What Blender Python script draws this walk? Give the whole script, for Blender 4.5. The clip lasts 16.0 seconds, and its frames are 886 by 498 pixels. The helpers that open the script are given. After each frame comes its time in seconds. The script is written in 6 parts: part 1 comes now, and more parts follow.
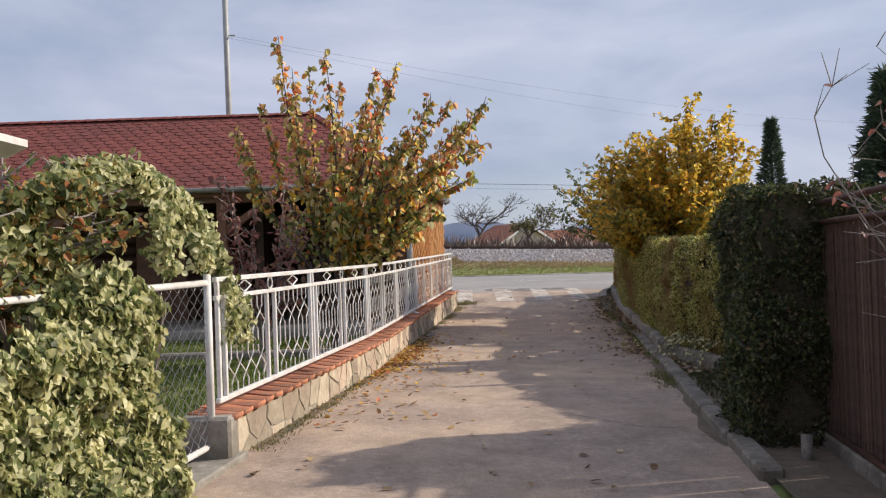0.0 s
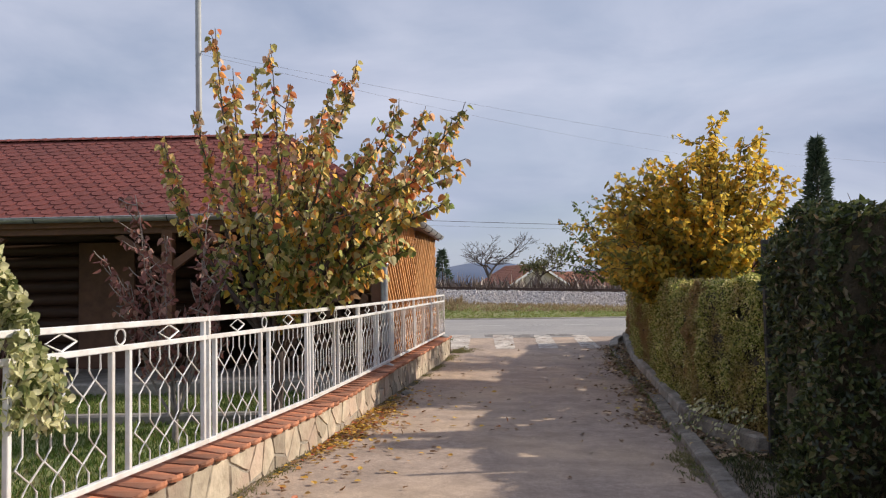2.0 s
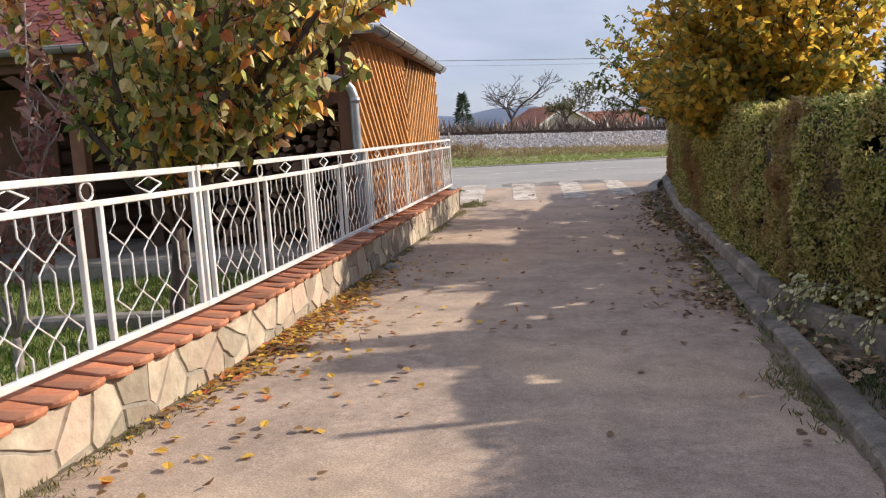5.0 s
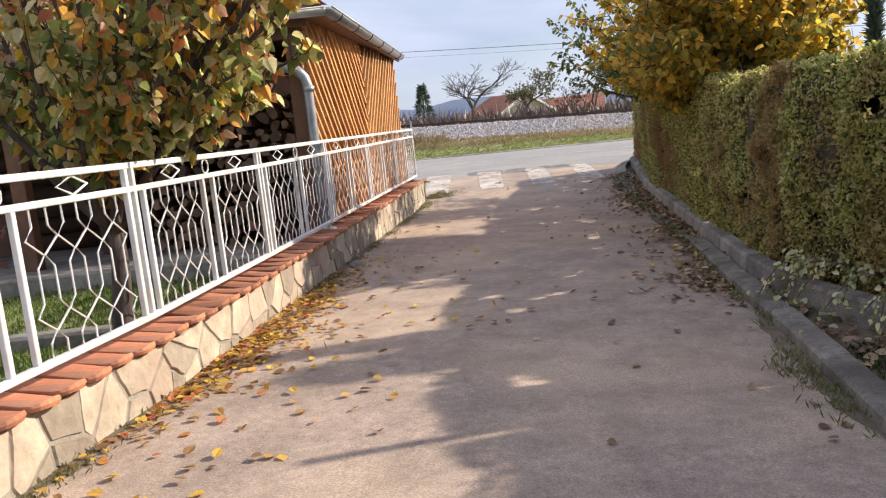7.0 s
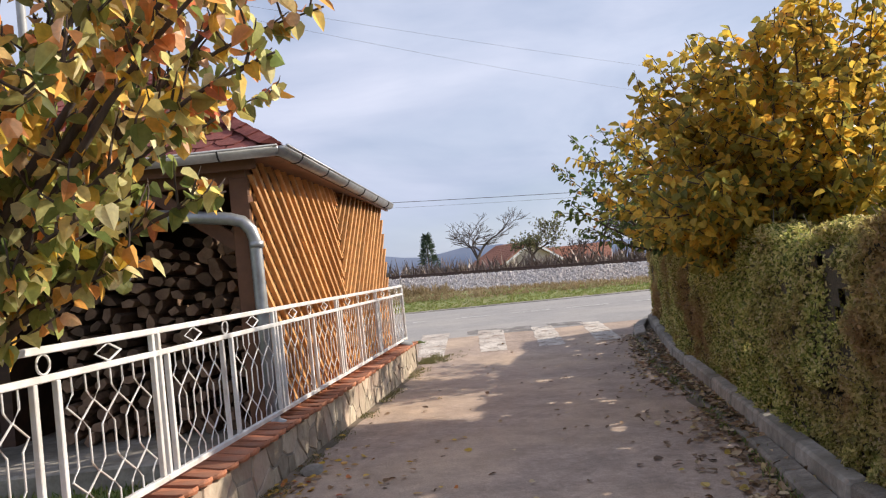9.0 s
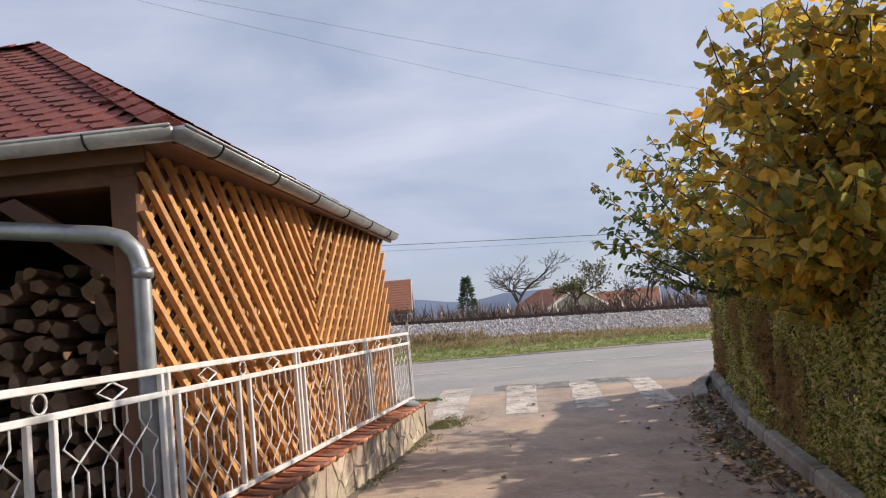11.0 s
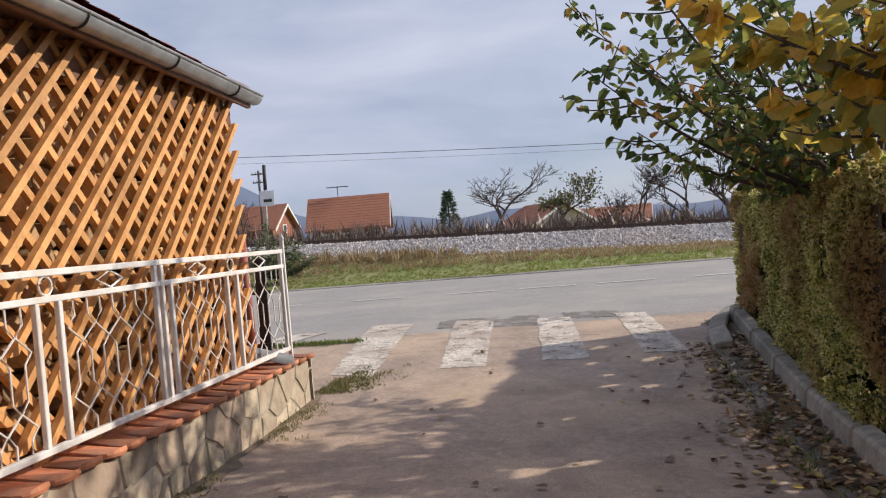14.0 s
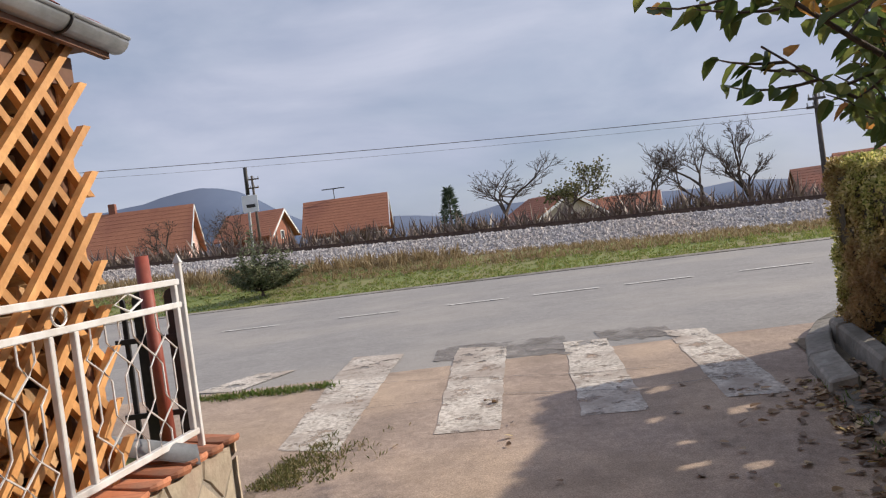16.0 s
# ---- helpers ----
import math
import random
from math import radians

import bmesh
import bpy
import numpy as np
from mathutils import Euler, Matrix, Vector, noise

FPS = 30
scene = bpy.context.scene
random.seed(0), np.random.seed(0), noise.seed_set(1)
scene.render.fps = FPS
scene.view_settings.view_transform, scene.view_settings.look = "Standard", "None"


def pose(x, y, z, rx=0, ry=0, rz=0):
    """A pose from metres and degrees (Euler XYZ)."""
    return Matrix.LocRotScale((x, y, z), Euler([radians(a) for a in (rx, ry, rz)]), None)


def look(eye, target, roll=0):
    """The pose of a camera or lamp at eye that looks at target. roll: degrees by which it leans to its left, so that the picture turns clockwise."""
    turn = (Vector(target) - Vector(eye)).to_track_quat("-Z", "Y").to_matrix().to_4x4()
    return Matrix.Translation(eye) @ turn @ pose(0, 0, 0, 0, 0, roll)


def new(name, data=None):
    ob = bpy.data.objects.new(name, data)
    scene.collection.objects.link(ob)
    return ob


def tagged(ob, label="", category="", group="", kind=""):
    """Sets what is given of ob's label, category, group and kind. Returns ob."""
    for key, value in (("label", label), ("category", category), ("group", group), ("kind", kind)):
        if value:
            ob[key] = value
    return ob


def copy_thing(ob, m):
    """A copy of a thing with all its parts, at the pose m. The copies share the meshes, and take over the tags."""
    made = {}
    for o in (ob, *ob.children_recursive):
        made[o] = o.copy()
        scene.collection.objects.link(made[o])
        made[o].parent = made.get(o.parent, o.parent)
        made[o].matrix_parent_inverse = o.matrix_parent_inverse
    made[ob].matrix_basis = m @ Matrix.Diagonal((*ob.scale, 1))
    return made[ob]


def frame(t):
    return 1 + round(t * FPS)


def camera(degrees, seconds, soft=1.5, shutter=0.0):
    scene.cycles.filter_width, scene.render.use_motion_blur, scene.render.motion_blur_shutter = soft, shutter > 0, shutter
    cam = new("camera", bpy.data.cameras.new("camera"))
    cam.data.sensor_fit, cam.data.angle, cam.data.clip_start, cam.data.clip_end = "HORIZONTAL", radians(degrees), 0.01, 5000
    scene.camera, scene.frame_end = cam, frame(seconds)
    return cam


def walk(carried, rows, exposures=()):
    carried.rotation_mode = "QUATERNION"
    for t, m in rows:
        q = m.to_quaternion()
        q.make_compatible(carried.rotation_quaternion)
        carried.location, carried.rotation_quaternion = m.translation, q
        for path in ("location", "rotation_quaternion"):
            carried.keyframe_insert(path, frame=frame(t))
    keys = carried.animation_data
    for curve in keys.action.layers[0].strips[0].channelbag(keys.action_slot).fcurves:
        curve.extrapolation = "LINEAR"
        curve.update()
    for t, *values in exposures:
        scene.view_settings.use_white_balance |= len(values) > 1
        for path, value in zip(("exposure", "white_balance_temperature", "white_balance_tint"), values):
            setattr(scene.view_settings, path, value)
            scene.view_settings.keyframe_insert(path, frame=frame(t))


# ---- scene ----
cam = camera(57.3, 16.0, 1.2)
METRES, EYE, TILT, LEAN, TURN = 15.3, 1.5, 0.0, 0.0, 0.0
# eye, target and lean of the carried camera
PATH = [
    (0, (-0.011, 0.459, 1.36), (-0.021, 2.459, 1.367), -1.9),
    (0.5, (0.116, 0.886, 1.363), (0.071, 2.886, 1.382), -1.9),
    (1, (0.261, 1.371, 1.377), (0.213, 3.37, 1.391), -1.8),
    (1.5, (0.306, 1.808, 1.38), (0.261, 3.807, 1.406), -1.4),
    (2, (0.426, 2.365, 1.37), (0.384, 4.362, 1.477), -1.1),
    (2.5, (0.527, 2.891, 1.338), (0.507, 4.887, 1.46), -1.0),
    (3, (0.643, 3.477, 1.319), (0.641, 5.474, 1.438), -0.6),
    (3.5, (0.657, 3.959, 1.333), (0.654, 5.957, 1.425), -1.7),
    (4, (0.703, 4.472, 1.3), (0.679, 6.47, 1.22), -2.4),
    (4.2, (0.73, 4.621, 1.303), (0.626, 6.611, 1.136), -2.7),
    (6.3, (0.692, 5.151, 1.28), (0.603, 7.128, 0.986), -4.8),
    (6.5, (0.671, 5.181, 1.272), (0.603, 7.159, 0.985), -5.2),
    (7, (0.694, 5.418, 1.238), (0.65, 7.397, 0.951), -6.0),
    (7.5, (0.761, 5.756, 1.278), (0.712, 7.735, 0.999), -6.6),
    (8, (0.753, 6.194, 1.303), (0.71, 8.18, 1.068), -7.4),
    (8.5, (0.81, 6.594, 1.291), (0.775, 8.588, 1.143), -7.2),
    (9, (0.896, 7.12, 1.354), (0.871, 9.119, 1.427), -6.0),
    (9.2, (0.905, 7.333, 1.364), (0.878, 9.328, 1.489), -5.7),
    (11.3, (1.279, 9.591, 1.327), (1.145, 11.577, 1.52), -5.2),
    (11.5, (1.319, 9.836, 1.306), (1.185, 11.824, 1.475), -5.0),
    (12, (1.459, 10.447, 1.284), (1.327, 12.441, 1.363), -4.9),
    (12.5, (1.605, 11.03, 1.274), (1.48, 13.026, 1.251), -4.9),
    (13, (1.657, 11.613, 1.276), (1.538, 13.609, 1.234), -5.8),
    (13.5, (1.746, 12.191, 1.264), (1.631, 14.187, 1.211), -4.7),
    (14, (1.742, 12.775, 1.262), (1.621, 14.771, 1.249), -4.9),
    (14.5, (1.749, 13.359, 1.259), (1.615, 15.354, 1.253), -5.6),
    (15, (1.717, 13.932, 1.275), (1.581, 15.928, 1.265), -6.2),
    (15.5, (1.685, 14.486, 1.304), (1.542, 16.481, 1.29), -7.0),
    (16, (1.722, 15.064, 1.335), (1.589, 17.06, 1.317), -7.6),
]
EXPOSURES = [(0.0, -0.07), (3.5, -0.10), (4.2, 0.0), (6.3, 0.33), (7.5, 0.39), (8.5, 0.34), (9.2, 0.15), (11.3, 0.0), (13.0, -0.02), (16.0, -0.18)]
walk(cam, [(t, look(eye, target, roll)) for t, eye, target, roll in PATH], EXPOSURES)

# ---- light ----
SUN_DIR = Vector((2.6, 0.75, 1.5)).normalized()
sun = new("sun", bpy.data.lights.new("sun", "SUN"))
sun.data.energy, sun.data.angle, sun.data.color = 5.0, radians(0.9), (1.0, 0.89, 0.74)
sun.matrix_world = look(SUN_DIR * 50, (0, 0, 0))

world = bpy.data.worlds.new("sky")
scene.world = world
world.use_nodes = True
wt = world.node_tree
wt.nodes.clear()


def wnode(kind, **kw):
    n = wt.nodes.new(kind)
    for k, v in kw.items():
        n.inputs[k.replace("_", " ")].default_value = v
    return n


sky = wt.nodes.new("ShaderNodeTexSky")
sky.sky_type, sky.sun_disc = "NISHITA", False
sky.sun_elevation = math.asin(SUN_DIR.z)
sky.sun_rotation = math.atan2(SUN_DIR.x, SUN_DIR.y)
clear_bg = wnode("ShaderNodeBackground", Strength=0.12)
wt.links.new(sky.outputs[0], clear_bg.inputs[0])
wco = wt.nodes.new("ShaderNodeTexCoord")
wmap = wt.nodes.new("ShaderNodeMapping")
wmap.inputs["Scale"].default_value = (1.0, 1.0, 3.0)
wt.links.new(wco.outputs["Generated"], wmap.inputs[0])
wn = wnode("ShaderNodeTexNoise", Scale=1.9, Detail=5.0, Roughness=0.55)
wt.links.new(wmap.outputs[0], wn.inputs["Vector"])
wn2 = wnode("ShaderNodeTexNoise", Scale=2.4, Detail=6.0, Roughness=0.55, Distortion=0.4)
wt.links.new(wmap.outputs[0], wn2.inputs["Vector"])
cloud_ramp = wt.nodes.new("ShaderNodeValToRGB")
cloud_ramp.color_ramp.elements[0].position, cloud_ramp.color_ramp.elements[0].color = 0.32, (0.36, 0.42, 0.58, 1)
cloud_ramp.color_ramp.elements[1].position, cloud_ramp.color_ramp.elements[1].color = 0.68, (0.62, 0.65, 0.79, 1)
wt.links.new(wn2.outputs[0], cloud_ramp.inputs[0])
cloud_bg = wnode("ShaderNodeBackground", Strength=1.09)
wt.links.new(cloud_ramp.outputs[0], cloud_bg.inputs[0])
cover = wt.nodes.new("ShaderNodeMapRange")
cover.inputs["From Min"].default_value, cover.inputs["From Max"].default_value = 0.3, 0.6
cover.inputs["To Min"].default_value, cover.inputs["To Max"].default_value = 0.6, 0.97
wt.links.new(wn.outputs[0], cover.inputs[0])
wmix = wt.nodes.new("ShaderNodeMixShader")
wt.links.new(cover.outputs[0], wmix.inputs[0])
wt.links.new(clear_bg.outputs[0], wmix.inputs[1])
wt.links.new(cloud_bg.outputs[0], wmix.inputs[2])
wout = wt.nodes.new("ShaderNodeOutputWorld")
wt.links.new(wmix.outputs[0], wout.inputs[0])


# ---- materials ----
def surface(name, a, b, scale=8.0, rough=0.8, bump=0.3, stain=None, stain_scale=0.8, stain_amount=0.5, metal=0.0,
            vary=0.0, island=False, stretch=(1, 1, 1), detail=6.0, bump_scale=None, dist=0.01, lo=0.33, hi=0.67, speck=0.0, mottle=0.0):
    """Two tones of fine grain, a broad stain, relief, and a shift in brightness from piece to piece."""
    m = bpy.data.materials.new(name)
    m.use_nodes = True
    t = m.node_tree
    n, link = t.nodes, t.links.new
    bsdf = n["Principled BSDF"]
    co = n.new("ShaderNodeTexCoord")
    mp = n.new("ShaderNodeMapping")
    mp.inputs["Scale"].default_value = stretch
    link(co.outputs["Object"], mp.inputs[0])
    fine = n.new("ShaderNodeTexNoise")
    fine.inputs["Scale"].default_value, fine.inputs["Detail"].default_value = scale, detail
    fine.inputs["Roughness"].default_value = 0.65
    link(mp.outputs[0], fine.inputs["Vector"])
    ramp = n.new("ShaderNodeValToRGB")
    e = ramp.color_ramp.elements
    e[0].position, e[0].color, e[1].position, e[1].color = lo, (*a, 1), hi, (*b, 1)
    link(fine.outputs[0], ramp.inputs[0])
    col = ramp.outputs[0]
    if stain:
        broad = n.new("ShaderNodeTexNoise")
        broad.inputs["Scale"].default_value, broad.inputs["Detail"].default_value = stain_scale, 4.0
        link(co.outputs["Object"], broad.inputs["Vector"])
        rng = n.new("ShaderNodeMapRange")
        rng.inputs["From Min"].default_value, rng.inputs["From Max"].default_value = 0.45, 0.65
        rng.inputs["To Max"].default_value = stain_amount
        link(broad.outputs[0], rng.inputs[0])
        mix = n.new("ShaderNodeMix")
        mix.data_type = "RGBA"
        link(rng.outputs[0], mix.inputs[0])
        link(col, mix.inputs[6])
        mix.inputs[7].default_value = (*stain, 1)
        col = mix.outputs[2]
    if speck:
        sp = n.new("ShaderNodeTexNoise")
        sp.inputs["Scale"].default_value, sp.inputs["Detail"].default_value = 120.0, 4.0
        link(co.outputs["Object"], sp.inputs["Vector"])
        sr = n.new("ShaderNodeMapRange")
        sr.inputs["From Min"].default_value, sr.inputs["From Max"].default_value = 0.3, 0.7
        sr.inputs["To Min"].default_value, sr.inputs["To Max"].default_value = 1 - speck, 1 + speck
        link(sp.outputs[0], sr.inputs[0])
        sh = n.new("ShaderNodeHueSaturation")
        link(sr.outputs[0], sh.inputs["Value"])
        link(col, sh.inputs["Color"])
        col = sh.outputs[0]
    if mottle:
        mo = n.new("ShaderNodeTexNoise")
        mo.inputs["Scale"].default_value, mo.inputs["Detail"].default_value, mo.inputs["Roughness"].default_value = 2.1, 9.0, 0.7
        link(co.outputs["Object"], mo.inputs["Vector"])
        mr = n.new("ShaderNodeMapRange")
        mr.inputs["From Min"].default_value, mr.inputs["From Max"].default_value = 0.35, 0.62
        mr.inputs["To Min"].default_value, mr.inputs["To Max"].default_value = 1 - mottle, 1 + 0.5 * mottle
        link(mo.outputs[0], mr.inputs[0])
        mh = n.new("ShaderNodeHueSaturation")
        link(mr.outputs[0], mh.inputs["Value"])
        link(col, mh.inputs["Color"])
        col = mh.outputs[0]
    if vary:
        if island:
            src = n.new("ShaderNodeNewGeometry").outputs["Random Per Island"]
        else:
            src = n.new("ShaderNodeObjectInfo").outputs["Random"]
        vr = n.new("ShaderNodeMapRange")
        vr.inputs["To Min"].default_value, vr.inputs["To Max"].default_value = 1 - vary, 1 + vary
        link(src, vr.inputs[0])
        hsv = n.new("ShaderNodeHueSaturation")
        link(vr.outputs[0], hsv.inputs["Value"])
        link(col, hsv.inputs["Color"])
        col = hsv.outputs[0]
    link(col, bsdf.inputs["Base Color"])
    bsdf.inputs["Roughness"].default_value, bsdf.inputs["Metallic"].default_value = rough, metal
    if bump:
        bn = n.new("ShaderNodeTexNoise")
        bn.inputs["Scale"].default_value = bump_scale or scale * 3
        bn.inputs["Detail"].default_value = 5.0
        link(mp.outputs[0], bn.inputs["Vector"])
        bp = n.new("ShaderNodeBump")
        bp.inputs["Strength"].default_value, bp.inputs["Distance"].default_value = bump, dist
        link(bn.outputs[0], bp.inputs["Height"])
        link(bp.outputs[0], bsdf.inputs["Normal"])
    return m


def foliage(name, stops, through_light=0.35, patch=None, patch_scale=1.2, patch_amount=0.6, rough=0.5):
    """Leaves: a colour picked leaf by leaf from the stops, light shining through, broad patches of another tone."""
    m = bpy.data.materials.new(name)
    m.use_nodes = True
    t = m.node_tree
    n, link = t.nodes, t.links.new
    bsdf = n["Principled BSDF"]
    geo = n.new("ShaderNodeNewGeometry")
    ramp = n.new("ShaderNodeValToRGB")
    ramp.color_ramp.interpolation = "LINEAR"
    el = ramp.color_ramp.elements
    while len(el) < len(stops):
        el.new(0.5)
    for k, (p, c) in enumerate(stops):
        el[k].position, el[k].color = p, (*c, 1)
    link(geo.outputs["Random Per Island"], ramp.inputs[0])
    col = ramp.outputs[0]
    co = n.new("ShaderNodeTexCoord")
    if patch:
        broad = n.new("ShaderNodeTexNoise")
        broad.inputs["Scale"].default_value, broad.inputs["Detail"].default_value = patch_scale, 5.0
        link(co.outputs["Object"], broad.inputs["Vector"])
        rng = n.new("ShaderNodeMapRange")
        rng.inputs["From Min"].default_value, rng.inputs["From Max"].default_value = 0.45, 0.62
        rng.inputs["To Max"].default_value = patch_amount
        link(broad.outputs[0], rng.inputs[0])
        mix = n.new("ShaderNodeMix")
        mix.data_type = "RGBA"
        link(rng.outputs[0], mix.inputs[0])
        link(col, mix.inputs[6])
        mix.inputs[7].default_value = (*patch, 1)
        col = mix.outputs[2]
    vein = n.new("ShaderNodeTexNoise")
    vein.inputs["Scale"].default_value = 60.0
    link(co.outputs["Object"], vein.inputs["Vector"])
    vr = n.new("ShaderNodeMapRange")
    vr.inputs["To Min"].default_value, vr.inputs["To Max"].default_value = 0.7, 1.3
    link(vein.outputs[0], vr.inputs[0])
    hsv = n.new("ShaderNodeHueSaturation")
    link(vr.outputs[0], hsv.inputs["Value"])
    link(col, hsv.inputs["Color"])
    col = hsv.outputs[0]
    link(col, bsdf.inputs["Base Color"])
    bsdf.inputs["Roughness"].default_value = rough
    tr = n.new("ShaderNodeBsdfTranslucent")
    link(col, tr.inputs["Color"])
    mx = n.new("ShaderNodeMixShader")
    mx.inputs[0].default_value = through_light
    link(bsdf.outputs[0], mx.inputs[1])
    link(tr.outputs[0], mx.inputs[2])
    link(mx.outputs[0], n["Material Output"].inputs[0])
    return m


ASPHALT = surface("lane_asphalt", (0.265, 0.20, 0.163), (0.48, 0.37, 0.298), 18, 0.92, 0.45, (0.475, 0.355, 0.26), 0.6, 0.88, bump_scale=90, dist=0.003, detail=9.0, lo=0.22, hi=0.78, speck=0.32, mottle=0.24)
ROAD = surface("road_asphalt", (0.25, 0.24, 0.23), (0.33, 0.31, 0.30), 20, 0.9, 0.3, (0.37, 0.34, 0.31), 0.35, 0.7, bump_scale=80, dist=0.004, speck=0.2, mottle=0.1)
TAR = surface("tar_patch", (0.20, 0.18, 0.17), (0.30, 0.27, 0.25), 30, 0.88, 0.4, mottle=0.25)
LINE = surface("line_paint", (0.52, 0.50, 0.47), (0.78, 0.76, 0.73), 9, 0.7, 0.2)
PAINT = surface("road_paint", (0.40, 0.34, 0.285), (0.72, 0.66, 0.59), 30, 0.88, 0.5, (0.40, 0.33, 0.28), 2.6, 0.9, lo=0.38, hi=0.58, mottle=0.22)
DIRT = surface("dirt", (0.14, 0.105, 0.075), (0.25, 0.19, 0.14), 12, 0.95, 0.8, (0.10, 0.09, 0.06), 1.5, 0.6)
GRASS_SOIL = surface("grass_soil", (0.15, 0.19, 0.05), (0.24, 0.27, 0.085), 3, 0.95, 0.8, (0.26, 0.20, 0.11), 0.35, 0.6)
CONCRETE = surface("kerb_concrete", (0.20, 0.18, 0.155), (0.36, 0.33, 0.29), 12, 0.92, 0.6, (0.13, 0.115, 0.09), 1.6, 0.8, vary=0.15)
OLDKERB = surface("worn_kerb_concrete", (0.15, 0.13, 0.11), (0.29, 0.26, 0.22), 12, 0.95, 0.8, (0.11, 0.09, 0.07), 2.2, 0.85, vary=0.15, speck=0.3)
MORTAR = surface("mortar", (0.24, 0.21, 0.175), (0.40, 0.36, 0.30), 16, 0.95, 0.6, (0.30, 0.26, 0.22), 1.0, 0.6)
STONE = surface("cladding_stone", (0.34, 0.28, 0.21), (0.54, 0.46, 0.35), 7, 0.88, 0.8, (0.42, 0.30, 0.235), 2.5, 0.7, vary=0.32, bump_scale=12, dist=0.02)
CLAY = surface("clay_tile", (0.38, 0.13, 0.065), (0.57, 0.23, 0.12), 9, 0.8, 0.5, (0.25, 0.14, 0.10), 3.5, 0.75, vary=0.34)
WHITE = surface("white_paint_metal", (0.66, 0.65, 0.64), (0.80, 0.79, 0.78), 14, 0.42, 0.12, (0.50, 0.44, 0.38), 5.0, 0.45)
ZINC = surface("zinc", (0.30, 0.31, 0.32), (0.46, 0.47, 0.48), 10, 0.42, 0.08, (0.24, 0.24, 0.24), 3.0, 0.4, metal=0.6)
OLDZINC = surface("dull_zinc", (0.20, 0.21, 0.22), (0.34, 0.35, 0.36), 10, 0.5, 0.1, (0.15, 0.15, 0.15), 4.0, 0.5, metal=0.3)
LATTICE = surface("lattice_wood", (0.48, 0.23, 0.075), (0.73, 0.39, 0.15), 9, 0.6, 0.35, (0.40, 0.19, 0.07), 2.0, 0.5, vary=0.2, stretch=(1, 1, 1))
BEAM = surface("beam_wood", (0.12, 0.052, 0.026), (0.20, 0.09, 0.045), 6, 0.6, 0.25, (0.11, 0.05, 0.03), 1.0, 0.5, vary=0.15)
LOGWALL = surface("log_wall_wood", (0.045, 0.022, 0.012), (0.085, 0.042, 0.024), 4, 0.6, 0.2, stretch=(0.3, 3, 3), vary=0.15)
FIREWOOD = surface("firewood", (0.28, 0.16, 0.08), (0.56, 0.37, 0.20), 9, 0.9, 0.6, (0.34, 0.20, 0.11), 4.0, 0.6, vary=0.45)
# same firewood with the porch's shade put into a darker colour
SHADEWOOD = surface("shaded_firewood", (0.10, 0.06, 0.042), (0.28, 0.18, 0.115), 9, 0.95, 0.6, (0.16, 0.10, 0.065), 4.0, 0.6, vary=0.5)
SHINGLE = surface("red_shingle", (0.17, 0.040, 0.033), (0.27, 0.072, 0.058), 22, 0.95, 0.6, (0.15, 0.05, 0.045), 0.6, 0.6, vary=0.08)
BARK = surface("bark", (0.10, 0.075, 0.055), (0.20, 0.15, 0.11), 14, 0.95, 0.8, stretch=(1, 1, 0.3))
DARKBARK = surface("dark_bark", (0.055, 0.04, 0.035), (0.12, 0.09, 0.075), 14, 0.95, 0.8, stretch=(1, 1, 0.3))
GREYBARK = surface("grey_twig", (0.20, 0.17, 0.155), (0.36, 0.31, 0.28), 14, 0.95, 0.5)
RUSTIRON = surface("brown_iron", (0.06, 0.03, 0.022), (0.12, 0.055, 0.04), 12, 0.65, 0.3, (0.17, 0.08, 0.05), 3.0, 0.5, metal=0.2)
REED = surface("dark_slats", (0.05, 0.028, 0.02), (0.11, 0.06, 0.045), 12, 0.85, 0.4, vary=0.3)
REDPIPE = surface("red_oxide_pipe", (0.27, 0.05, 0.03), (0.38, 0.09, 0.06), 12, 0.55, 0.2, (0.2, 0.07, 0.05), 5.0, 0.5)
BLACK = surface("black_iron", (0.018, 0.017, 0.017), (0.04, 0.036, 0.034), 12, 0.6, 0.2)
GRAVEL = surface("ballast_bed", (0.24, 0.22, 0.21), (0.46, 0.43, 0.41), 9, 0.95, 1.0, (0.33, 0.27, 0.22), 0.4, 0.5, dist=0.05)
ROCK = surface("ballast_stone", (0.33, 0.31, 0.31), (0.53, 0.50, 0.49), 6, 0.95, 0.4, (0.40, 0.33, 0.28), 0.35, 0.5, vary=0.35, island=True)
RAIL = surface("rail_steel", (0.06, 0.04, 0.035), (0.12, 0.08, 0.06), 10, 0.6, 0.2, metal=0.5)
FARROOF = surface("far_tile_roof", (0.30, 0.125, 0.075), (0.42, 0.18, 0.11), 5, 0.9, 0.4, (0.25, 0.10, 0.07), 0.4, 0.6, stretch=(1, 1, 4))
FARWALL = surface("far_plaster", (0.52, 0.45, 0.40), (0.66, 0.58, 0.53), 1.5, 0.9, 0.2, (0.45, 0.38, 0.34), 0.4, 0.5)
FARBRICK = surface("far_brick_wall", (0.22, 0.085, 0.055), (0.32, 0.13, 0.09), 4, 0.9, 0.4, (0.17, 0.10, 0.08), 0.5, 0.5)
PINKWALL = surface("pink_plaster", (0.58, 0.36, 0.32), (0.68, 0.45, 0.40), 1.5, 0.9, 0.2)
GLASSDARK = surface("window_dark", (0.02, 0.022, 0.026), (0.04, 0.045, 0.05), 2, 0.12, 0.0)
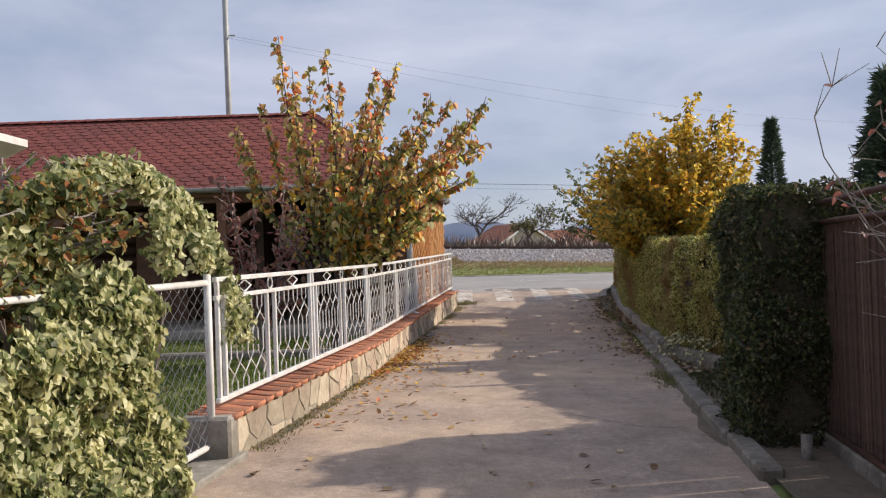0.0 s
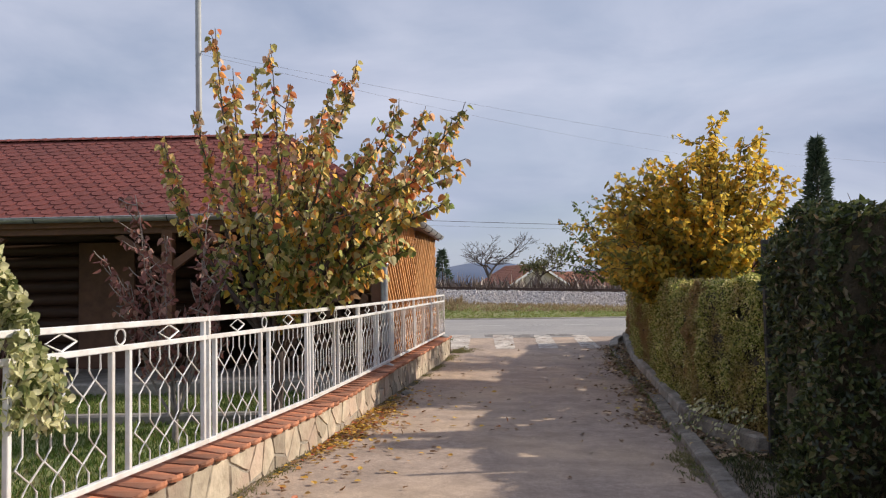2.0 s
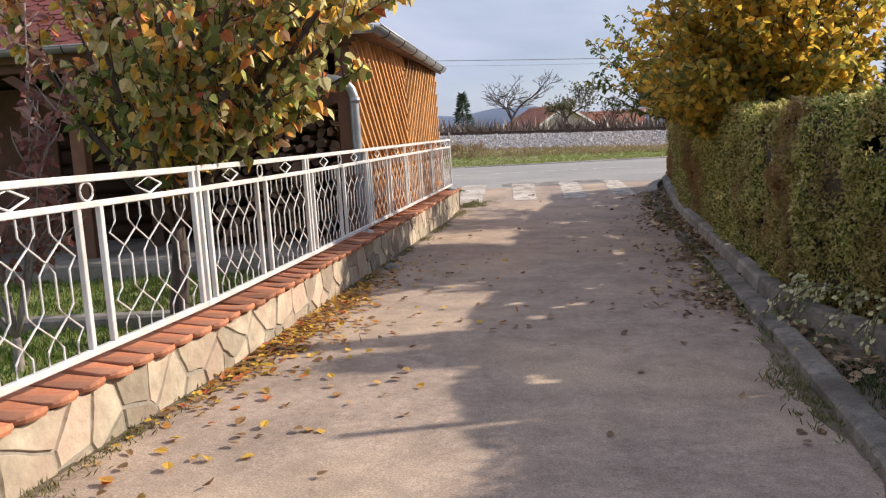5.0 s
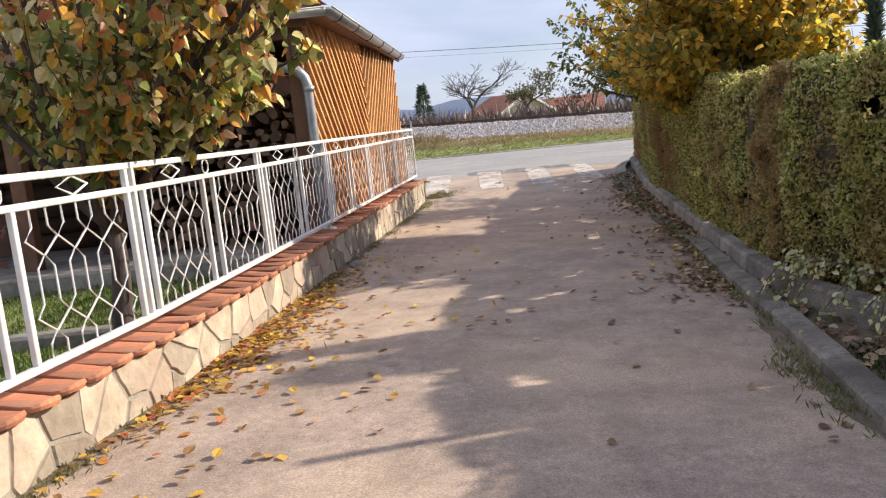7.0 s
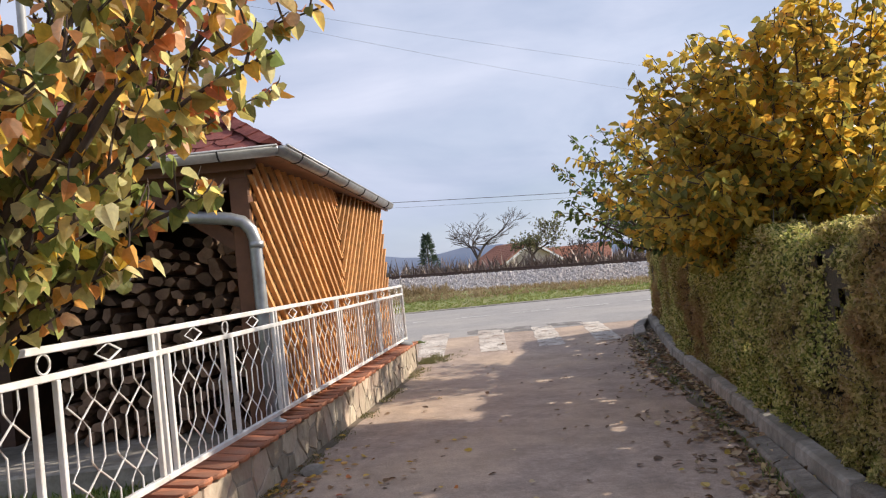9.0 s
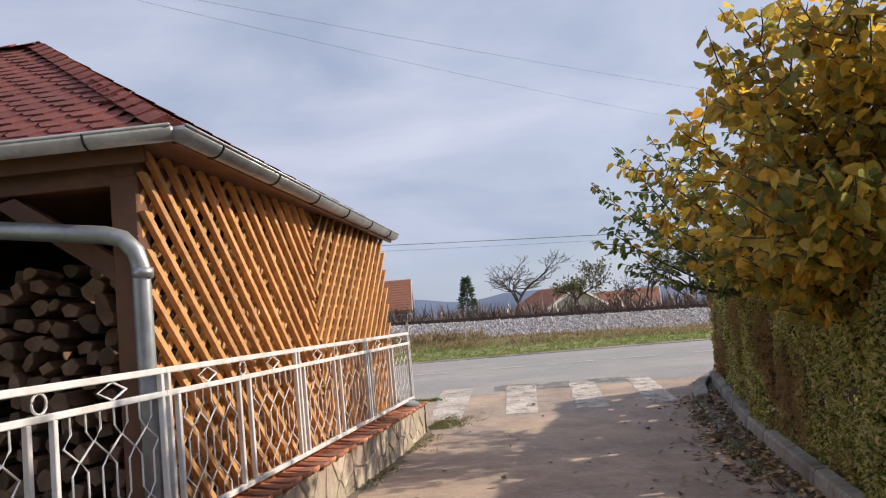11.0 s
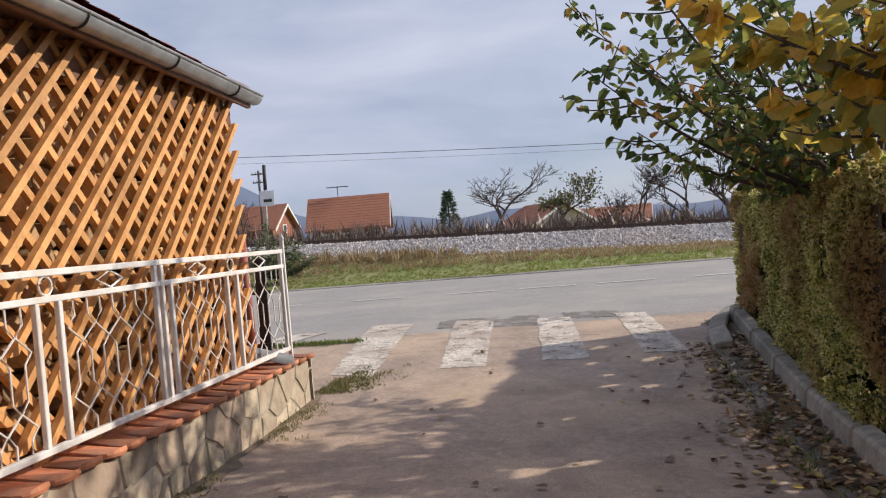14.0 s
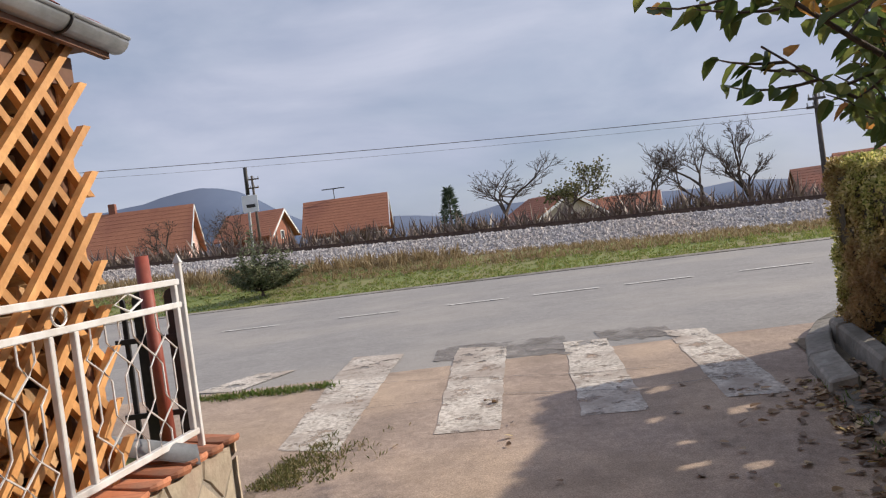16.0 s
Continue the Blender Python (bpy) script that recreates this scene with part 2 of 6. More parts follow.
# blue of the distance haze is mixed into the hill's own colour
HILL = surface("hazy_wooded_hill", (0.10, 0.135, 0.22), (0.13, 0.17, 0.26), 0.01, 1.0, 0.0, (0.12, 0.14, 0.20), 0.004, 0.5)
SIGNWHITE = surface("sign_white", (0.70, 0.71, 0.73), (0.80, 0.81, 0.83), 6, 0.4, 0.05)
POLEWOOD = surface("pole_wood", (0.06, 0.05, 0.045), (0.13, 0.11, 0.10), 10, 0.9, 0.4, stretch=(1, 1, 0.2))
POLEGREY = surface("pole_grey", (0.30, 0.31, 0.31), (0.42, 0.43, 0.43), 6, 0.5, 0.1)
PATHBRICK = surface("yard_brick_path", (0.30, 0.13, 0.09), (0.44, 0.21, 0.15), 8, 0.9, 0.5, vary=0.2)
CREAM = surface("cream_plaster", (0.62, 0.55, 0.44), (0.72, 0.66, 0.55), 4, 0.9, 0.2, (0.5, 0.45, 0.36), 1.0, 0.4)
# twig brown darkened to hold the shade inside hedges and ivy
HEDGECORE = surface("shaded_inner_twigs", (0.04, 0.034, 0.02), (0.09, 0.07, 0.042), 30, 1.0, 1.0)
CLOTHBLUE = surface("dark_blue_cloth", (0.012, 0.02, 0.05), (0.03, 0.045, 0.10), 20, 0.9, 0.3)

APRICOT = foliage("autumn_leaf", [(0.0, (0.14, 0.19, 0.06)), (0.2, (0.29, 0.34, 0.11)), (0.42, (0.50, 0.51, 0.18)), (0.58, (0.70, 0.65, 0.33)), (0.7, (0.80, 0.72, 0.46)), (0.8, (0.86, 0.60, 0.09)),
                                 (0.92, (0.82, 0.46, 0.12)), (1.0, (0.68, 0.27, 0.12))], 0.78, rough=0.34)
TOPRED = foliage("upper_autumn_leaf", [(0.0, (0.18, 0.20, 0.07)), (0.2, (0.38, 0.34, 0.11)), (0.4, (0.62, 0.50, 0.20)), (0.55, (0.80, 0.54, 0.14)), (0.7, (0.76, 0.55, 0.40)), (0.85, (0.78, 0.34, 0.11)), (1.0, (0.62, 0.18, 0.11))], 0.78, rough=0.34)
# lower-crown gold leaf; the olive darkening paints the shade under the top
SHADEGOLD = foliage("shaded_gold_leaf", [(0.0, (0.18, 0.21, 0.06)), (0.35, (0.42, 0.37, 0.09)), (0.7, (0.70, 0.52, 0.10)), (0.95, (0.76, 0.48, 0.08))], 0.66, rough=0.36)
YELLOW = foliage("yellow_leaf", [(0.0, (0.16, 0.17, 0.05)), (0.2, (0.44, 0.37, 0.08)), (0.5, (0.76, 0.52, 0.08)), (0.78, (0.86, 0.57, 0.08)), (0.95, (0.72, 0.37, 0.06))], 0.66,
                 (0.28, 0.22, 0.06), 1.3, 0.55, rough=0.38)
GREENLEAF = foliage("green_leaf", [(0.0, (0.06, 0.10, 0.03)), (0.5, (0.12, 0.17, 0.045)), (0.85, (0.24, 0.26, 0.07)), (0.97, (0.52, 0.25, 0.06))], 0.5, rough=0.38)
HEDGELEAF = foliage("hedge_leaf", [(0.0, (0.08, 0.10, 0.03)), (0.25, (0.28, 0.32, 0.085)), (0.55, (0.56, 0.55, 0.17)), (0.85, (0.76, 0.67, 0.28)), (1.0, (0.82, 0.72, 0.42))], 0.6,
                    (0.40, 0.235, 0.115), 0.95, 0.85, rough=0.27)
# green leaf with the hedge's shade put into its colours
SHADELEAF = foliage("shaded_leaf", [(0.0, (0.02, 0.03, 0.012)), (0.45, (0.05, 0.07, 0.022)), (0.8, (0.12, 0.15, 0.045)), (0.93, (0.20, 0.17, 0.08)), (1.0, (0.26, 0.18, 0.11))], 0.3, (0.06, 0.045, 0.025), 1.6, 0.5, rough=0.32)
IVY = foliage("variegated_ivy_leaf", [(0.0, (0.08, 0.12, 0.035)), (0.25, (0.26, 0.29, 0.11)), (0.46, (0.66, 0.63, 0.32)), (0.85, (0.86, 0.82, 0.54)), (1.0, (0.62, 0.60, 0.30))], 0.4,
              (0.20, 0.24, 0.09), 3.0, 0.35)
ROSE = foliage("mixed_rose_leaf", [(0.0, (0.08, 0.11, 0.035)), (0.45, (0.19, 0.21, 0.07)), (0.75, (0.36, 0.34, 0.14)), (0.9, (0.42, 0.24, 0.07)), (1.0, (0.42, 0.13, 0.06))], 0.42)
RUSSET = foliage("russet_leaf", [(0.0, (0.15, 0.06, 0.05)), (0.5, (0.30, 0.12, 0.10)), (0.9, (0.42, 0.24, 0.19))], 0.4)
CONIFER = foliage("conifer_needles", [(0.0, (0.045, 0.07, 0.05)), (0.6, (0.10, 0.14, 0.095)), (0.95, (0.17, 0.21, 0.14))], 0.3)
BLADE = foliage("grass_blade", [(0.0, (0.07, 0.13, 0.02)), (0.5, (0.13, 0.20, 0.035)), (0.85, (0.22, 0.25, 0.06)), (1.0, (0.33, 0.27, 0.12))], 0.3)
DRYBLADE = foliage("dry_grass_blade", [(0.0, (0.24, 0.17, 0.085)), (0.5, (0.38, 0.28, 0.16)), (0.9, (0.48, 0.39, 0.24))], 0.4)
DEADLEAF = foliage("fallen_leaf", [(0.0, (0.20, 0.11, 0.05)), (0.3, (0.36, 0.20, 0.08)), (0.5, (0.58, 0.36, 0.05)), (0.75, (0.66, 0.42, 0.06)), (0.92, (0.52, 0.17, 0.05)), (1.0, (0.40, 0.07, 0.04))], 0.2)
BROWNLEAF = foliage("brown_fallen_leaf", [(0.0, (0.11, 0.065, 0.035)), (0.45, (0.25, 0.15, 0.08)), (0.8, (0.42, 0.29, 0.17)), (0.93, (0.55, 0.43, 0.26)), (1.0, (0.50, 0.36, 0.08))], 0.15)


def wear_through(m, scale, lo, hi):
    """Let the ground show where a thin coat has worn away."""
    n, link = m.node_tree.nodes, m.node_tree.links.new
    co = n.new("ShaderNodeTexCoord")
    nz = n.new("ShaderNodeTexNoise")
    nz.inputs["Scale"].default_value, nz.inputs["Detail"].default_value, nz.inputs["Roughness"].default_value = scale, 9.0, 0.72
    link(co.outputs["Object"], nz.inputs["Vector"])
    mr = n.new("ShaderNodeMapRange")
    mr.inputs["From Min"].default_value, mr.inputs["From Max"].default_value = lo, hi
    link(nz.outputs[0], mr.inputs[0])
    mx = n.new("ShaderNodeMixShader")
    link(mr.outputs[0], mx.inputs[0])
    link(n.new("ShaderNodeBsdfTransparent").outputs[0], mx.inputs[1])
    link(n["Principled BSDF"].outputs[0], mx.inputs[2])
    link(mx.outputs[0], n["Material Output"].inputs[0])


wear_through(PAINT, 5.0, 0.38, 0.46)
wear_through(TAR, 3.0, 0.40, 0.62)
wear_through(LINE, 6.0, 0.36, 0.46)


# ---- mesh helpers ----
ORIGIN = {}
rng = np.random.default_rng(7)


class Geo:
    """Vertices and faces in world metres, gathered into one mesh."""

    def __init__(self):
        self.v, self.f = [], []

    def add(self, verts, faces):
        k = len(self.v)
        self.v += [tuple(p) for p in verts]
        self.f += [tuple(i + k for i in f) for f in faces]
        return self

    def box(self, c, s, m=None):
        pts = [Vector((x * s[0] / 2, y * s[1] / 2, z * s[2] / 2)) for x in (-1, 1) for y in (-1, 1) for z in (-1, 1)]
        if m is not None:
            pts = [m @ p for p in pts]
        return self.add([p + Vector(c) for p in pts],
                        [(0, 1, 3, 2), (4, 6, 7, 5), (0, 4, 5, 1), (2, 3, 7, 6), (0, 2, 6, 4), (1, 5, 7, 3)])

    def tube(self, pts, r, n=6, caps=True):
        pts = [Vector(p) for p in pts]
        rad = r if isinstance(r, (list, tuple)) else [r] * len(pts)
        verts, faces = [], []
        up = Vector((0.13, 0.21, 0.97))
        for k, p in enumerate(pts):
            d = (pts[min(k + 1, len(pts) - 1)] - pts[max(k - 1, 0)]).normalized()
            a = d.cross(up)
            if a.length < 0.1:
                a = d.cross(Vector((1, 0, 0)))
            a.normalize()
            b = d.cross(a)
            for j in range(n):
                w = 2 * math.pi * j / n
                verts.append(p + (a * math.cos(w) + b * math.sin(w)) * rad[k])
        for k in range(len(pts) - 1):
            for j in range(n):
                faces.append((k * n + j, k * n + (j + 1) % n, (k + 1) * n + (j + 1) % n, (k + 1) * n + j))
        if caps:
            faces.append(tuple(range(n - 1, -1, -1)))
            faces.append(tuple((len(pts) - 1) * n + j for j in range(n)))
        return self.add(verts, faces)

    def prism(self, outline, depth):
        """A closed outline of 3D points pushed along the vector depth."""
        n = len(outline)
        d = Vector(depth)
        a = [Vector(p) for p in outline]
        return self.add(a + [p + d for p in a],
                        [tuple(range(n - 1, -1, -1)), tuple(range(n, 2 * n))] + [(i, (i + 1) % n, n + (i + 1) % n, n + i) for i in range(n)])


def thing(name, at, label, category, group="", kind=""):
    ob = new(name)
    ob.empty_display_size = 0.1
    ob.location = at
    ORIGIN[ob.name] = Vector(at)
    return tagged(ob, label, category, group, kind)


def finish(me, material, smooth, bevel):
    bm = bmesh.new()
    bm.from_mesh(me)
    if bevel:
        bmesh.ops.remove_doubles(bm, verts=bm.verts, dist=1e-5)
        bmesh.ops.bevel(bm, geom=bm.edges[:], offset=bevel, segments=1, affect="EDGES", profile=0.5)
    bmesh.ops.recalc_face_normals(bm, faces=bm.faces)
    for f in bm.faces:
        f.smooth = smooth
    bm.to_mesh(me)
    bm.free()
    me.materials.append(material)


def part(name, g, material, parent=None, label="", smooth=False, bevel=0.0, raw=False):
    """One mesh object from a Geo (or a ready mesh) under a thing or part; with no parent, a thing of its own in the world's origin."""
    if isinstance(g, Geo):
        o = ORIGIN.get(parent.name, Vector()) if parent else Vector()
        me = bpy.data.meshes.new(name)
        me.from_pydata([(x - o.x, y - o.y, z - o.z) for x, y, z in g.v], [], g.f)
        if raw:
            me.materials.append(material)
        else:
            finish(me, material, smooth, bevel)
    else:
        me = g
    ob = new(name, me)
    if parent:
        ob.parent = parent
        ORIGIN[ob.name] = ORIGIN.get(parent.name, Vector())
    if label:
        ob["label"] = label
    return ob


def shared(name, me, parent, m):
    """A piece that shares its mesh, at a pose in its parent's space."""
    ob = new(name, me)
    ob.parent = parent
    ob.matrix_basis = m
    return ob


def mesh_of(name, g, material, smooth=False, bevel=0.0):
    me = bpy.data.meshes.new(name)
    me.from_pydata(g.v, [], g.f)
    finish(me, material, smooth, bevel)
    return me


def unit(a):
    return a / np.maximum(np.linalg.norm(a, axis=1, keepdims=True), 1e-6)


def leaves(name, P, D, N, L, W, material, parent=None, fold=0.25, droop=0.15, simple=False, label=""):
    """Folded, pointed leaves: base P, direction D, face N, length L, width W."""
    P, D, N = np.asarray(P, float), unit(np.asarray(D, float)), np.asarray(N, float)
    n = len(P)
    L, W = np.broadcast_to(L, n)[:, None], np.broadcast_to(W, n)[:, None]
    S = unit(np.cross(D, N))
    N = np.cross(S, D)
    if simple:
        V = np.stack([P, P + D * L * 0.5 + S * W * 0.5 + N * W * fold, P + D * L - N * L * droop, P + D * L * 0.5 - S * W * 0.5 + N * W * fold], 1)
        base = np.arange(n)[:, None] * 4
        F = np.concatenate([base + np.array([0, 1, 2]), base + np.array([0, 2, 3])])
    else:
        V = np.stack([P, P + D * L * 0.06 + S * W * 0.34 + N * W * fold * 0.7, P + D * L * 0.36 + S * W * 0.52 + N * W * fold, P + D * L * 0.72 + S * W * 0.34 + N * W * fold * 0.6 - N * L * droop * 0.4,
                      P + D * L - N * L * droop, P + D * L * 0.72 - S * W * 0.34 + N * W * fold * 0.6 - N * L * droop * 0.4, P + D * L * 0.36 - S * W * 0.52 + N * W * fold,
                      P + D * L * 0.06 - S * W * 0.34 + N * W * fold * 0.7], 1)
        base = np.arange(n)[:, None] * 8
        F = np.concatenate([base + np.array([0, 1, 2, 3, 4]), base + np.array([0, 4, 5, 6, 7])])
    o = np.array(ORIGIN.get(parent.name, Vector())) if parent else np.zeros(3)
    me = bpy.data.meshes.new(name)
    me.from_pydata((V.reshape(-1, 3) - o).tolist(), [], F.tolist())
    me.materials.append(material)
    ob = new(name, me)
    if parent:
        ob.parent = parent
        ORIGIN[ob.name] = Vector(o)
    if label:
        ob["label"] = label
    return ob


def smooth(a, b, x):
    u = min(1.0, max(0.0, (x - a) / (b - a)))
    return u * u * (3 - 2 * u)


# ---- the lie of the land ----
BEND = 9.467                  # the fence changes direction here


def fence_x(y):
    return -0.925 + (y - BEND) * (0.15 if y < BEND else 0.1025)


def fence_lift(y):
    return 0.0095 * max(0.0, y - 10.5)


def kerb_x(y):
    return 1.74 + (y - 5.2) * 0.14 if y < 13.2 else 2.86 + (y - 13.2) * 0.115


def footing_x(y):
    return 2.645 + (10.5 - y) * 0.2 if y < 10.5 else 2.645 + (y - 10.5) * 0.14


def lane_z(x, y):
    s = smooth(17.5, 23.5, y)
    xx = min(6.0, max(-4.0, x))
    return (0.033 - 0.035 * xx) * (1 - s) + 0.27 * s


def across(x, y):
    """Distance over the main road, which runs a little aslant."""
    return y + 0.2 * x


def land(x, y):
    v = across(x, y)
    tilt = -0.034 * min(30.0, max(-30.0, x))
    if v < 35.2:
        z = lane_z(x, y)
        if x < fence_x(y) - 0.05 and y < 20:
            z = 0.10 + (z - 0.10) * smooth(19.0, 21.0, y)
        return z
    foot = 0.80 + tilt
    if v < 41.6:
        return 0.27 + (foot - 0.27) * smooth(35.6, 41.6, v)
    top = 1.42 + tilt
    if v < 43.4:
        return foot + (top - foot) * (v - 41.6) / 1.8
    if v < 47.0:
        return top
    return top - 0.8 * smooth(47.0, 50.0, v)


def sheet(name, xs, ys, zf, material, keep=None, label="", category="", kind="structure", lift=0.0):
    g = Geo()
    nx = len(xs)
    pts = [(x, y, zf(x, y) + lift) for y in ys for x in xs]
    faces = [(j * nx + i, j * nx + i + 1, (j + 1) * nx + i + 1, (j + 1) * nx + i) for j in range(len(ys) - 1) for i in range(nx - 1)
             if keep is None or keep((xs[i] + xs[i + 1]) / 2, (ys[j] + ys[j + 1]) / 2)]
    g.add(pts, faces)
    return tagged(part(name, g, material, smooth=True), label, category, kind=kind)


def strip(name, rows, zf, material, lift, cols=8):
    """A surface between pairs of plan points (left, right), laid over the ground."""
    g = Geo()
    pts = []
    for (ax, ay), (bx, by) in rows:
        for k in range(cols + 1):
            u = k / cols
            x, y = ax + (bx - ax) * u, ay + (by - ay) * u
            pts.append((x, y, zf(x, y) + lift))
    n = cols + 1
    g.add(pts, [(j * n + i, j * n + i + 1, (j + 1) * n + i + 1, (j + 1) * n + i) for j in range(len(rows) - 1) for i in range(cols)])
    return part(name, g, material, smooth=True)


def spread(*runs):
    out = []
    for a, b, n in runs:
        out += [a + (b - a) * k / n for k in range(n)]
    return out + [runs[-1][1]]


def low_land(x, y):
    z = land(x, y)
    v = across(x, y)
    if v < 35.0 and y > 19.5 or (fence_x(y) < x < kerb_x(y) + 0.1 and -12 < y <= 20):
        z -= 0.05
    return z


sheet("ground", spread((-2500, -300, 6), (-300, -60, 8), (-60, -20, 14), (-20, -5, 20), (-5, 7, 40), (7, 25, 24), (25, 60, 12), (60, 300, 8), (300, 2500, 6)),
      spread((-400, -40, 6), (-40, -2, 10), (-2, 24, 70), (24, 34, 12), (34, 52, 60), (52, 120, 20), (120, 400, 8), (400, 3000, 6)), low_land, GRASS_SOIL,
      label="earth and thin autumn grass around the lane", category="ground")

lane_rows = []
for k in range(140):
    y = -10 + 32.2 * k / 139
    left, right = fence_x(y) + 0.06, (kerb_x(y) + 0.05)
    if y > 19.3:
        left -= (y - 19.3) ** 1.5 * 0.9
    if y > 20.6:
        right += (y - 20.6) ** 1.6 * 0.55
    if y < 4.6:
        right += 0.75
    lane_rows.append(((left, y), (right, y)))
tagged(strip("lane", lane_rows, lane_z, ASPHALT, 0.004, 14), "worn dusty asphalt lane with shade and leaf litter", "lane", kind="structure")

road_rows = [((x, 22.0 if -8 < x < 1.5 else 22.0 - 0.2 * (x - 1.5)), (x, 35.0 - 0.2 * x)) for x in spread((-160, -30, 10), (-30, 30, 40), (30, 160, 10))]
tagged(strip("road", road_rows, lambda x, y: lane_z(x, y), ROAD, 0.0, 24), "pale grey asphalt main road", "road", kind="structure")
far_kerb = thing("far_kerb", (0, 35, 0.2), "pale concrete edging along the main road", "kerb", kind="structure")
for k in range(-14, 15):
    x0, x1 = k * 4.0, k * 4.0 + 3.98
    g = Geo().prism([(x0, 35.0 - 0.2 * x0, 0.1), (x0, 35.3 - 0.2 * x0, 0.1), (x0, 35.3 - 0.2 * x0, 0.31), (x0, 35.0 - 0.2 * x0, 0.285)], (x1 - x0, -0.2 * (x1 - x0), 0))
    part("kerb_stone", g, CONCRETE, far_kerb)

# painted crossing, centre dashes, seams and patches
STRIPES = [((-0.81, 23.0), (-0.39, 22.94), (-1.2, 22.3), (-0.75, 22.15)), ((0.11, 23.32), (0.66, 23.12), (0.15, 20.2), (0.57, 20.06)), ((1.21, 23.05), (1.69, 22.78), (1.16, 20.22), (1.59, 20.2)),
           ((2.21, 22.65), (2.60, 22.58), (2.12, 20.3), (2.55, 20.3)), ((3.13, 22.62), (3.48, 22.52), (3.07, 20.4), (3.47, 20.37))]
for a, b, c, d in STRIPES:
    rows = [((c[0] + (a[0] - c[0]) * u + 0.018 * noise.noise((a[0] * 3, u * 16, 1)), c[1] + (a[1] - c[1]) * u), (d[0] + (b[0] - d[0]) * u + 0.018 * noise.noise((b[0] * 3, u * 16, 5)), d[1] + (b[1] - d[1]) * u)) for u in [i / 30 for i in range(31)]]
    tagged(strip("crossing_stripe", rows, lane_z, PAINT, 0.008, 6), "worn white painted crossing stripe on the asphalt", "road marking", "crossing stripes", "structure")
for x0 in (-9.3, -7.2, -5.2, -3.25, -1.1, 0.75, 2.2, 3.65, 5.4, 7.4, 9.4):
    rows = [((x, 28.53 - 0.13 * x), (x, 28.65 - 0.13 * x)) for x in (x0, x0 + 0.5, x0 + 1.05)]
    tagged(strip("centre_dash", rows, lane_z, LINE, 0.012, 1), "short white painted dash on the main road", "road marking", "centre dashes", "structure")
for name, rows in (("tar_patch", [((1.0, 22.5), (1.0, 23.2)), ((1.2, 22.4), (1.2, 23.25)), ((1.9, 22.2), (1.9, 23.1)), ((2.25, 22.1), (2.25, 23.05))]),
                   ("tar_patch", [((2.55, 22.5), (2.55, 23.05)), ((2.9, 22.4), (2.9, 23.0)), ((3.2, 22.4), (3.2, 22.9))])):
    fine = []
    for (ra, rb), (rc, rd) in zip(rows, rows[1:]):
        for u in (0, 0.2, 0.4, 0.6, 0.8):
            wob = 0.07 * noise.noise((ra[0] * 5 + u * 4, 2, 1))
            fine.append(((ra[0] + (rc[0] - ra[0]) * u, ra[1] + (rc[1] - ra[1]) * u + wob), (rb[0] + (rd[0] - rb[0]) * u, rb[1] + (rd[1] - rb[1]) * u - 1.6 * wob)))
    rows = fine + [rows[-1]]
    tagged(strip(name, rows, lane_z, TAR, 0.006, 6), "dark tar patch beside the crossing stripes", "patch", kind="structure")
for seam in ([(-1.0, 21.9), (0.14, 21.87), (0.88, 21.75), (2.2, 21.35), (3.2, 21.3), (4.0, 21.44)], [(0.5, 21.0), (1.5, 21.05), (2.6, 20.75), (3.5, 20.9)], [(1.0, 7.0), (1.4, 6.6), (1.75, 6.5), (2.0, 6.9)],
             [(0.9, 5.1), (1.2, 5.5), (1.5, 5.6)]):
    rows = []
    for (ax, ay), (bx, by) in zip(seam, seam[1:]):
        for u in (0, 0.2, 0.4, 0.6, 0.8):
            x, y = ax + (bx - ax) * u, ay + (by - ay) * u + 0.05 * noise.noise((ax * 3 + u * 5, ay, 0))
            w = 0.004 + 0.009 * abs(noise.noise((x * 6, y * 6, 2)))
            rows.append(((x - w, y - w), (x + w, y + w)))
    tagged(strip("crack", rows, lane_z, TAR, 0.013, 1), "dark crack in the asphalt", "crack", kind="structure")

# ---- kerbs on the hedge side ----
kerb_line = thing("kerb_line", (2.3, 9.0, 0), "low worn concrete kerb along the lane", "kerb", kind="structure")
y = 5.15
while y < 20.3:
    y1 = y + 0.98
    jig = 0.012 * math.sin(y * 5)
    a, b = (kerb_x(y) + jig, y), (kerb_x(y1) + jig, y1 - 0.015)
    low = 0.045 * smooth(11.5, 14.0, y)
    za, zb = lane_z(*a) - low, lane_z(*b) - low
    g = Geo()
    g.add([(a[0], a[1], za - 0.1), (a[0] + 0.15, a[1] - 0.02, za - 0.1), (a[0] + 0.15, a[1] - 0.02, za + 0.085), (a[0] + 0.012, a[1], za + 0.075),
           (b[0], b[1], zb - 0.1), (b[0] + 0.15, b[1] - 0.02, zb - 0.1), (b[0] + 0.15, b[1] - 0.02, zb + 0.085), (b[0] + 0.012, b[1], zb + 0.075)],
          [(0, 1, 2, 3), (7, 6, 5, 4), (0, 4, 5, 1), (1, 5, 6, 2), (2, 6, 7, 3), (3, 7, 4, 0)])
    part("kerb_stone", g, OLDKERB, kerb_line, bevel=0.016)
    y = y1
hedge_footing = thing("hedge_footing", (2.8, 12, 0), "raised concrete edging blocks below the hedge", "edging", kind="structure")
y = 9.3
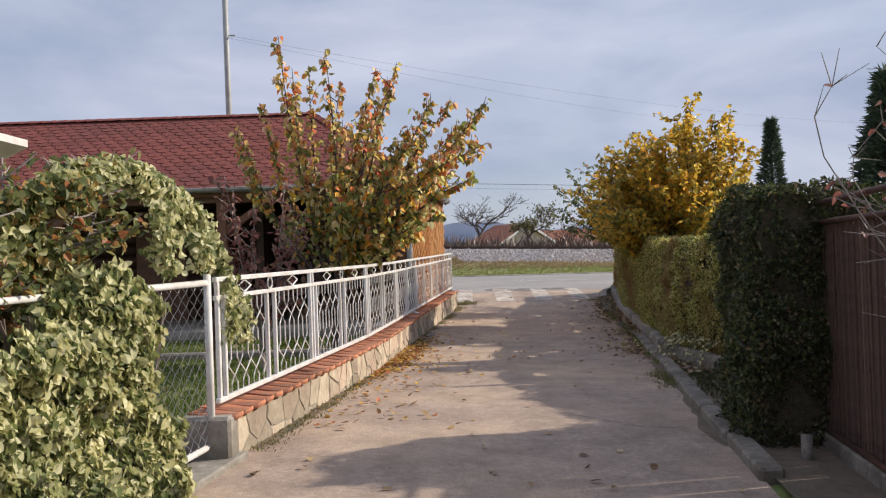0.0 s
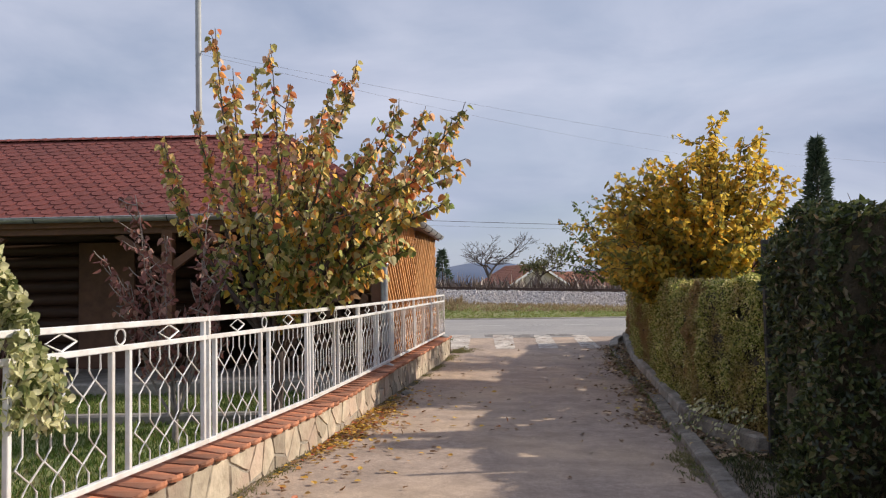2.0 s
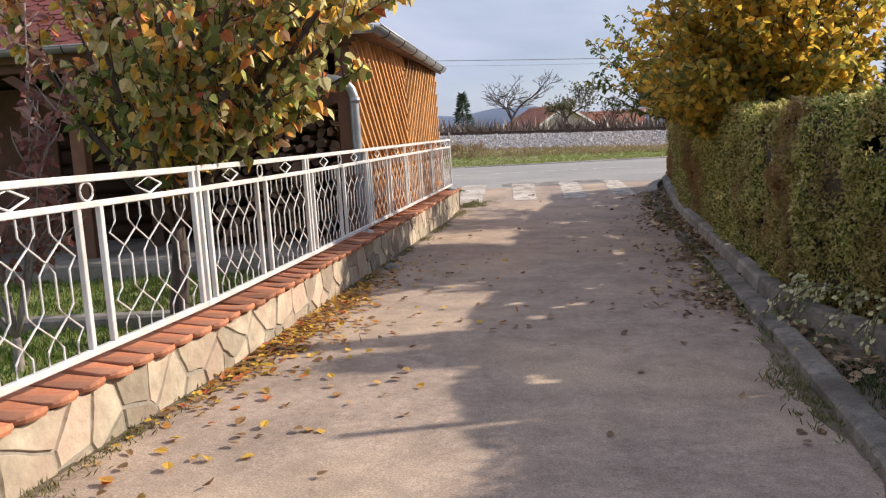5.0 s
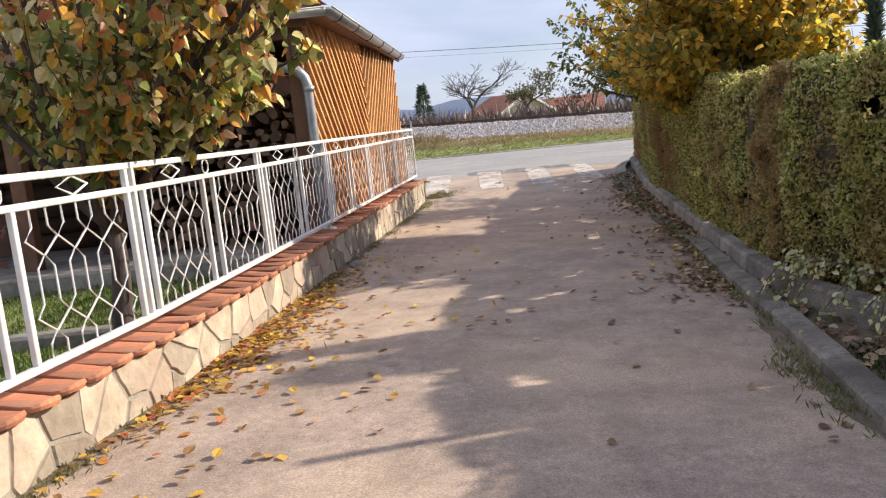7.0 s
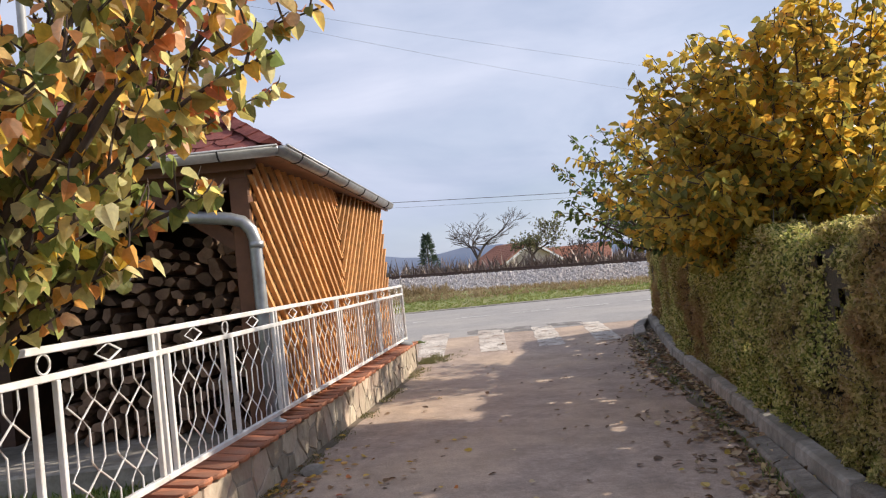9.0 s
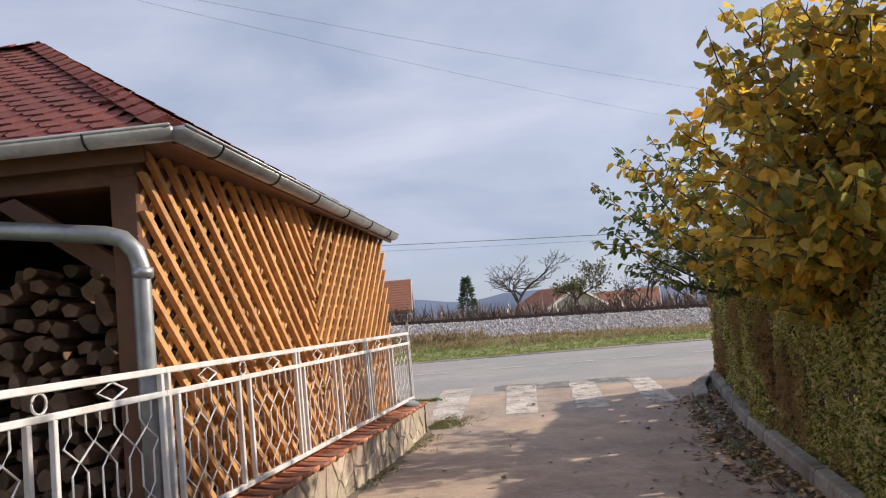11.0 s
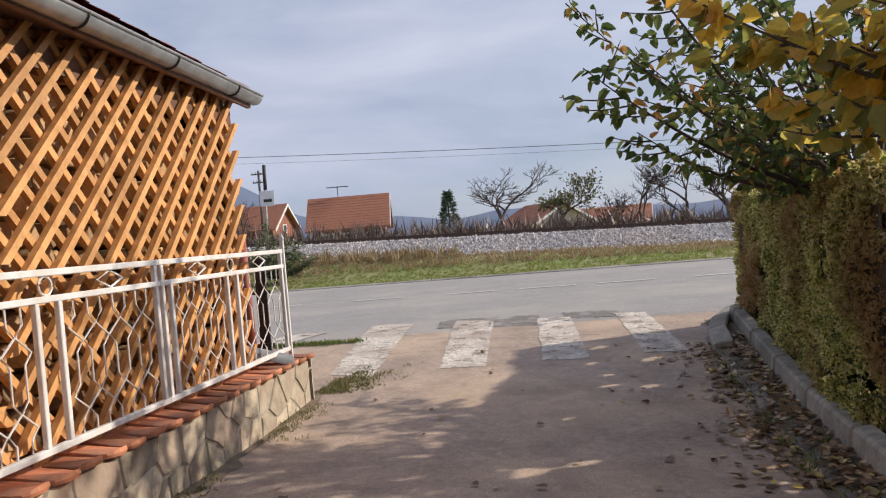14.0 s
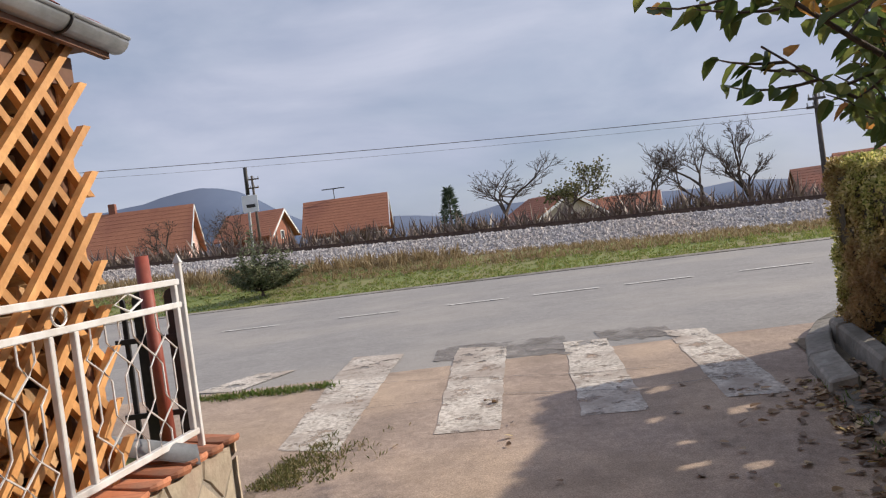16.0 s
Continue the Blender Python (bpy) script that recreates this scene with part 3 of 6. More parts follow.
while y < 21.4:
    y1 = min(y + 1.0, 21.55)
    a, b = (footing_x(y), y), (footing_x(y1), y1 - 0.02)
    za, zb = lane_z(*a), lane_z(*b)
    g = Geo()
    g.add([(a[0] - 0.03, a[1], za - 0.1), (a[0] + 0.12, a[1], za - 0.1), (a[0] + 0.12, a[1], za + 0.19), (a[0], a[1], za + 0.18),
           (b[0] - 0.03, b[1], zb - 0.1), (b[0] + 0.12, b[1], zb - 0.1), (b[0] + 0.12, b[1], zb + 0.19), (b[0], b[1], zb + 0.18)],
          [(0, 1, 2, 3), (7, 6, 5, 4), (0, 4, 5, 1), (1, 5, 6, 2), (2, 6, 7, 3), (3, 7, 4, 0)])
    part("edging_block", g, CONCRETE if y > 10.4 else OLDKERB, hedge_footing, bevel=0.018)
    y = y1
verge_rows = [((kerb_x(y) + 0.1, y), (min(footing_x(y) + 0.9, kerb_x(y) + 1.5), y)) for y in spread((4.5, 21.6, 34))]
tagged(strip("verge", verge_rows, lane_z, DIRT, 0.03, 6), "brown earth gutter between kerb and hedge", "verge", kind="structure")

def ragged(name, edge, side, y0, y1, wmin, wmax, seed, material, label, lift):
    rows = []
    for y in spread((y0, y1, int((y1 - y0) * 7))):
        w = wmin + (wmax - wmin) * max(0.0, 0.5 + 0.9 * noise.noise((y * 1.3, seed, 0)) + 0.35 * noise.noise((y * 5.1, seed, 3)))
        rows.append(((edge(y), y), (edge(y) + side * w, y)))
    return tagged(strip(name, rows, lane_z, material, lift, 2), label, "earth", kind="structure")


ragged("wall_foot_earth", lambda y: fence_x(y) + 0.06, 1, 5.9, 20.0, 0.03, 0.20, 3, DIRT, "earth and grit along the foot of the wall", 0.007)
ragged("kerb_foot_earth", lambda y: kerb_x(y) + 0.03, -1, 6.0, 20.4, 0.02, 0.13, 8, DIRT, "damp earth washed along the kerb", 0.007)

# corner pavement by the road
corner = thing("corner_kerb", (4.0, 21.5, 0.1), "curved pale concrete kerb at the road corner", "kerb", kind="structure")
arc = [(3.64, 20.25), (3.76, 20.9), (3.95, 21.45), (4.2, 21.9), (4.6, 22.35), (5.2, 22.7), (6.0, 22.85)]
for (ax, ay), (bx, by) in zip(arc, arc[1:]):
    d = Vector((bx - ax, by - ay, 0)).normalized()
    nrm = Vector((d.y, -d.x, 0)) * 0.2
    za, zb = lane_z(ax, ay), lane_z(bx, by)
    a0, b0 = Vector((ax, ay, za - 0.1)), Vector((bx, by, zb - 0.1)) - d * 0.012
    up = Vector((0, 0, 0.22))
    g = Geo().add([a0, a0 + nrm, a0 + nrm + up, a0 + up - Vector((0, 0, 0.03)) + nrm * 0.12, b0, b0 + nrm, b0 + nrm + up, b0 + up - Vector((0, 0, 0.03)) + nrm * 0.12],
                  [(0, 1, 2, 3), (7, 6, 5, 4), (0, 4, 5, 1), (1, 5, 6, 2), (2, 6, 7, 3), (3, 7, 4, 0)])
    part("kerb_stone", g, CONCRETE, corner, bevel=0.015)
pavement = thing("pavement", (5, 22, 0.3), "pale square concrete paving slabs at the corner", "pavement", kind="structure")
slab = mesh_of("paving_slab", Geo().box((0, 0, 0), (0.29, 0.29, 0.06)), CONCRETE, bevel=0.008)
for i in range(26):
    for j in range(6):
        x, y = 4.3 + i * 0.3, 22.55 - j * 0.3 - 0.04 * i
        if x < 4.2 + max(0, (y - 21.2)) * 0.75 or (y - 0.0) > 22.0 + (x - 4.3) * 0.85 or x < footing_x(y) + 0.02:
            continue
        shared("paving_slab", slab, pavement, Matrix.Translation(Vector((x, y, lane_z(x, y) + 0.085)) - Vector((5, 22, 0.3))))

# ---- garden wall: core, stone facing, clay caps ----
W0, W1 = 5.66, 19.30
garden_wall = thing("garden_wall", (-0.7, 12, 0), "low garden wall faced with irregular pale stone, clay tile caps", "wall", kind="structure")


def wall_top(y):
    return 0.345 + fence_lift(y)


g = Geo()
pts, fcs = [], []
ys = spread((W0, W1, 28))
for y in ys:
    x = fence_x(y)
    zt = wall_top(y)
    pts += [(x - 0.2, y, -0.2), (x + 0.085, y, -0.2), (x + 0.085, y, zt), (x - 0.2, y, zt)]
n = len(ys)
for k in range(n - 1):
    for j in range(4):
        fcs.append((k * 4 + j, k * 4 + (j + 1) % 4, (k + 1) * 4 + (j + 1) % 4, (k + 1) * 4 + j))
fcs += [(0, 1, 2, 3), tuple(4 * (n - 1) + j for j in (3, 2, 1, 0))]
g.add(pts, fcs)
part("wall_core", g, MORTAR, garden_wall)


def clip(poly, px, py, nx, ny):
    out = []
    for k in range(len(poly)):
        a, b = poly[k], poly[(k + 1) % len(poly)]
        da, db = (a[0] - px) * nx + (a[1] - py) * ny, (b[0] - px) * nx + (b[1] - py) * ny
        if da <= 0:
            out.append(a)
        if da * db < 0:
            u = da / (da - db)
            out.append((a[0] + (b[0] - a[0]) * u, a[1] + (b[1] - a[1]) * u))
    return out


def crazy_paving(s0, s1, z0, z1, size, seed):
    """Irregular polygons that fill a rectangle, shrunk to leave joints."""
    r = random.Random(seed)
    seeds = []
    s = s0
    while s < s1:
        zz = z0 + r.uniform(0, size * 0.5)
        while zz < z1:
            seeds.append((s + r.uniform(-0.6, 0.6) * size, zz + r.uniform(-0.3, 0.3) * size))
            zz += size * r.uniform(0.75, 1.35)
        s += size * 0.86
    cells = []
    for a in seeds:
        poly = [(s0, z0), (s1, z0), (s1, z1), (s0, z1)]
        for b in seeds:
            if b is a or abs(b[0] - a[0]) > 3 * size:
                continue
            nx, ny = b[0] - a[0], b[1] - a[1]
            d = math.hypot(nx, ny)
            if d < 0.02:
                continue
            nx, ny = nx / d, ny / d
            gap = 0.008
            poly = clip(poly, (a[0] + b[0]) / 2 - nx * gap, (a[1] + b[1]) / 2 - ny * gap, nx, ny)
            if len(poly) < 3:
                break
        if len(poly) >= 3:
            rough_edge = []
            for k, p in enumerate(poly):
                q = poly[(k + 1) % len(poly)]
                rough_edge.append(p)
                d = math.hypot(q[0] - p[0], q[1] - p[1])
                for u in (0.33, 0.66):
                    if d > 0.05:
                        jx, jz = noise.noise((p[0] * 7, p[1] * 7, u * 9)) * 0.06 * d, noise.noise((q[0] * 7, q[1] * 7, u * 5)) * 0.06 * d
                        rough_edge.append((min(s1, max(s0, p[0] + (q[0] - p[0]) * u + jx)), min(z1, max(z0, p[1] + (q[1] - p[1]) * u + jz))))
            cells.append(rough_edge)
    return cells


for k, poly in enumerate(crazy_paving(W0 + 0.01, W1 - 0.02, -0.04, 0.335, 0.25, 3)):
    g = Geo()
    front, back = [], []
    proud = 0.004 + 0.009 * random.random()
    cs, cz = sum(p[0] for p in poly) / len(poly), sum(p[1] for p in poly) / len(poly)
    for s, z in poly:
        x = fence_x(s) + 0.08
        back.append((x, s, z + fence_lift(s)))
        s2, z2 = s + (cs - s) * 0.06, z + (cz - z) * 0.06
        front.append((x + 0.005 + proud + 0.006 * noise.noise((s * 9, z * 9, k)), s2, z2 + fence_lift(s)))
    m = len(poly)
    g.add(back + front, [tuple(range(m, 2 * m))] + [(i, (i + 1) % m, m + (i + 1) % m, m + i) for i in range(m)])
    part("cladding_stone", g, STONE, garden_wall)
# end faces of the wall
part("end_pier", Geo().box((fence_x(5.63) - 0.05, 5.57, 0.12), (0.33, 0.2, 0.52)), CONCRETE, garden_wall, "grey concrete end of the wall", bevel=0.02)
for k, poly in enumerate(crazy_paving(-0.06, 0.26, 0.0, 0.40, 0.22, 5)):
    g = Geo()
    m = len(poly)
    back = [(fence_x(W1) - 0.15 + s, W1, z + 0.05) for s, z in poly]
    front = [(x, W1 + 0.025, z) for x, _, z in back]
    g.add(back + front, [tuple(range(m, 2 * m))] + [(i, (i + 1) % m, m + (i + 1) % m, m + i) for i in range(m)])
    part("cladding_stone", g, STONE, garden_wall)

# clay cap with a rounded front edge, a touch domed
g = Geo()
outline = [(-0.19, -0.088), (0.052, -0.088)] + [(0.052 + 0.078 * math.sin(w) ** 0.8, -0.088 * math.cos(w)) for w in [math.pi * k / 8 for k in range(1, 8)]] + [(0.052, 0.088), (-0.19, 0.088)]
m = len(outline)
top = [(x, y, 0.016 + 0.030 * (1 - (y / 0.088) ** 2)) for x, y in outline]
rim = [(x * 1.0 + (0.006 if x > 0 else 0), y, 0.010 + 0.016 * (1 - (y / 0.088) ** 2)) for x, y in outline]
bot = [(x, y * 0.96, -0.006 + 0.012 * (1 - (y / 0.088) ** 2)) for x, y in outline]
g.add(top + rim + bot + [(-0.05, 0, 0.056), (0.1, 0, 0.054)],
      [(i, (i + 1) % m, m + (i + 1) % m, m + i) for i in range(m)] + [(m + i, m + (i + 1) % m, 2 * m + (i + 1) % m, 2 * m + i) for i in range(m)] + [tuple(range(m - 1, -1, -1))] + [tuple(range(2 * m, 3 * m))])
cap = mesh_of("clay_cap", g, CLAY)
y = W0 - 0.02
k = 0
while y < W1:
    r = random.Random(k)
    mtx = pose(fence_x(y) + 0.01 + r.uniform(-0.008, 0.008) - (-0.7), y - 12, wall_top(y) + 0.012, r.uniform(-3, 3) - 2, r.uniform(-2, 3) + 6, -6 + r.uniform(-4, 4))
    shared("clay_cap", cap, garden_wall, mtx)
    y += 0.187
    k += 1

# ---- white wrought fence ----
PANEL = 1.945


def ring_tube(g, c, a, b, r, n=20, diamond=False):
    pts = []
    steps = 4 if diamond else n
    for k in range(steps + 1):
        w = 2 * math.pi * k / steps
        pts.append((c[0], c[1] + a * math.cos(w), c[2] + b * math.sin(w)))
    return g.tube(pts, r, 5, caps=False)


fence_panel = thing("fence_panel", (0, 0, 0), "white painted wrought iron fence panel with diamonds and rings", "fence", "fence panels on the garden wall")
HT = 0.775
part("top_rail", Geo().box((0, PANEL / 2, HT), (0.032, PANEL, 0.032)), WHITE, fence_panel, bevel=0.004)
part("middle_rail", Geo().box((0, PANEL / 2, HT - 0.118), (0.03, PANEL, 0.03)), WHITE, fence_panel, bevel=0.004)
part("bottom_rail", Geo().box((0, PANEL / 2, 0.0), (0.032, PANEL, 0.032)), WHITE, fence_panel, bevel=0.004)
for yy, h in ((0.035, HT), (0.13, HT - 0.118), (PANEL / 2 - 0.08, HT - 0.118), (PANEL / 2 + 0.08, HT - 0.118), (PANEL - 0.035, HT)):
    part("post", Geo().box((0.0, yy, h / 2), (0.028, 0.028, h - 0.03)), WHITE, fence_panel, bevel=0.003)
for c in (0.13, PANEL / 2 + 0.08):
    span = PANEL / 2 - 0.08 - 0.13 if c < 0.5 else PANEL - 0.035 - PANEL / 2 - 0.08
    nb = 8
    for b in range(1, nb):
        y0 = c + span * b / nb
        s = 1 if b % 2 else -1
        amp = span / nb * 0.47
        h0, h1 = 0.016, HT - 0.134
        zs = [h0, 0.075, 0.125, 0.195, 0.245, 0.395, 0.445, 0.515, 0.565, h1]
        off = [0, 0, s, -s, 0, 0, s, -s, 0, 0]
        part("bar", Geo().tube([(0, y0 + amp * o, z) for z, o in zip(zs, off)], 0.0052, 5), WHITE, fence_panel)
for c, a in ((PANEL * 0.25, 0.115), (PANEL * 0.76, 0.115)):
    part("diamond", ring_tube(Geo(), (0, c, HT - 0.059), a, 0.042, 0.006, diamond=True), WHITE, fence_panel)
part("ring", ring_tube(Geo(), (0, PANEL / 2, HT - 0.059), 0.045, 0.042, 0.006), WHITE, fence_panel)
turn = -math.degrees(math.atan(0.15))
JOINTS = [5.62]
for k in range(7):
    JOINTS.append(JOINTS[-1] + PANEL * math.cos(math.atan(0.15 if k < 2 else 0.1025)))


def panel_pose(k):
    y, y1 = JOINTS[k], JOINTS[k + 1]
    rise = math.degrees(math.atan((fence_lift(y1) - fence_lift(y)) / PANEL))
    return pose(fence_x(y), y, 0.455 + fence_lift(y), rise, 0, -math.degrees(math.atan2(fence_x(y1 - 0.01) - fence_x(y + 0.01), y1 - y - 0.02)))


for k in range(1, 7):
    copy_thing(fence_panel, panel_pose(k))
fence_panel.matrix_basis = panel_pose(0)

end_post = thing("end_post", (fence_x(19.17), 19.17, 0.4), "white end post of the iron fence", "post")
part("shaft", Geo().box((fence_x(19.17), 19.17, 0.92), (0.03, 0.03, 0.98)), WHITE, end_post, bevel=0.003)
part("cap", Geo().add([(fence_x(19.17) + a * 0.02, 19.17 + b * 0.02, 1.41) for a, b in ((-1, -1), (1, -1), (1, 1), (-1, 1))] + [(fence_x(19.17), 19.17, 1.46)], [(0, 1, 4), (1, 2, 4), (2, 3, 4), (3, 0, 4), (3, 2, 1, 0)]), WHITE, end_post)

# ---- wire garden gate ----
gate = thing("garden_gate", (fence_x(5.52), 5.52, 0.1), "white tube garden gate with chain link mesh", "gate")
GY0, GY1 = 4.36, 5.52
gx = fence_x
for yy, nm in ((GY1, "hinge_post"), (GY0, "latch_post")):
    part(nm, Geo().tube([(gx(yy), yy, 0.1), (gx(yy), yy, 1.27)], 0.024, 10), WHITE, gate, smooth=True)
for zz in (0.2, 1.215):
    part("gate_rail", Geo().tube([(gx(GY0), GY0, zz), (gx(GY1) - 0.005, GY1 - 0.02, zz)], 0.02, 10), WHITE, gate, smooth=True)
g = Geo()
half = 0.05
for i in range(int((GY1 - GY0) / half) - 1):
    pts = []
    for k in range(25):
        sy = GY0 + 0.02 + half * (i + (k + i) % 2 * 1.0) + 0.0
        pts.append((gx(sy) + (0.003 if k % 2 else -0.003), sy, 0.2 + 1.01 * k / 24))
    g.tube(pts, 0.0024, 4, caps=False)
part("chain_link_mesh", g, ZINC, gate)
tagged(part("gate_sill", Geo().box((gx(5.0) + 0.03, 4.95, 0.06), (0.26, 1.5, 0.13), pose(0, 0, 0, 0, 0, turn).to_3x3()), CONCRETE, bevel=0.012), "worn concrete sill under the gate", "sill", kind="structure")
side_fence = thing("side_fence", (gx(3.2), 3.2, 0.1), "white tube fence overgrown with variegated ivy", "fence")
for zz in (0.25, 1.22):
    part("rail", Geo().tube([(gx(1.0), 1.0, zz), (gx(4.4), 4.4, zz)], 0.016, 8), WHITE, side_fence, smooth=True)
for yy in (1.0, 2.7):
    part("post", Geo().tube([(gx(yy), yy, 0.0), (gx(yy), yy, 1.3)], 0.025, 8), WHITE, side_fence, smooth=True)

# ---- yard ----
tagged(part("yard_path", Geo().box((-2.1, 5.0, 0.085), (0.9, 2.2, 0.06)), PATHBRICK, bevel=0.01), "reddish paved path inside the gate", "path", kind="structure")
tagged(part("lawn_kerb", Geo().box((-5.5, 10.6, 0.13), (8.2, 0.16, 0.14)), CONCRETE, bevel=0.02), "pale concrete edging across the lawn", "edging", kind="structure")
tagged(part("terrace", Geo().box((-6.2, 16.2, 0.13), (11.0, 6.6, 0.28)), CONCRETE, bevel=0.02), "grey concrete terrace under the porch roof", "terrace", kind="structure")

# ---- porch house with hexagonal red shingles ----
EX0, EX1 = -0.40, -0.04       # eave line along the lane at its two ends
EY0, EY1 = 13.25, 18.84
EZ = 2.51
RIDGE_Y, RIDGE_Z, APEX_X = 15.7, 4.02, -2.45
house = thing("porch_house", (-5, 16, 0.2), "timber porch house with red hexagonal shingle roof", "house")
A, B = Vector((EX0, EY0, EZ)), Vector((EX1, EY1, EZ + 0.03))
AP = Vector((APEX_X, RIDGE_Y, RIDGE_Z))
LA, LR, LB = Vector((-16, EY0, EZ)), Vector((-16, RIDGE_Y, RIDGE_Z)), Vector((-16, EY1, EZ))


def roof_face(name, corners, mtl):
    g = Geo()
    th = Vector((0, 0, -0.06))
    m = len(corners)
    g.add([c for c in corners] + [c + th for c in corners], [tuple(range(m)), tuple(range(2 * m - 1, m - 1, -1))] + [(i, (i + 1) % m, m + (i + 1) % m, m + i) for i in range(m)])
    return part(name, g, mtl, house)


roof_front = roof_face("roof_front", [LA, A, AP, LR], SHINGLE)
roof_side = roof_face("roof_side", [A, B, AP], SHINGLE)
roof_face("roof_back", [B, LB, LR, AP], SHINGLE)


def shingles(slope, origin, along, up, n_along, n_up, inside, parent):
    """Rows of hexagonal tabs laid in lapping courses on a roof slope."""
    nrm = along.cross(up).normalized()
    w, h = 0.235, 0.145
    g = Geo()
    for j in range(n_up):
        for i in range(n_along):
            s, t = (i + 0.5 * (j % 2)) * w, j * h
            c = origin + along * (s + w / 2) + up * t
            if not inside(c):
                continue
            tip = 0.010 + 0.004 * random.random()
            jt = 0.006 * (random.random() - 0.5)
            pts = [(-0.5, 0.0), (-0.25, -0.55), (0.25, -0.55), (0.5, 0.0), (0.48, 0.95), (-0.48, 0.95)]
            o = [origin + along * (s + w / 2 + p * w * 0.97) + up * (t + q * h + jt) for p, q in pts]
            lift = [tip, tip * 1.4, tip * 1.4, tip, 0.003, 0.003]
            topv = [a + nrm * (b + 0.004) for a, b in zip(o, lift)]
            g.add(o[:4] + topv, [(4, 5, 6, 7, 8, 9), (0, 1, 5, 4), (1, 2, 6, 5), (2, 3, 7, 6)])
    me = part("shingles", g, SHINGLE_ISLAND, parent, raw=True)
    me["kind"] = "stuff"
    return me


SHINGLE_ISLAND = surface("red_shingle_tabs", (0.175, 0.045, 0.037), (0.265, 0.075, 0.06), 30, 0.95, 0.5, (0.15, 0.05, 0.045), 0.5, 0.6, vary=0.13, island=True)
up_front = (LR - LA).normalized()
hip = (AP - A)


def in_front(c):
    u = (c.y - EY0) / (RIDGE_Y - EY0)
    return u < 1 and c.x < EX0 + (APEX_X - EX0) * u - 0.08 and c.x > -13


shingles(None, Vector((-13.2, EY0 - 0.03, EZ - 0.015)) + Vector((0, 0, 0.0)), Vector((1, 0, 0)), up_front, 56, 24, in_front, roof_front)
al = (B - A).normalized()
mid = A + al * ((AP - A).dot(al))
up_side = (AP - mid).normalized()


def in_side(c):
    t = (c - mid).dot(up_side) / (AP - mid).length
    s = (c - A).dot(al)
    L0, LM = (B - A).length, (AP - A).dot(al)
    return 0 <= t < 1 and LM * t + 0.08 < s < L0 - (L0 - LM) * t - 0.05


shingles(None, A - up_side * 0.03, al, up_side, 26, 26, in_side, roof_side)
rise = Vector((0, 0, 0.045))
ridge_me = mesh_of("ridge_piece", Geo().add([(0, -0.1, -0.004), (0, 0, 0.05), (0, 0.1, -0.004), (0.25, -0.1, -0.014), (0.25, 0, 0.032), (0.25, 0.1, -0.014)], [(0, 1, 4, 3), (1, 2, 5, 4), (0, 2, 1)]), SHINGLE)
for p, q in ((A, AP), (B, AP), (AP, Vector((-13, RIDGE_Y, RIDGE_Z)))):
    n = int((q - p).length / 0.21)
    d = (q - p).normalized()
    sd = Vector((0, 0, 1)).cross(d).normalized()
    turn_m = Matrix((d, sd, d.cross(sd))).transposed().to_4x4()
    for k in range(n):
        shared("ridge_piece", ridge_me, house, Matrix.Translation(p + (q - p) * (k / n) + Vector((0, 0, 0.012)) - Vector((-5, 16, 0.2))) @ turn_m)


def gutter(name, a, b, r=0.068, parent=None):
    """Half-round gutter with a rolled lip, and brackets round it."""
    d = (b - a).normalized()
    sd = d.cross(Vector((0, 0, 1))).normalized()
    ws = [math.pi * (k / 9) for k in range(10)]
    prof = [(math.cos(w) * r, -math.sin(w) * r) for w in ws] + [(math.cos(w) * (r - 0.006), -math.sin(w) * (r - 0.006)) for w in reversed(ws)]
    m = len(prof)
    v = [p + sd * x + Vector((0, 0, z)) for p in (a, b) for x, z in prof]
    g = Geo().add(v, [(i, (i + 1) % m, m + (i + 1) % m, m + i) for i in range(m)] + [tuple(range(10)), tuple(m + i for i in range(9, -1, -1))])
    ob = part(name, g, ZINC, parent, "grey zinc half-round gutter", smooth=True)
    part("gutter_lip", Geo().tube([a + sd * r, b + sd * r], 0.010, 6), ZINC, ob, smooth=True)
    n = int((b - a).length / 0.85)
    for k in range(n):
        c = a + (b - a) * ((k + 0.5) / n)
        pts = [c + sd * (math.cos(w) * (r + 0.004)) + Vector((0, 0, -math.sin(w) * (r + 0.004))) for w in ws]
        part("bracket", Geo().tube(pts, 0.007, 5), BLACK, ob)
    return ob


gutter("gutter_lane", A + Vector((0.07, -0.1, -0.035)), B + Vector((0.07, 0.05, -0.035)), parent=house)
gutter("gutter_front", Vector((-13, EY0 - 0.075, EZ - 0.035)), A + Vector((0.07, -0.075, -0.035)), parent=house)
part("eave_beam", Geo().box((-7.0, EY0 + 0.22, EZ - 0.16), (12.6, 0.14, 0.18)), BEAM, house, bevel=0.006)
part("fascia", Geo().box((-7.0, EY0 + 0.06, EZ - 0.09), (12.9, 0.03, 0.14)), BEAM, house)
g = Geo().prism([(EX0 - 0.36, EY0 + 0.15, EZ - 0.11), (EX0 - 0.26, EY0 + 0.15, EZ - 0.11), (EX0 - 0.26, EY0 + 0.15, EZ - 0.25), (EX0 - 0.36, EY0 + 0.15, EZ - 0.25)], (0.55, 5.3, 0.0))
part("side_beam", g, BEAM, house)
g = Geo().prism([(EX0 + 0.02, EY0, EZ - 0.06), (EX0 + 0.05, EY0, EZ - 0.06), (EX0 + 0.05, EY0, EZ - 0.10), (EX0 + 0.02, EY0, EZ - 0.10)], (EX1 - EX0, EY1 - EY0, 0.0))
part("side_fascia", g, BEAM, house)
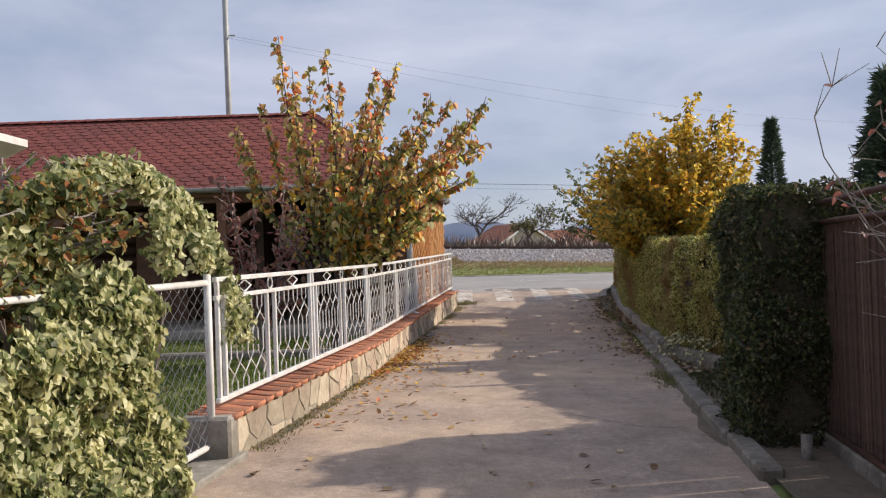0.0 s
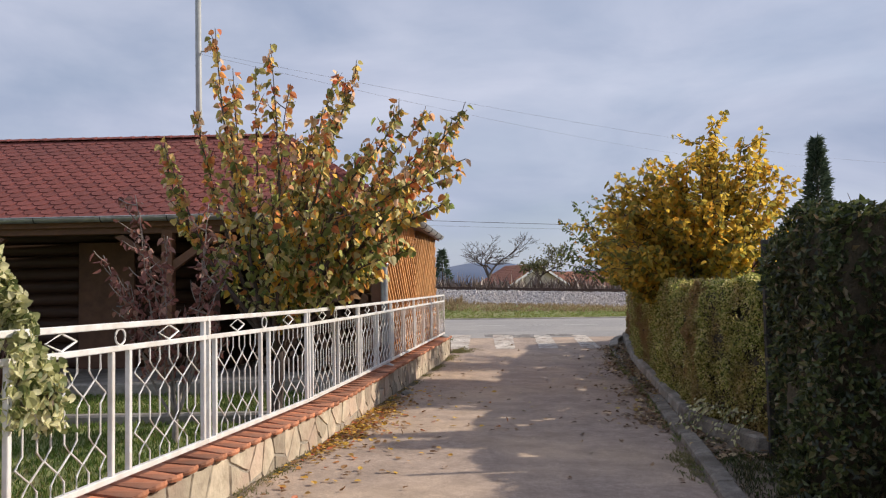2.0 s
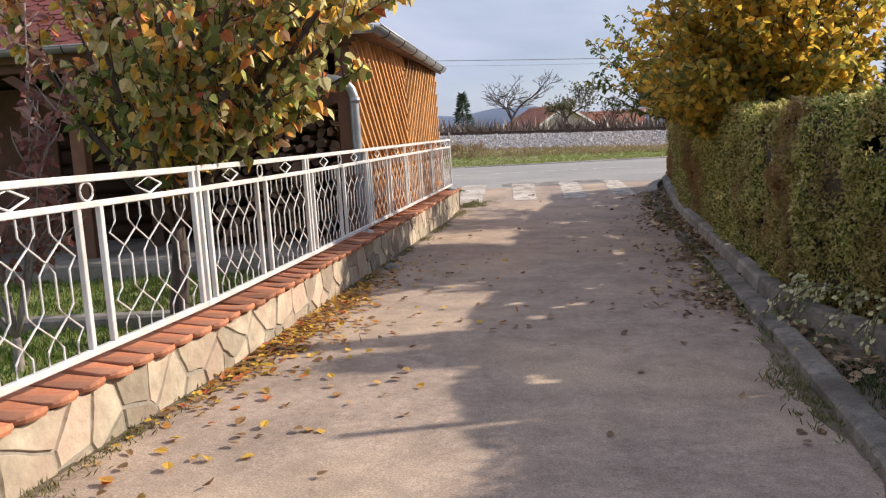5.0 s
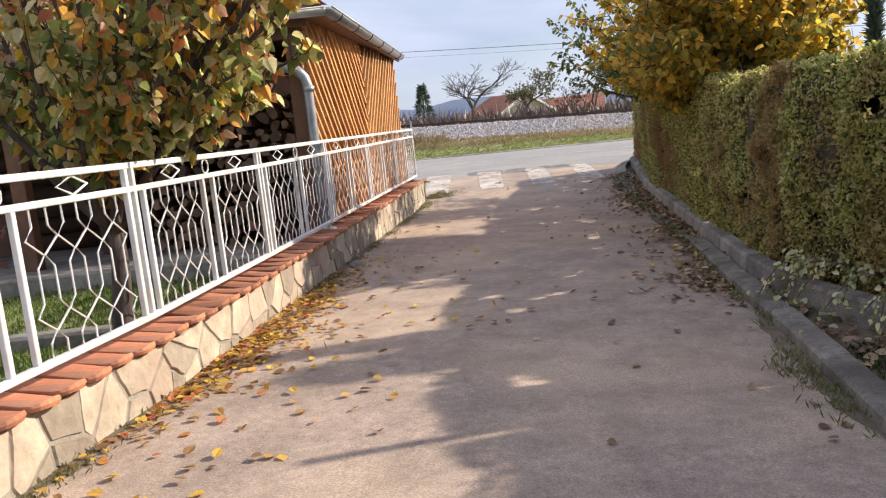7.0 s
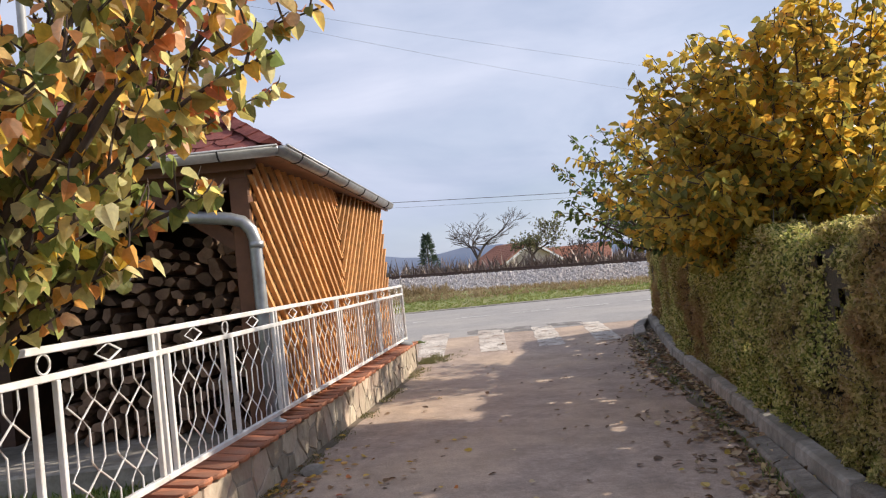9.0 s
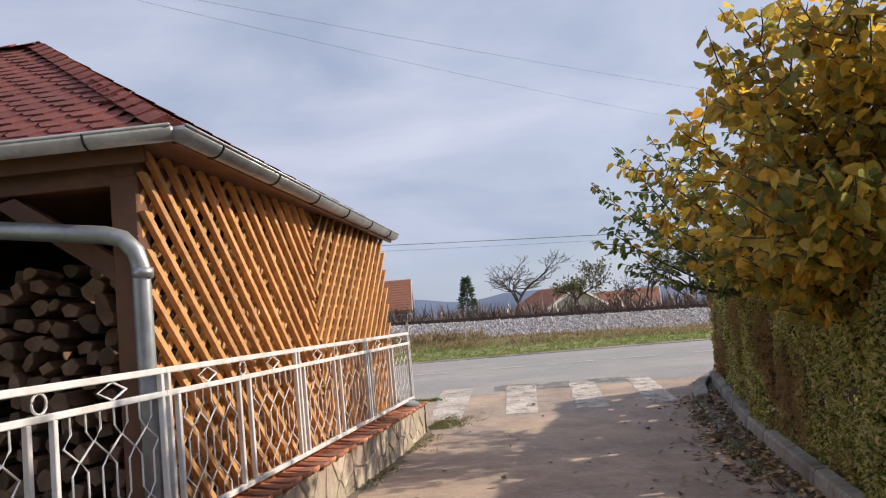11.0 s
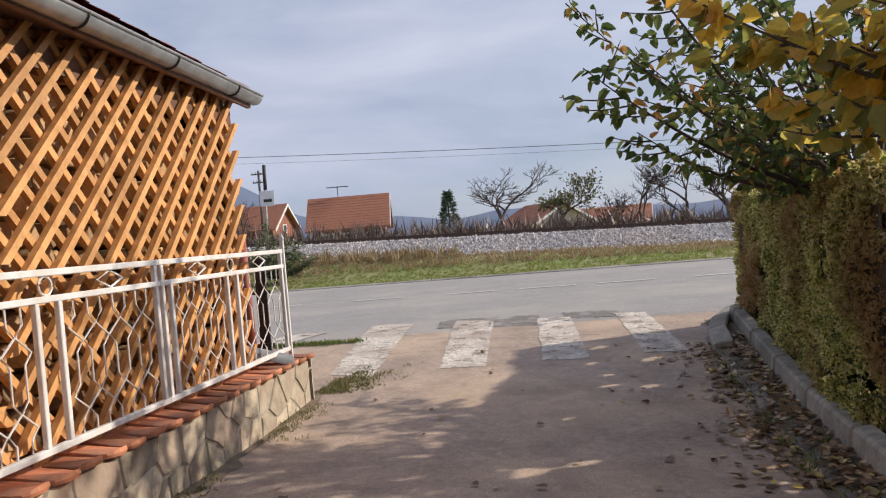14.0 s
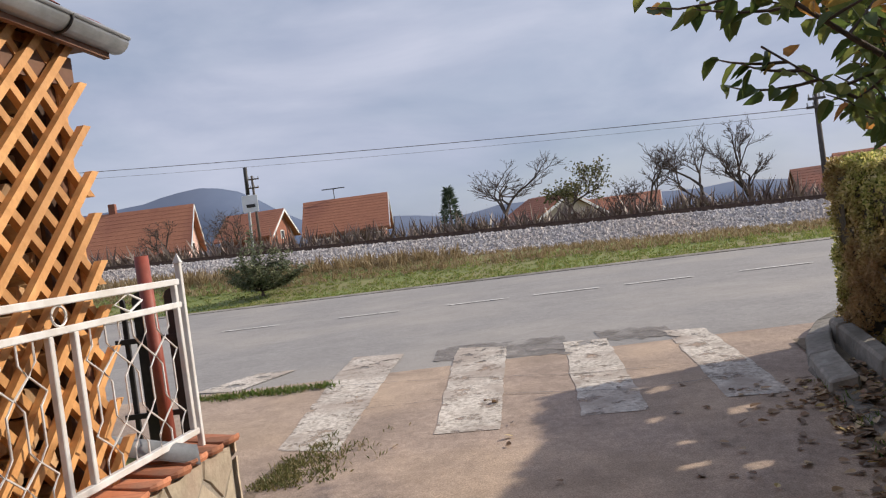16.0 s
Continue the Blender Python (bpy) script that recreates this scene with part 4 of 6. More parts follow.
part("soffit", Geo().add([(-13, EY0 + 0.02, EZ - 0.07), (EX0 + 0.02, EY0 + 0.02, EZ - 0.07), (EX1, EY1, EZ - 0.05), (-13, EY1, EZ - 0.05)], [(0, 1, 2, 3)]), BEAM, house)
for px in (-0.72, -3.6, -6.6, -9.6):
    part("porch_post", Geo().box((px, EY0 + 0.22, 1.28), (0.15, 0.15, 2.06)), BEAM, house, bevel=0.008)
    for s in (-1, 1):
        if px > -1 and s > 0:
            continue
        part("brace", Geo().prism([(px + s * 0.05, EY0 + 0.17, 1.72), (px + s * 0.05, EY0 + 0.17, 1.86), (px + s * 0.62, EY0 + 0.17, 2.25), (px + s * 0.74, EY0 + 0.17, 2.22)], (0, 0.1, 0)), BEAM, house)
# log wall at the back of the porch and a dividing wall
for k in range(11):
    part("wall_log", Geo().tube([(-12.8, 15.3, 0.38 + k * 0.2), (-3.2, 15.3, 0.38 + k * 0.2)], 0.108, 12), LOGWALL, house, smooth=True)
part("inner_wall", Geo().box((-3.2, 16.6, 1.35), (0.12, 4.6, 2.2)), LOGWALL, house)
part("back_wall", Geo().box((-5.44, 18.5, 1.37), (10.5, 0.14, 2.3)), LOGWALL, house)
part("far_left_wall", Geo().box((-12.9, 16.0, 1.35), (0.14, 5.2, 2.3)), LOGWALL, house)
door = part("door", Geo().box((-5.2, 15.17, 1.27), (0.9, 0.06, 2.0)), BEAM, house, "dark wooden porch door", bevel=0.01)
part("door_handle", Geo().tube([(-4.9, 15.12, 1.25), (-4.9, 15.06, 1.25), (-5.0, 15.06, 1.25)], 0.01, 6), ZINC, door)
win = part("window", Geo().box((-7.4, 15.17, 1.55), (1.1, 0.08, 0.9)), BEAM, house, bevel=0.01)
part("pane", Geo().box((-7.4, 15.12, 1.55), (0.92, 0.02, 0.72)), GLASSDARK, win)

# lattice screens
def lattice_x(y):
    return fence_x(y) - 0.13


LZ0, LZ1 = 0.38, 2.45


def lattice(y0, y1, down, over=0.0):
    ends = random.Random(int(y0 * 10))
    ob = thing("lattice_screen", (lattice_x(y0), y0, LZ0), "honey-brown diagonal wooden lattice screen of the woodshed", "lattice", "lattice screens of the woodshed")
    H = LZ1 - LZ0
    L = y1 - y0
    dirv = Vector((0.1025, 1, 0)).normalized()
    out = Vector((1, -0.1025, 0)).normalized()

    def at(s, z, o):
        return Vector((lattice_x(y0), y0, LZ0)) + dirv * s + Vector((0, 0, z)) + out * o

    for layer, sgn in ((0, -1 if down else 1), (1, 1 if down else -1)):
        pitch = 0.205
        k = -int(H / pitch) - 1
        while k * pitch < L + H:
            c = k * pitch + 0.06 + ends.uniform(-0.014, 0.014)
            skew = ends.uniform(-0.022, 0.022)
            # line s = c + z (rising) or s = c + H - z (falling)
            lo, hi = max(0, -c), min(H, L + ends.uniform(0.0, over) - c)
            if hi - lo > 0.1:
                if sgn > 0:
                    p, q = (c + lo, lo), (c + hi, hi)
                else:
                    p, q = (c + lo, H - lo), (c + hi, H - hi)
                w = 0.027
                o = (0.010 if layer == 0 else -0.030) + ends.uniform(-0.003, 0.003)
                th = 0.036
                dx = w * (1 if sgn > 0 else 1)
                a = [at(p[0] - dx, p[1], o), at(p[0] + dx, p[1], o), at(q[0] + dx + skew, q[1], o), at(q[0] - dx + skew, q[1], o)]
                part("front_slat" if layer == 0 else "back_slat", Geo().prism(a, out * th), LATTICE, ob)
            k += 1
    for z, hw in ((0.02, 0.03), (H - 0.05, 0.075)):
        part("batten", Geo().prism([at(0, z - hw, -0.06), at(0, z + hw, -0.06), at(L, z + hw, -0.06), at(L, z - hw, -0.06)], out * 0.03), LATTICE, ob)
    part("edge_board", Geo().prism([at(L - 0.05, 0, -0.062), at(L, 0, -0.062), at(L, H, -0.062), at(L - 0.05, H, -0.062)], out * 0.034), LATTICE, ob)
    return ob


lattice(13.42, 16.09, True)
lattice(16.12, 18.67, False, 0.05)
for yy in (16.1, 18.62):
    part("shed_post", Geo().box((lattice_x(yy) - 0.1, yy, 1.3), (0.12, 0.12, 2.1)), BEAM, house, bevel=0.006)

# downpipe with elbow
down_pipe = thing("downpipe", (fence_x(13.1) - 0.1, 13.15, 0.4), "grey zinc downpipe with a swept elbow", "downpipe")
dx, dy = fence_x(13.31) - 0.068, 13.31
part("pipe", Geo().tube([(dx, dy, 0.4), (dx - 0.005, dy, 1.2), (dx - 0.01, dy, 1.80), (dx - 0.03, dy - 0.005, 1.88), (dx - 0.09, dy - 0.01, 1.95), (dx - 0.18, dy - 0.015, 1.98), (dx - 1.3, dy - 0.04, 2.14)], 0.048, 14), ZINC, down_pipe, smooth=True)
for zz in (1.74,):
    part("collar", Geo().tube([(dx, dy, zz), (dx, dy, zz + 0.05)], 0.054, 14), ZINC, down_pipe, smooth=True)
part("shoe", Geo().tube([(dx, dy, 0.46), (dx + 0.02, dy - 0.02, 0.40), (dx + 0.10, dy - 0.05, 0.37)], 0.05, 12), ZINC, down_pipe, smooth=True)

# firewood
log_mesh, shaded_logs = [], []
for k in range(6):
    r = random.Random(k)
    n = r.choice((4, 5, 7, 9))
    pr = [(math.cos(2 * math.pi * j / n + r.uniform(-0.3, 0.3)) * r.uniform(0.75, 1.0), math.sin(2 * math.pi * j / n + r.uniform(-0.3, 0.3)) * r.uniform(0.75, 1.0)) for j in range(n)]
    g = Geo().prism([(-0.2, a * 0.075, b * 0.065) for a, b in pr], (0.4, 0, 0))
    log_mesh.append(mesh_of("split_log", g, FIREWOOD, bevel=0.006))
    shaded_logs.append(mesh_of("shaded_log", g, SHADEWOOD, bevel=0.006))
pile = thing("firewood_pile", (-1.0, 14.4, 0.27), "stacked split firewood in the open porch", "firewood")
for j in range(15):
    for i in range(13):
        r = random.Random(i * 31 + j)
        z = 0.33 + j * 0.112 + 0.03 * math.sin(i * 1.7 + j * 0.4)
        if z > 1.9 + 0.06 * math.sin(i * 2.1):
            continue
        sy, sz = r.uniform(0.7, 1.25), r.uniform(0.65, 1.15)
        shared("split_log", r.choice(shaded_logs), pile, Matrix.Translation(Vector((-0.71 - i * 0.145 + r.uniform(-0.035, 0.035) - (0.07 if j % 2 else 0), 14.15 + r.uniform(-0.10, 0.06), z)) - Vector((-1.0, 14.4, 0.27)))
               @ pose(0, 0, 0, r.uniform(-6, 6), 0, 90 + r.uniform(-8, 8)) @ pose(0, 0, 0, r.choice((0, 60, 120, 180, 240, 300)) + r.uniform(-25, 25), 0, 0) @ Matrix.Diagonal((1, sy, sz, 1)))
for s0, s1 in ((14.42, 16.0), (16.2, 18.5)):
    stack = thing("firewood_stack", (-0.8, s0, 0.27), "tall stack of split firewood behind the lattice", "firewood", "firewood stacks behind the lattice")
    for j in range(15):
        for i in range(16):
            r = random.Random(i * 57 + j * 3 + int(s0))
            yy = s0 + 0.05 + i * 0.15 + (0.075 if j % 2 else 0)
            z = 0.35 + j * 0.14
            if z > 1.75 + 0.6 * smooth(14.3, 15.8, yy) + 0.06 * math.sin(yy * 3) or yy > s1 or z > 2.36:
                continue
            sz = r.uniform(0.95, 1.3)
            shared("split_log", r.choice(log_mesh), stack, Matrix.Translation(Vector((lattice_x(yy) - 0.31 + r.uniform(-0.05, 0.05), yy, z)) - Vector((-0.8, s0, 0.27))) @ pose(0, 0, 0, r.uniform(0, 360), 0, r.uniform(-6, 6)) @ Matrix.Diagonal((1, sz, sz, 1)))

# ---- trees and hedges ----
def bend(a, b, sag, n=8, wob=0.04, seed=0):
    """A limb from a to b that first goes outward, then up (sag < 0) or droops."""
    r = random.Random(seed)
    pts = []
    L = (b - a).length
    off = [Vector((r.uniform(-1, 1), r.uniform(-1, 1), r.uniform(-0.5, 0.5))) * wob * L for _ in range(3)]
    for k in range(n + 1):
        u = k / n
        p = a.lerp(b, u) + Vector((0, 0, sag * L * 4 * u * (1 - u)))
        p += off[0] * math.sin(math.pi * u) + off[1] * math.sin(2 * math.pi * u) * 0.6
        pts.append(p)
    return pts


def broadleaf(name, base, fork, tips, label, category, leaf_material, bark, twigs=10, twig_len=(0.3, 0.6), leaf=(0.07, 0.055), per=0.045, rise=0.8, trunk_r=0.06, seed=1,
              red=None, red_above=9.0, u_low=0.25, hang=0.6, simple=False, bushy=1.0, clear=None, spire=0.5, sag=-0.08):
    """A trunk that forks into limbs, each ending in a tip; twigs along the limbs; leaves along the twigs."""
    r = random.Random(seed)
    rn = np.random.default_rng(seed)
    ob = thing(name, base, label, category)
    fork = Vector(fork)
    part("trunk", Geo().tube(bend(Vector(base) - Vector((0, 0, 0.08)), fork, 0, 5, 0.03, seed), [trunk_r * (1.25 - 0.1 * k) for k in range(6)], 9), bark, ob, smooth=True)
    twig_geo = Geo()
    P, D, N, R = [], [], [], []

    def dress(pts, start=0.25):
        total = sum((pts[k + 1] - pts[k]).length for k in range(len(pts) - 1))
        m = max(3, int(total * (1 - start) / per * bushy))
        for q in range(m):
            u = start + (1 - start) * (q + r.random()) / m
            f = u * (len(pts) - 1)
            k = min(int(f), len(pts) - 2)
            p = pts[k].lerp(pts[k + 1], f - k)
            d = (pts[k + 1] - pts[k]).normalized()
            sd = Vector((r.gauss(0, 1), r.gauss(0, 1), r.gauss(0, 0.5)))
            dd = (d * 0.35 + sd * 0.75 + Vector((0, 0, -hang)))
            P.append(tuple(p + sd * 0.012))
            D.append(tuple(dd))
            N.append((r.gauss(0, 0.6), r.gauss(0, 0.6), 1.0) if r.random() < 0.6 else (r.gauss(0, 1), r.gauss(0, 1), r.gauss(0, 1)))

    for i, tip in enumerate(tips):
        tip = Vector(tip)
        pts = bend(fork, tip, (0.12 if tip.z < 2.7 else 0.04) if clear and clear(tip.x, tip.y, 0) else sag, 9, 0.035, seed * 100 + i)
        r0 = trunk_r * 0.55
        part("limb", Geo().tube(pts, [max(0.004, r0 * (1 - k / 9.3)) for k in range(10)], 6), bark, ob, smooth=True)
        dress(pts[5:], 0.1)
        limb_out = Vector((tip.x - fork.x, tip.y - fork.y, 0))
        limb_out = limb_out.normalized() if limb_out.length > 0.05 else Vector((0, 0, 0))
        for t in range(twigs):
            u = u_low + (0.97 - u_low) * (t + r.random()) / twigs
            f = u * 9
            k = min(int(f), 8)
            p = pts[k].lerp(pts[k + 1], f - k)
            L = r.uniform(*twig_len) * (1.0 + 0.3 * spire - spire * u)
            d = (Vector((r.gauss(0, 1), r.gauss(0, 1), 0)) * 0.75 + limb_out * 0.35 + Vector((0, 0, rise * r.uniform(0.2, 1.3)))).normalized()
            q = bend(p, p + d * L, -0.06, 4, 0.05, seed * 977 + i * 50 + t)
            if clear and (clear(*p) or clear(*q[-1])):
                continue
            twig_geo.tube(q, [0.007, 0.006, 0.005, 0.004, 0.002], 4, caps=False)
            dress(q, 0.15)
    part("twig_mass", twig_geo, bark, ob)["kind"] = "stuff"
    if clear:
        keep = [k for k, p in enumerate(P) if not clear(*p)]
        P, D, N = [P[k] for k in keep], [D[k] for k in keep], [N[k] for k in keep]
    P, D, N = np.array(P), np.array(D), np.array(N)
    L = leaf[0] * rn.uniform(0.65, 1.25, len(P))
    W = leaf[1] * rn.uniform(0.75, 1.2, len(P))
    if red is not None:
        hi = (P[:, 2] + rn.normal(0, 0.4, len(P))) > red_above
        leaves("upper_leaves", P[hi], D[hi], N[hi], L[hi], W[hi], red, ob, simple=simple)["kind"] = "stuff"
        P, D, N, L, W = P[~hi], D[~hi], N[~hi], L[~hi], W[~hi]
    leaves("crown", P, D, N, L, W, leaf_material, ob, simple=simple)["kind"] = "stuff"
    return ob


broadleaf("apricot_tree", (-1.36, 10.2, 0.05), (-1.32, 10.15, 0.85),
          [(-1.98, 10.3, 4.05), (-1.86, 10.5, 3.7), (-1.4, 10.2, 3.85), (-1.25, 10.4, 3.5), (-0.55, 10.2, 3.62), (-0.68, 10.4, 3.3), (-0.12, 10.3, 3.2), (0.2, 10.0, 2.85), (0.52, 9.9, 3.08), (0.5, 9.8, 2.6), (-2.45, 10.2, 2.85),
           (-1.75, 10.0, 3.0), (-0.95, 10.1, 3.1), (-0.25, 10.8, 2.8), (-1.3, 10.9, 3.1), (0.1, 11.2, 2.4), (-0.75, 10.2, 2.4), (-0.1, 10.6, 2.2), (-0.95, 11.0, 2.5), (0.36, 9.9, 2.2), (-0.4, 10.3, 2.9), (-0.3, 9.35, 2.6),
           (-0.1, 9.4, 2.1), (0.15, 9.5, 2.4), (-0.7, 9.4, 2.9), (-1.05, 9.6, 1.65), (-1.0, 10.7, 1.7), (-1.15, 9.35, 1.95), (-1.0, 10.2, 1.95), (-1.1, 11.0, 2.0), (-0.85, 9.35, 2.1), (-1.3, 9.7, 2.4),
           (-0.55, 9.8, 1.5), (-0.32, 10.3, 1.55), (-0.75, 9.5, 1.5), (0.0, 10.4, 1.8), (-0.2, 9.7, 1.7), (0.42, 10.7, 3.05), (0.46, 10.5, 2.55), (0.15, 10.9, 3.3), (-0.85, 10.9, 3.75), (-1.7, 10.8, 3.8), (-2.3, 10.6, 3.3), (-2.05, 10.5, 3.6), (-2.6, 10.5, 2.95)],
          "apricot tree in yellow and orange autumn leaf behind the fence", "tree", APRICOT, DARKBARK, twigs=18, twig_len=(0.2, 0.44), leaf=(0.08, 0.068), per=0.034, rise=2.0, trunk_r=0.06, seed=4, sag=-0.10,
          red=TOPRED, red_above=2.25, u_low=0.3, hang=1.1, spire=0.85, clear=lambda x, y, z: x > fence_x(y) - 0.08 and z < 1.26)
broadleaf("yellow_tree", (4.0, 14.2, 0.0), (4.0, 14.2, 1.05),
          [(3.8, 13.3, 3.3), (3.35, 13.3, 3.0), (2.95, 13.5, 2.85), (2.75, 14.0, 2.5), (4.4, 13.5, 3.2), (4.9, 13.9, 3.1), (5.25, 14.3, 3.0), (3.5, 14.2, 3.3), (4.2, 14.6, 3.4), (3.0, 14.4, 2.3),
           (2.85, 13.6, 1.95), (3.3, 13.0, 2.3), (3.8, 12.8, 2.6), (4.5, 13.0, 2.4), (5.0, 13.6, 2.2), (3.2, 15.0, 2.8), (3.7, 15.4, 2.7), (3.1, 13.2, 1.75), (3.9, 12.9, 1.9), (2.8, 14.8, 1.9), (2.95, 15.2, 2.3), (3.0, 13.2, 2.9), (3.45, 13.1, 3.1), (3.4, 15.9, 2.6), (4.0, 16.2, 3.0), (3.3, 15.8, 1.9), (4.6, 15.2, 3.2), (3.3, 14.6, 3.25), (3.0, 15.0, 2.95), (4.05, 13.9, 3.5), (3.6, 15.0, 2.3), (3.9, 15.3, 2.1), (3.5, 14.1, 2.8), (3.9, 14.6, 2.9), (4.3, 15.6, 2.5), (3.7, 15.9, 2.2), (3.25, 15.3, 1.8), (4.4, 15.0, 2.7), (4.6, 15.6, 3.0), (4.3, 15.9, 3.2), (4.9, 15.0, 3.0), (4.6, 14.6, 3.4), (5.1, 15.4, 2.6), (3.9, 15.7, 3.1), (2.66, 13.4, 1.75), (2.78, 13.9, 1.6), (2.68, 14.3, 1.85), (2.85, 14.8, 1.62), (2.9, 15.3, 1.75), (2.75, 13.05, 1.9), (2.95, 15.7, 1.68), (2.55, 13.9, 2.7), (2.5, 13.4, 2.45), (2.55, 14.6, 2.6), (2.42, 15.4, 2.45), (2.5, 15.8, 2.1), (4.0, 13.6, 3.7), (3.75, 13.5, 3.45), (4.4, 13.6, 3.45), (3.15, 14.3, 3.25), (2.75, 14.0, 3.05), (4.8, 14.0, 3.4)],
          "dense bushy tree in golden yellow leaf behind the hedge", "tree", SHADEGOLD, DARKBARK, red=YELLOW, red_above=2.0, twigs=20, twig_len=(0.28, 0.6), leaf=(0.088, 0.078), per=0.028, rise=0.7, trunk_r=0.06, seed=9, u_low=0.28)
broadleaf("plum_tree", (4.35, 18.4, 0.1), (4.3, 18.35, 1.35),
          [(2.35, 18.1, 2.75), (2.55, 17.7, 3.05), (2.35, 17.5, 2.2), (2.8, 18.5, 2.5), (3.0, 18.0, 3.2), (3.3, 17.6, 2.9), (3.6, 18.6, 3.3), (4.0, 17.8, 3.4), (2.7, 17.9, 1.85), (3.1, 17.4, 2.1), (3.4, 18.8, 2.6), (4.4, 18.9, 3.3), (3.2, 17.0, 2.5), (3.5, 17.2, 1.8), (4.2, 17.2, 3.1), (4.6, 18.0, 2.7), (3.7, 19.2, 2.9), (3.6, 19.0, 2.1), (4.8, 19.2, 3.0), (3.65, 19.6, 1.95), (3.9, 20.1, 1.85), (3.5, 18.6, 1.8), (3.85, 19.4, 1.62), (4.1, 20.3, 2.3), (3.7, 18.2, 1.65)],
          "slender tree with dark green oval leaves leaning over the hedge", "tree", GREENLEAF, DARKBARK, twigs=13, twig_len=(0.25, 0.6), leaf=(0.085, 0.05), per=0.036, rise=0.5, trunk_r=0.05, seed=12, u_low=0.35)
broadleaf("russet_shrub", (-2.1, 9.5, 0.08), (-2.1, 9.5, 0.3),
          [(-2.7, 9.4, 1.75), (-2.5, 9.6, 2.3), (-2.1, 9.3, 1.9), (-1.8, 9.5, 2.2), (-1.55, 9.4, 1.8), (-2.3, 9.2, 2.1), (-1.9, 9.7, 1.7), (-2.45, 9.3, 1.5)],
          "half-bare shrub with russet withered leaves behind the fence", "shrub", RUSSET, GREYBARK, twigs=16, twig_len=(0.2, 0.4), leaf=(0.07, 0.045), per=0.04, rise=1.2, trunk_r=0.03, seed=21, u_low=0.3, hang=0.9)


bag = thing("hanging_bag", (-1.57, 13.12, 1.55), "white and yellow plastic bag hanging from the eave", "bag")
part("cord", Geo().tube([(-1.57, 13.14, 1.7), (-1.57, 13.17, 2.42)], 0.003, 4), BLACK, bag)
for nm, c, sz, mt in (("bag_body", (-1.57, 13.12, 1.64), (0.075, 0.06, 0.085), "w"), ("bag_bottom", (-1.56, 13.11, 1.54), (0.06, 0.05, 0.05), "y")):
    bm = bmesh.new()
    bmesh.ops.create_icosphere(bm, subdivisions=3, radius=1)
    for v in bm.verts:
        v.co *= 1 + 0.35 * noise.noise(v.co * 1.9)
        v.co = Vector((v.co.x * sz[0], v.co.y * sz[1], v.co.z * sz[2])) + Vector(c) - Vector((-1.57, 13.12, 1.55))
    me = bpy.data.meshes.new(nm)
    bm.to_mesh(me)
    bm.free()
    me.materials.append(SIGNWHITE if mt == "w" else surface("yellow_plastic", (0.55, 0.50, 0.12), (0.65, 0.60, 0.2), 9, 0.45, 0.2))
    part(nm, me, SIGNWHITE, bag)


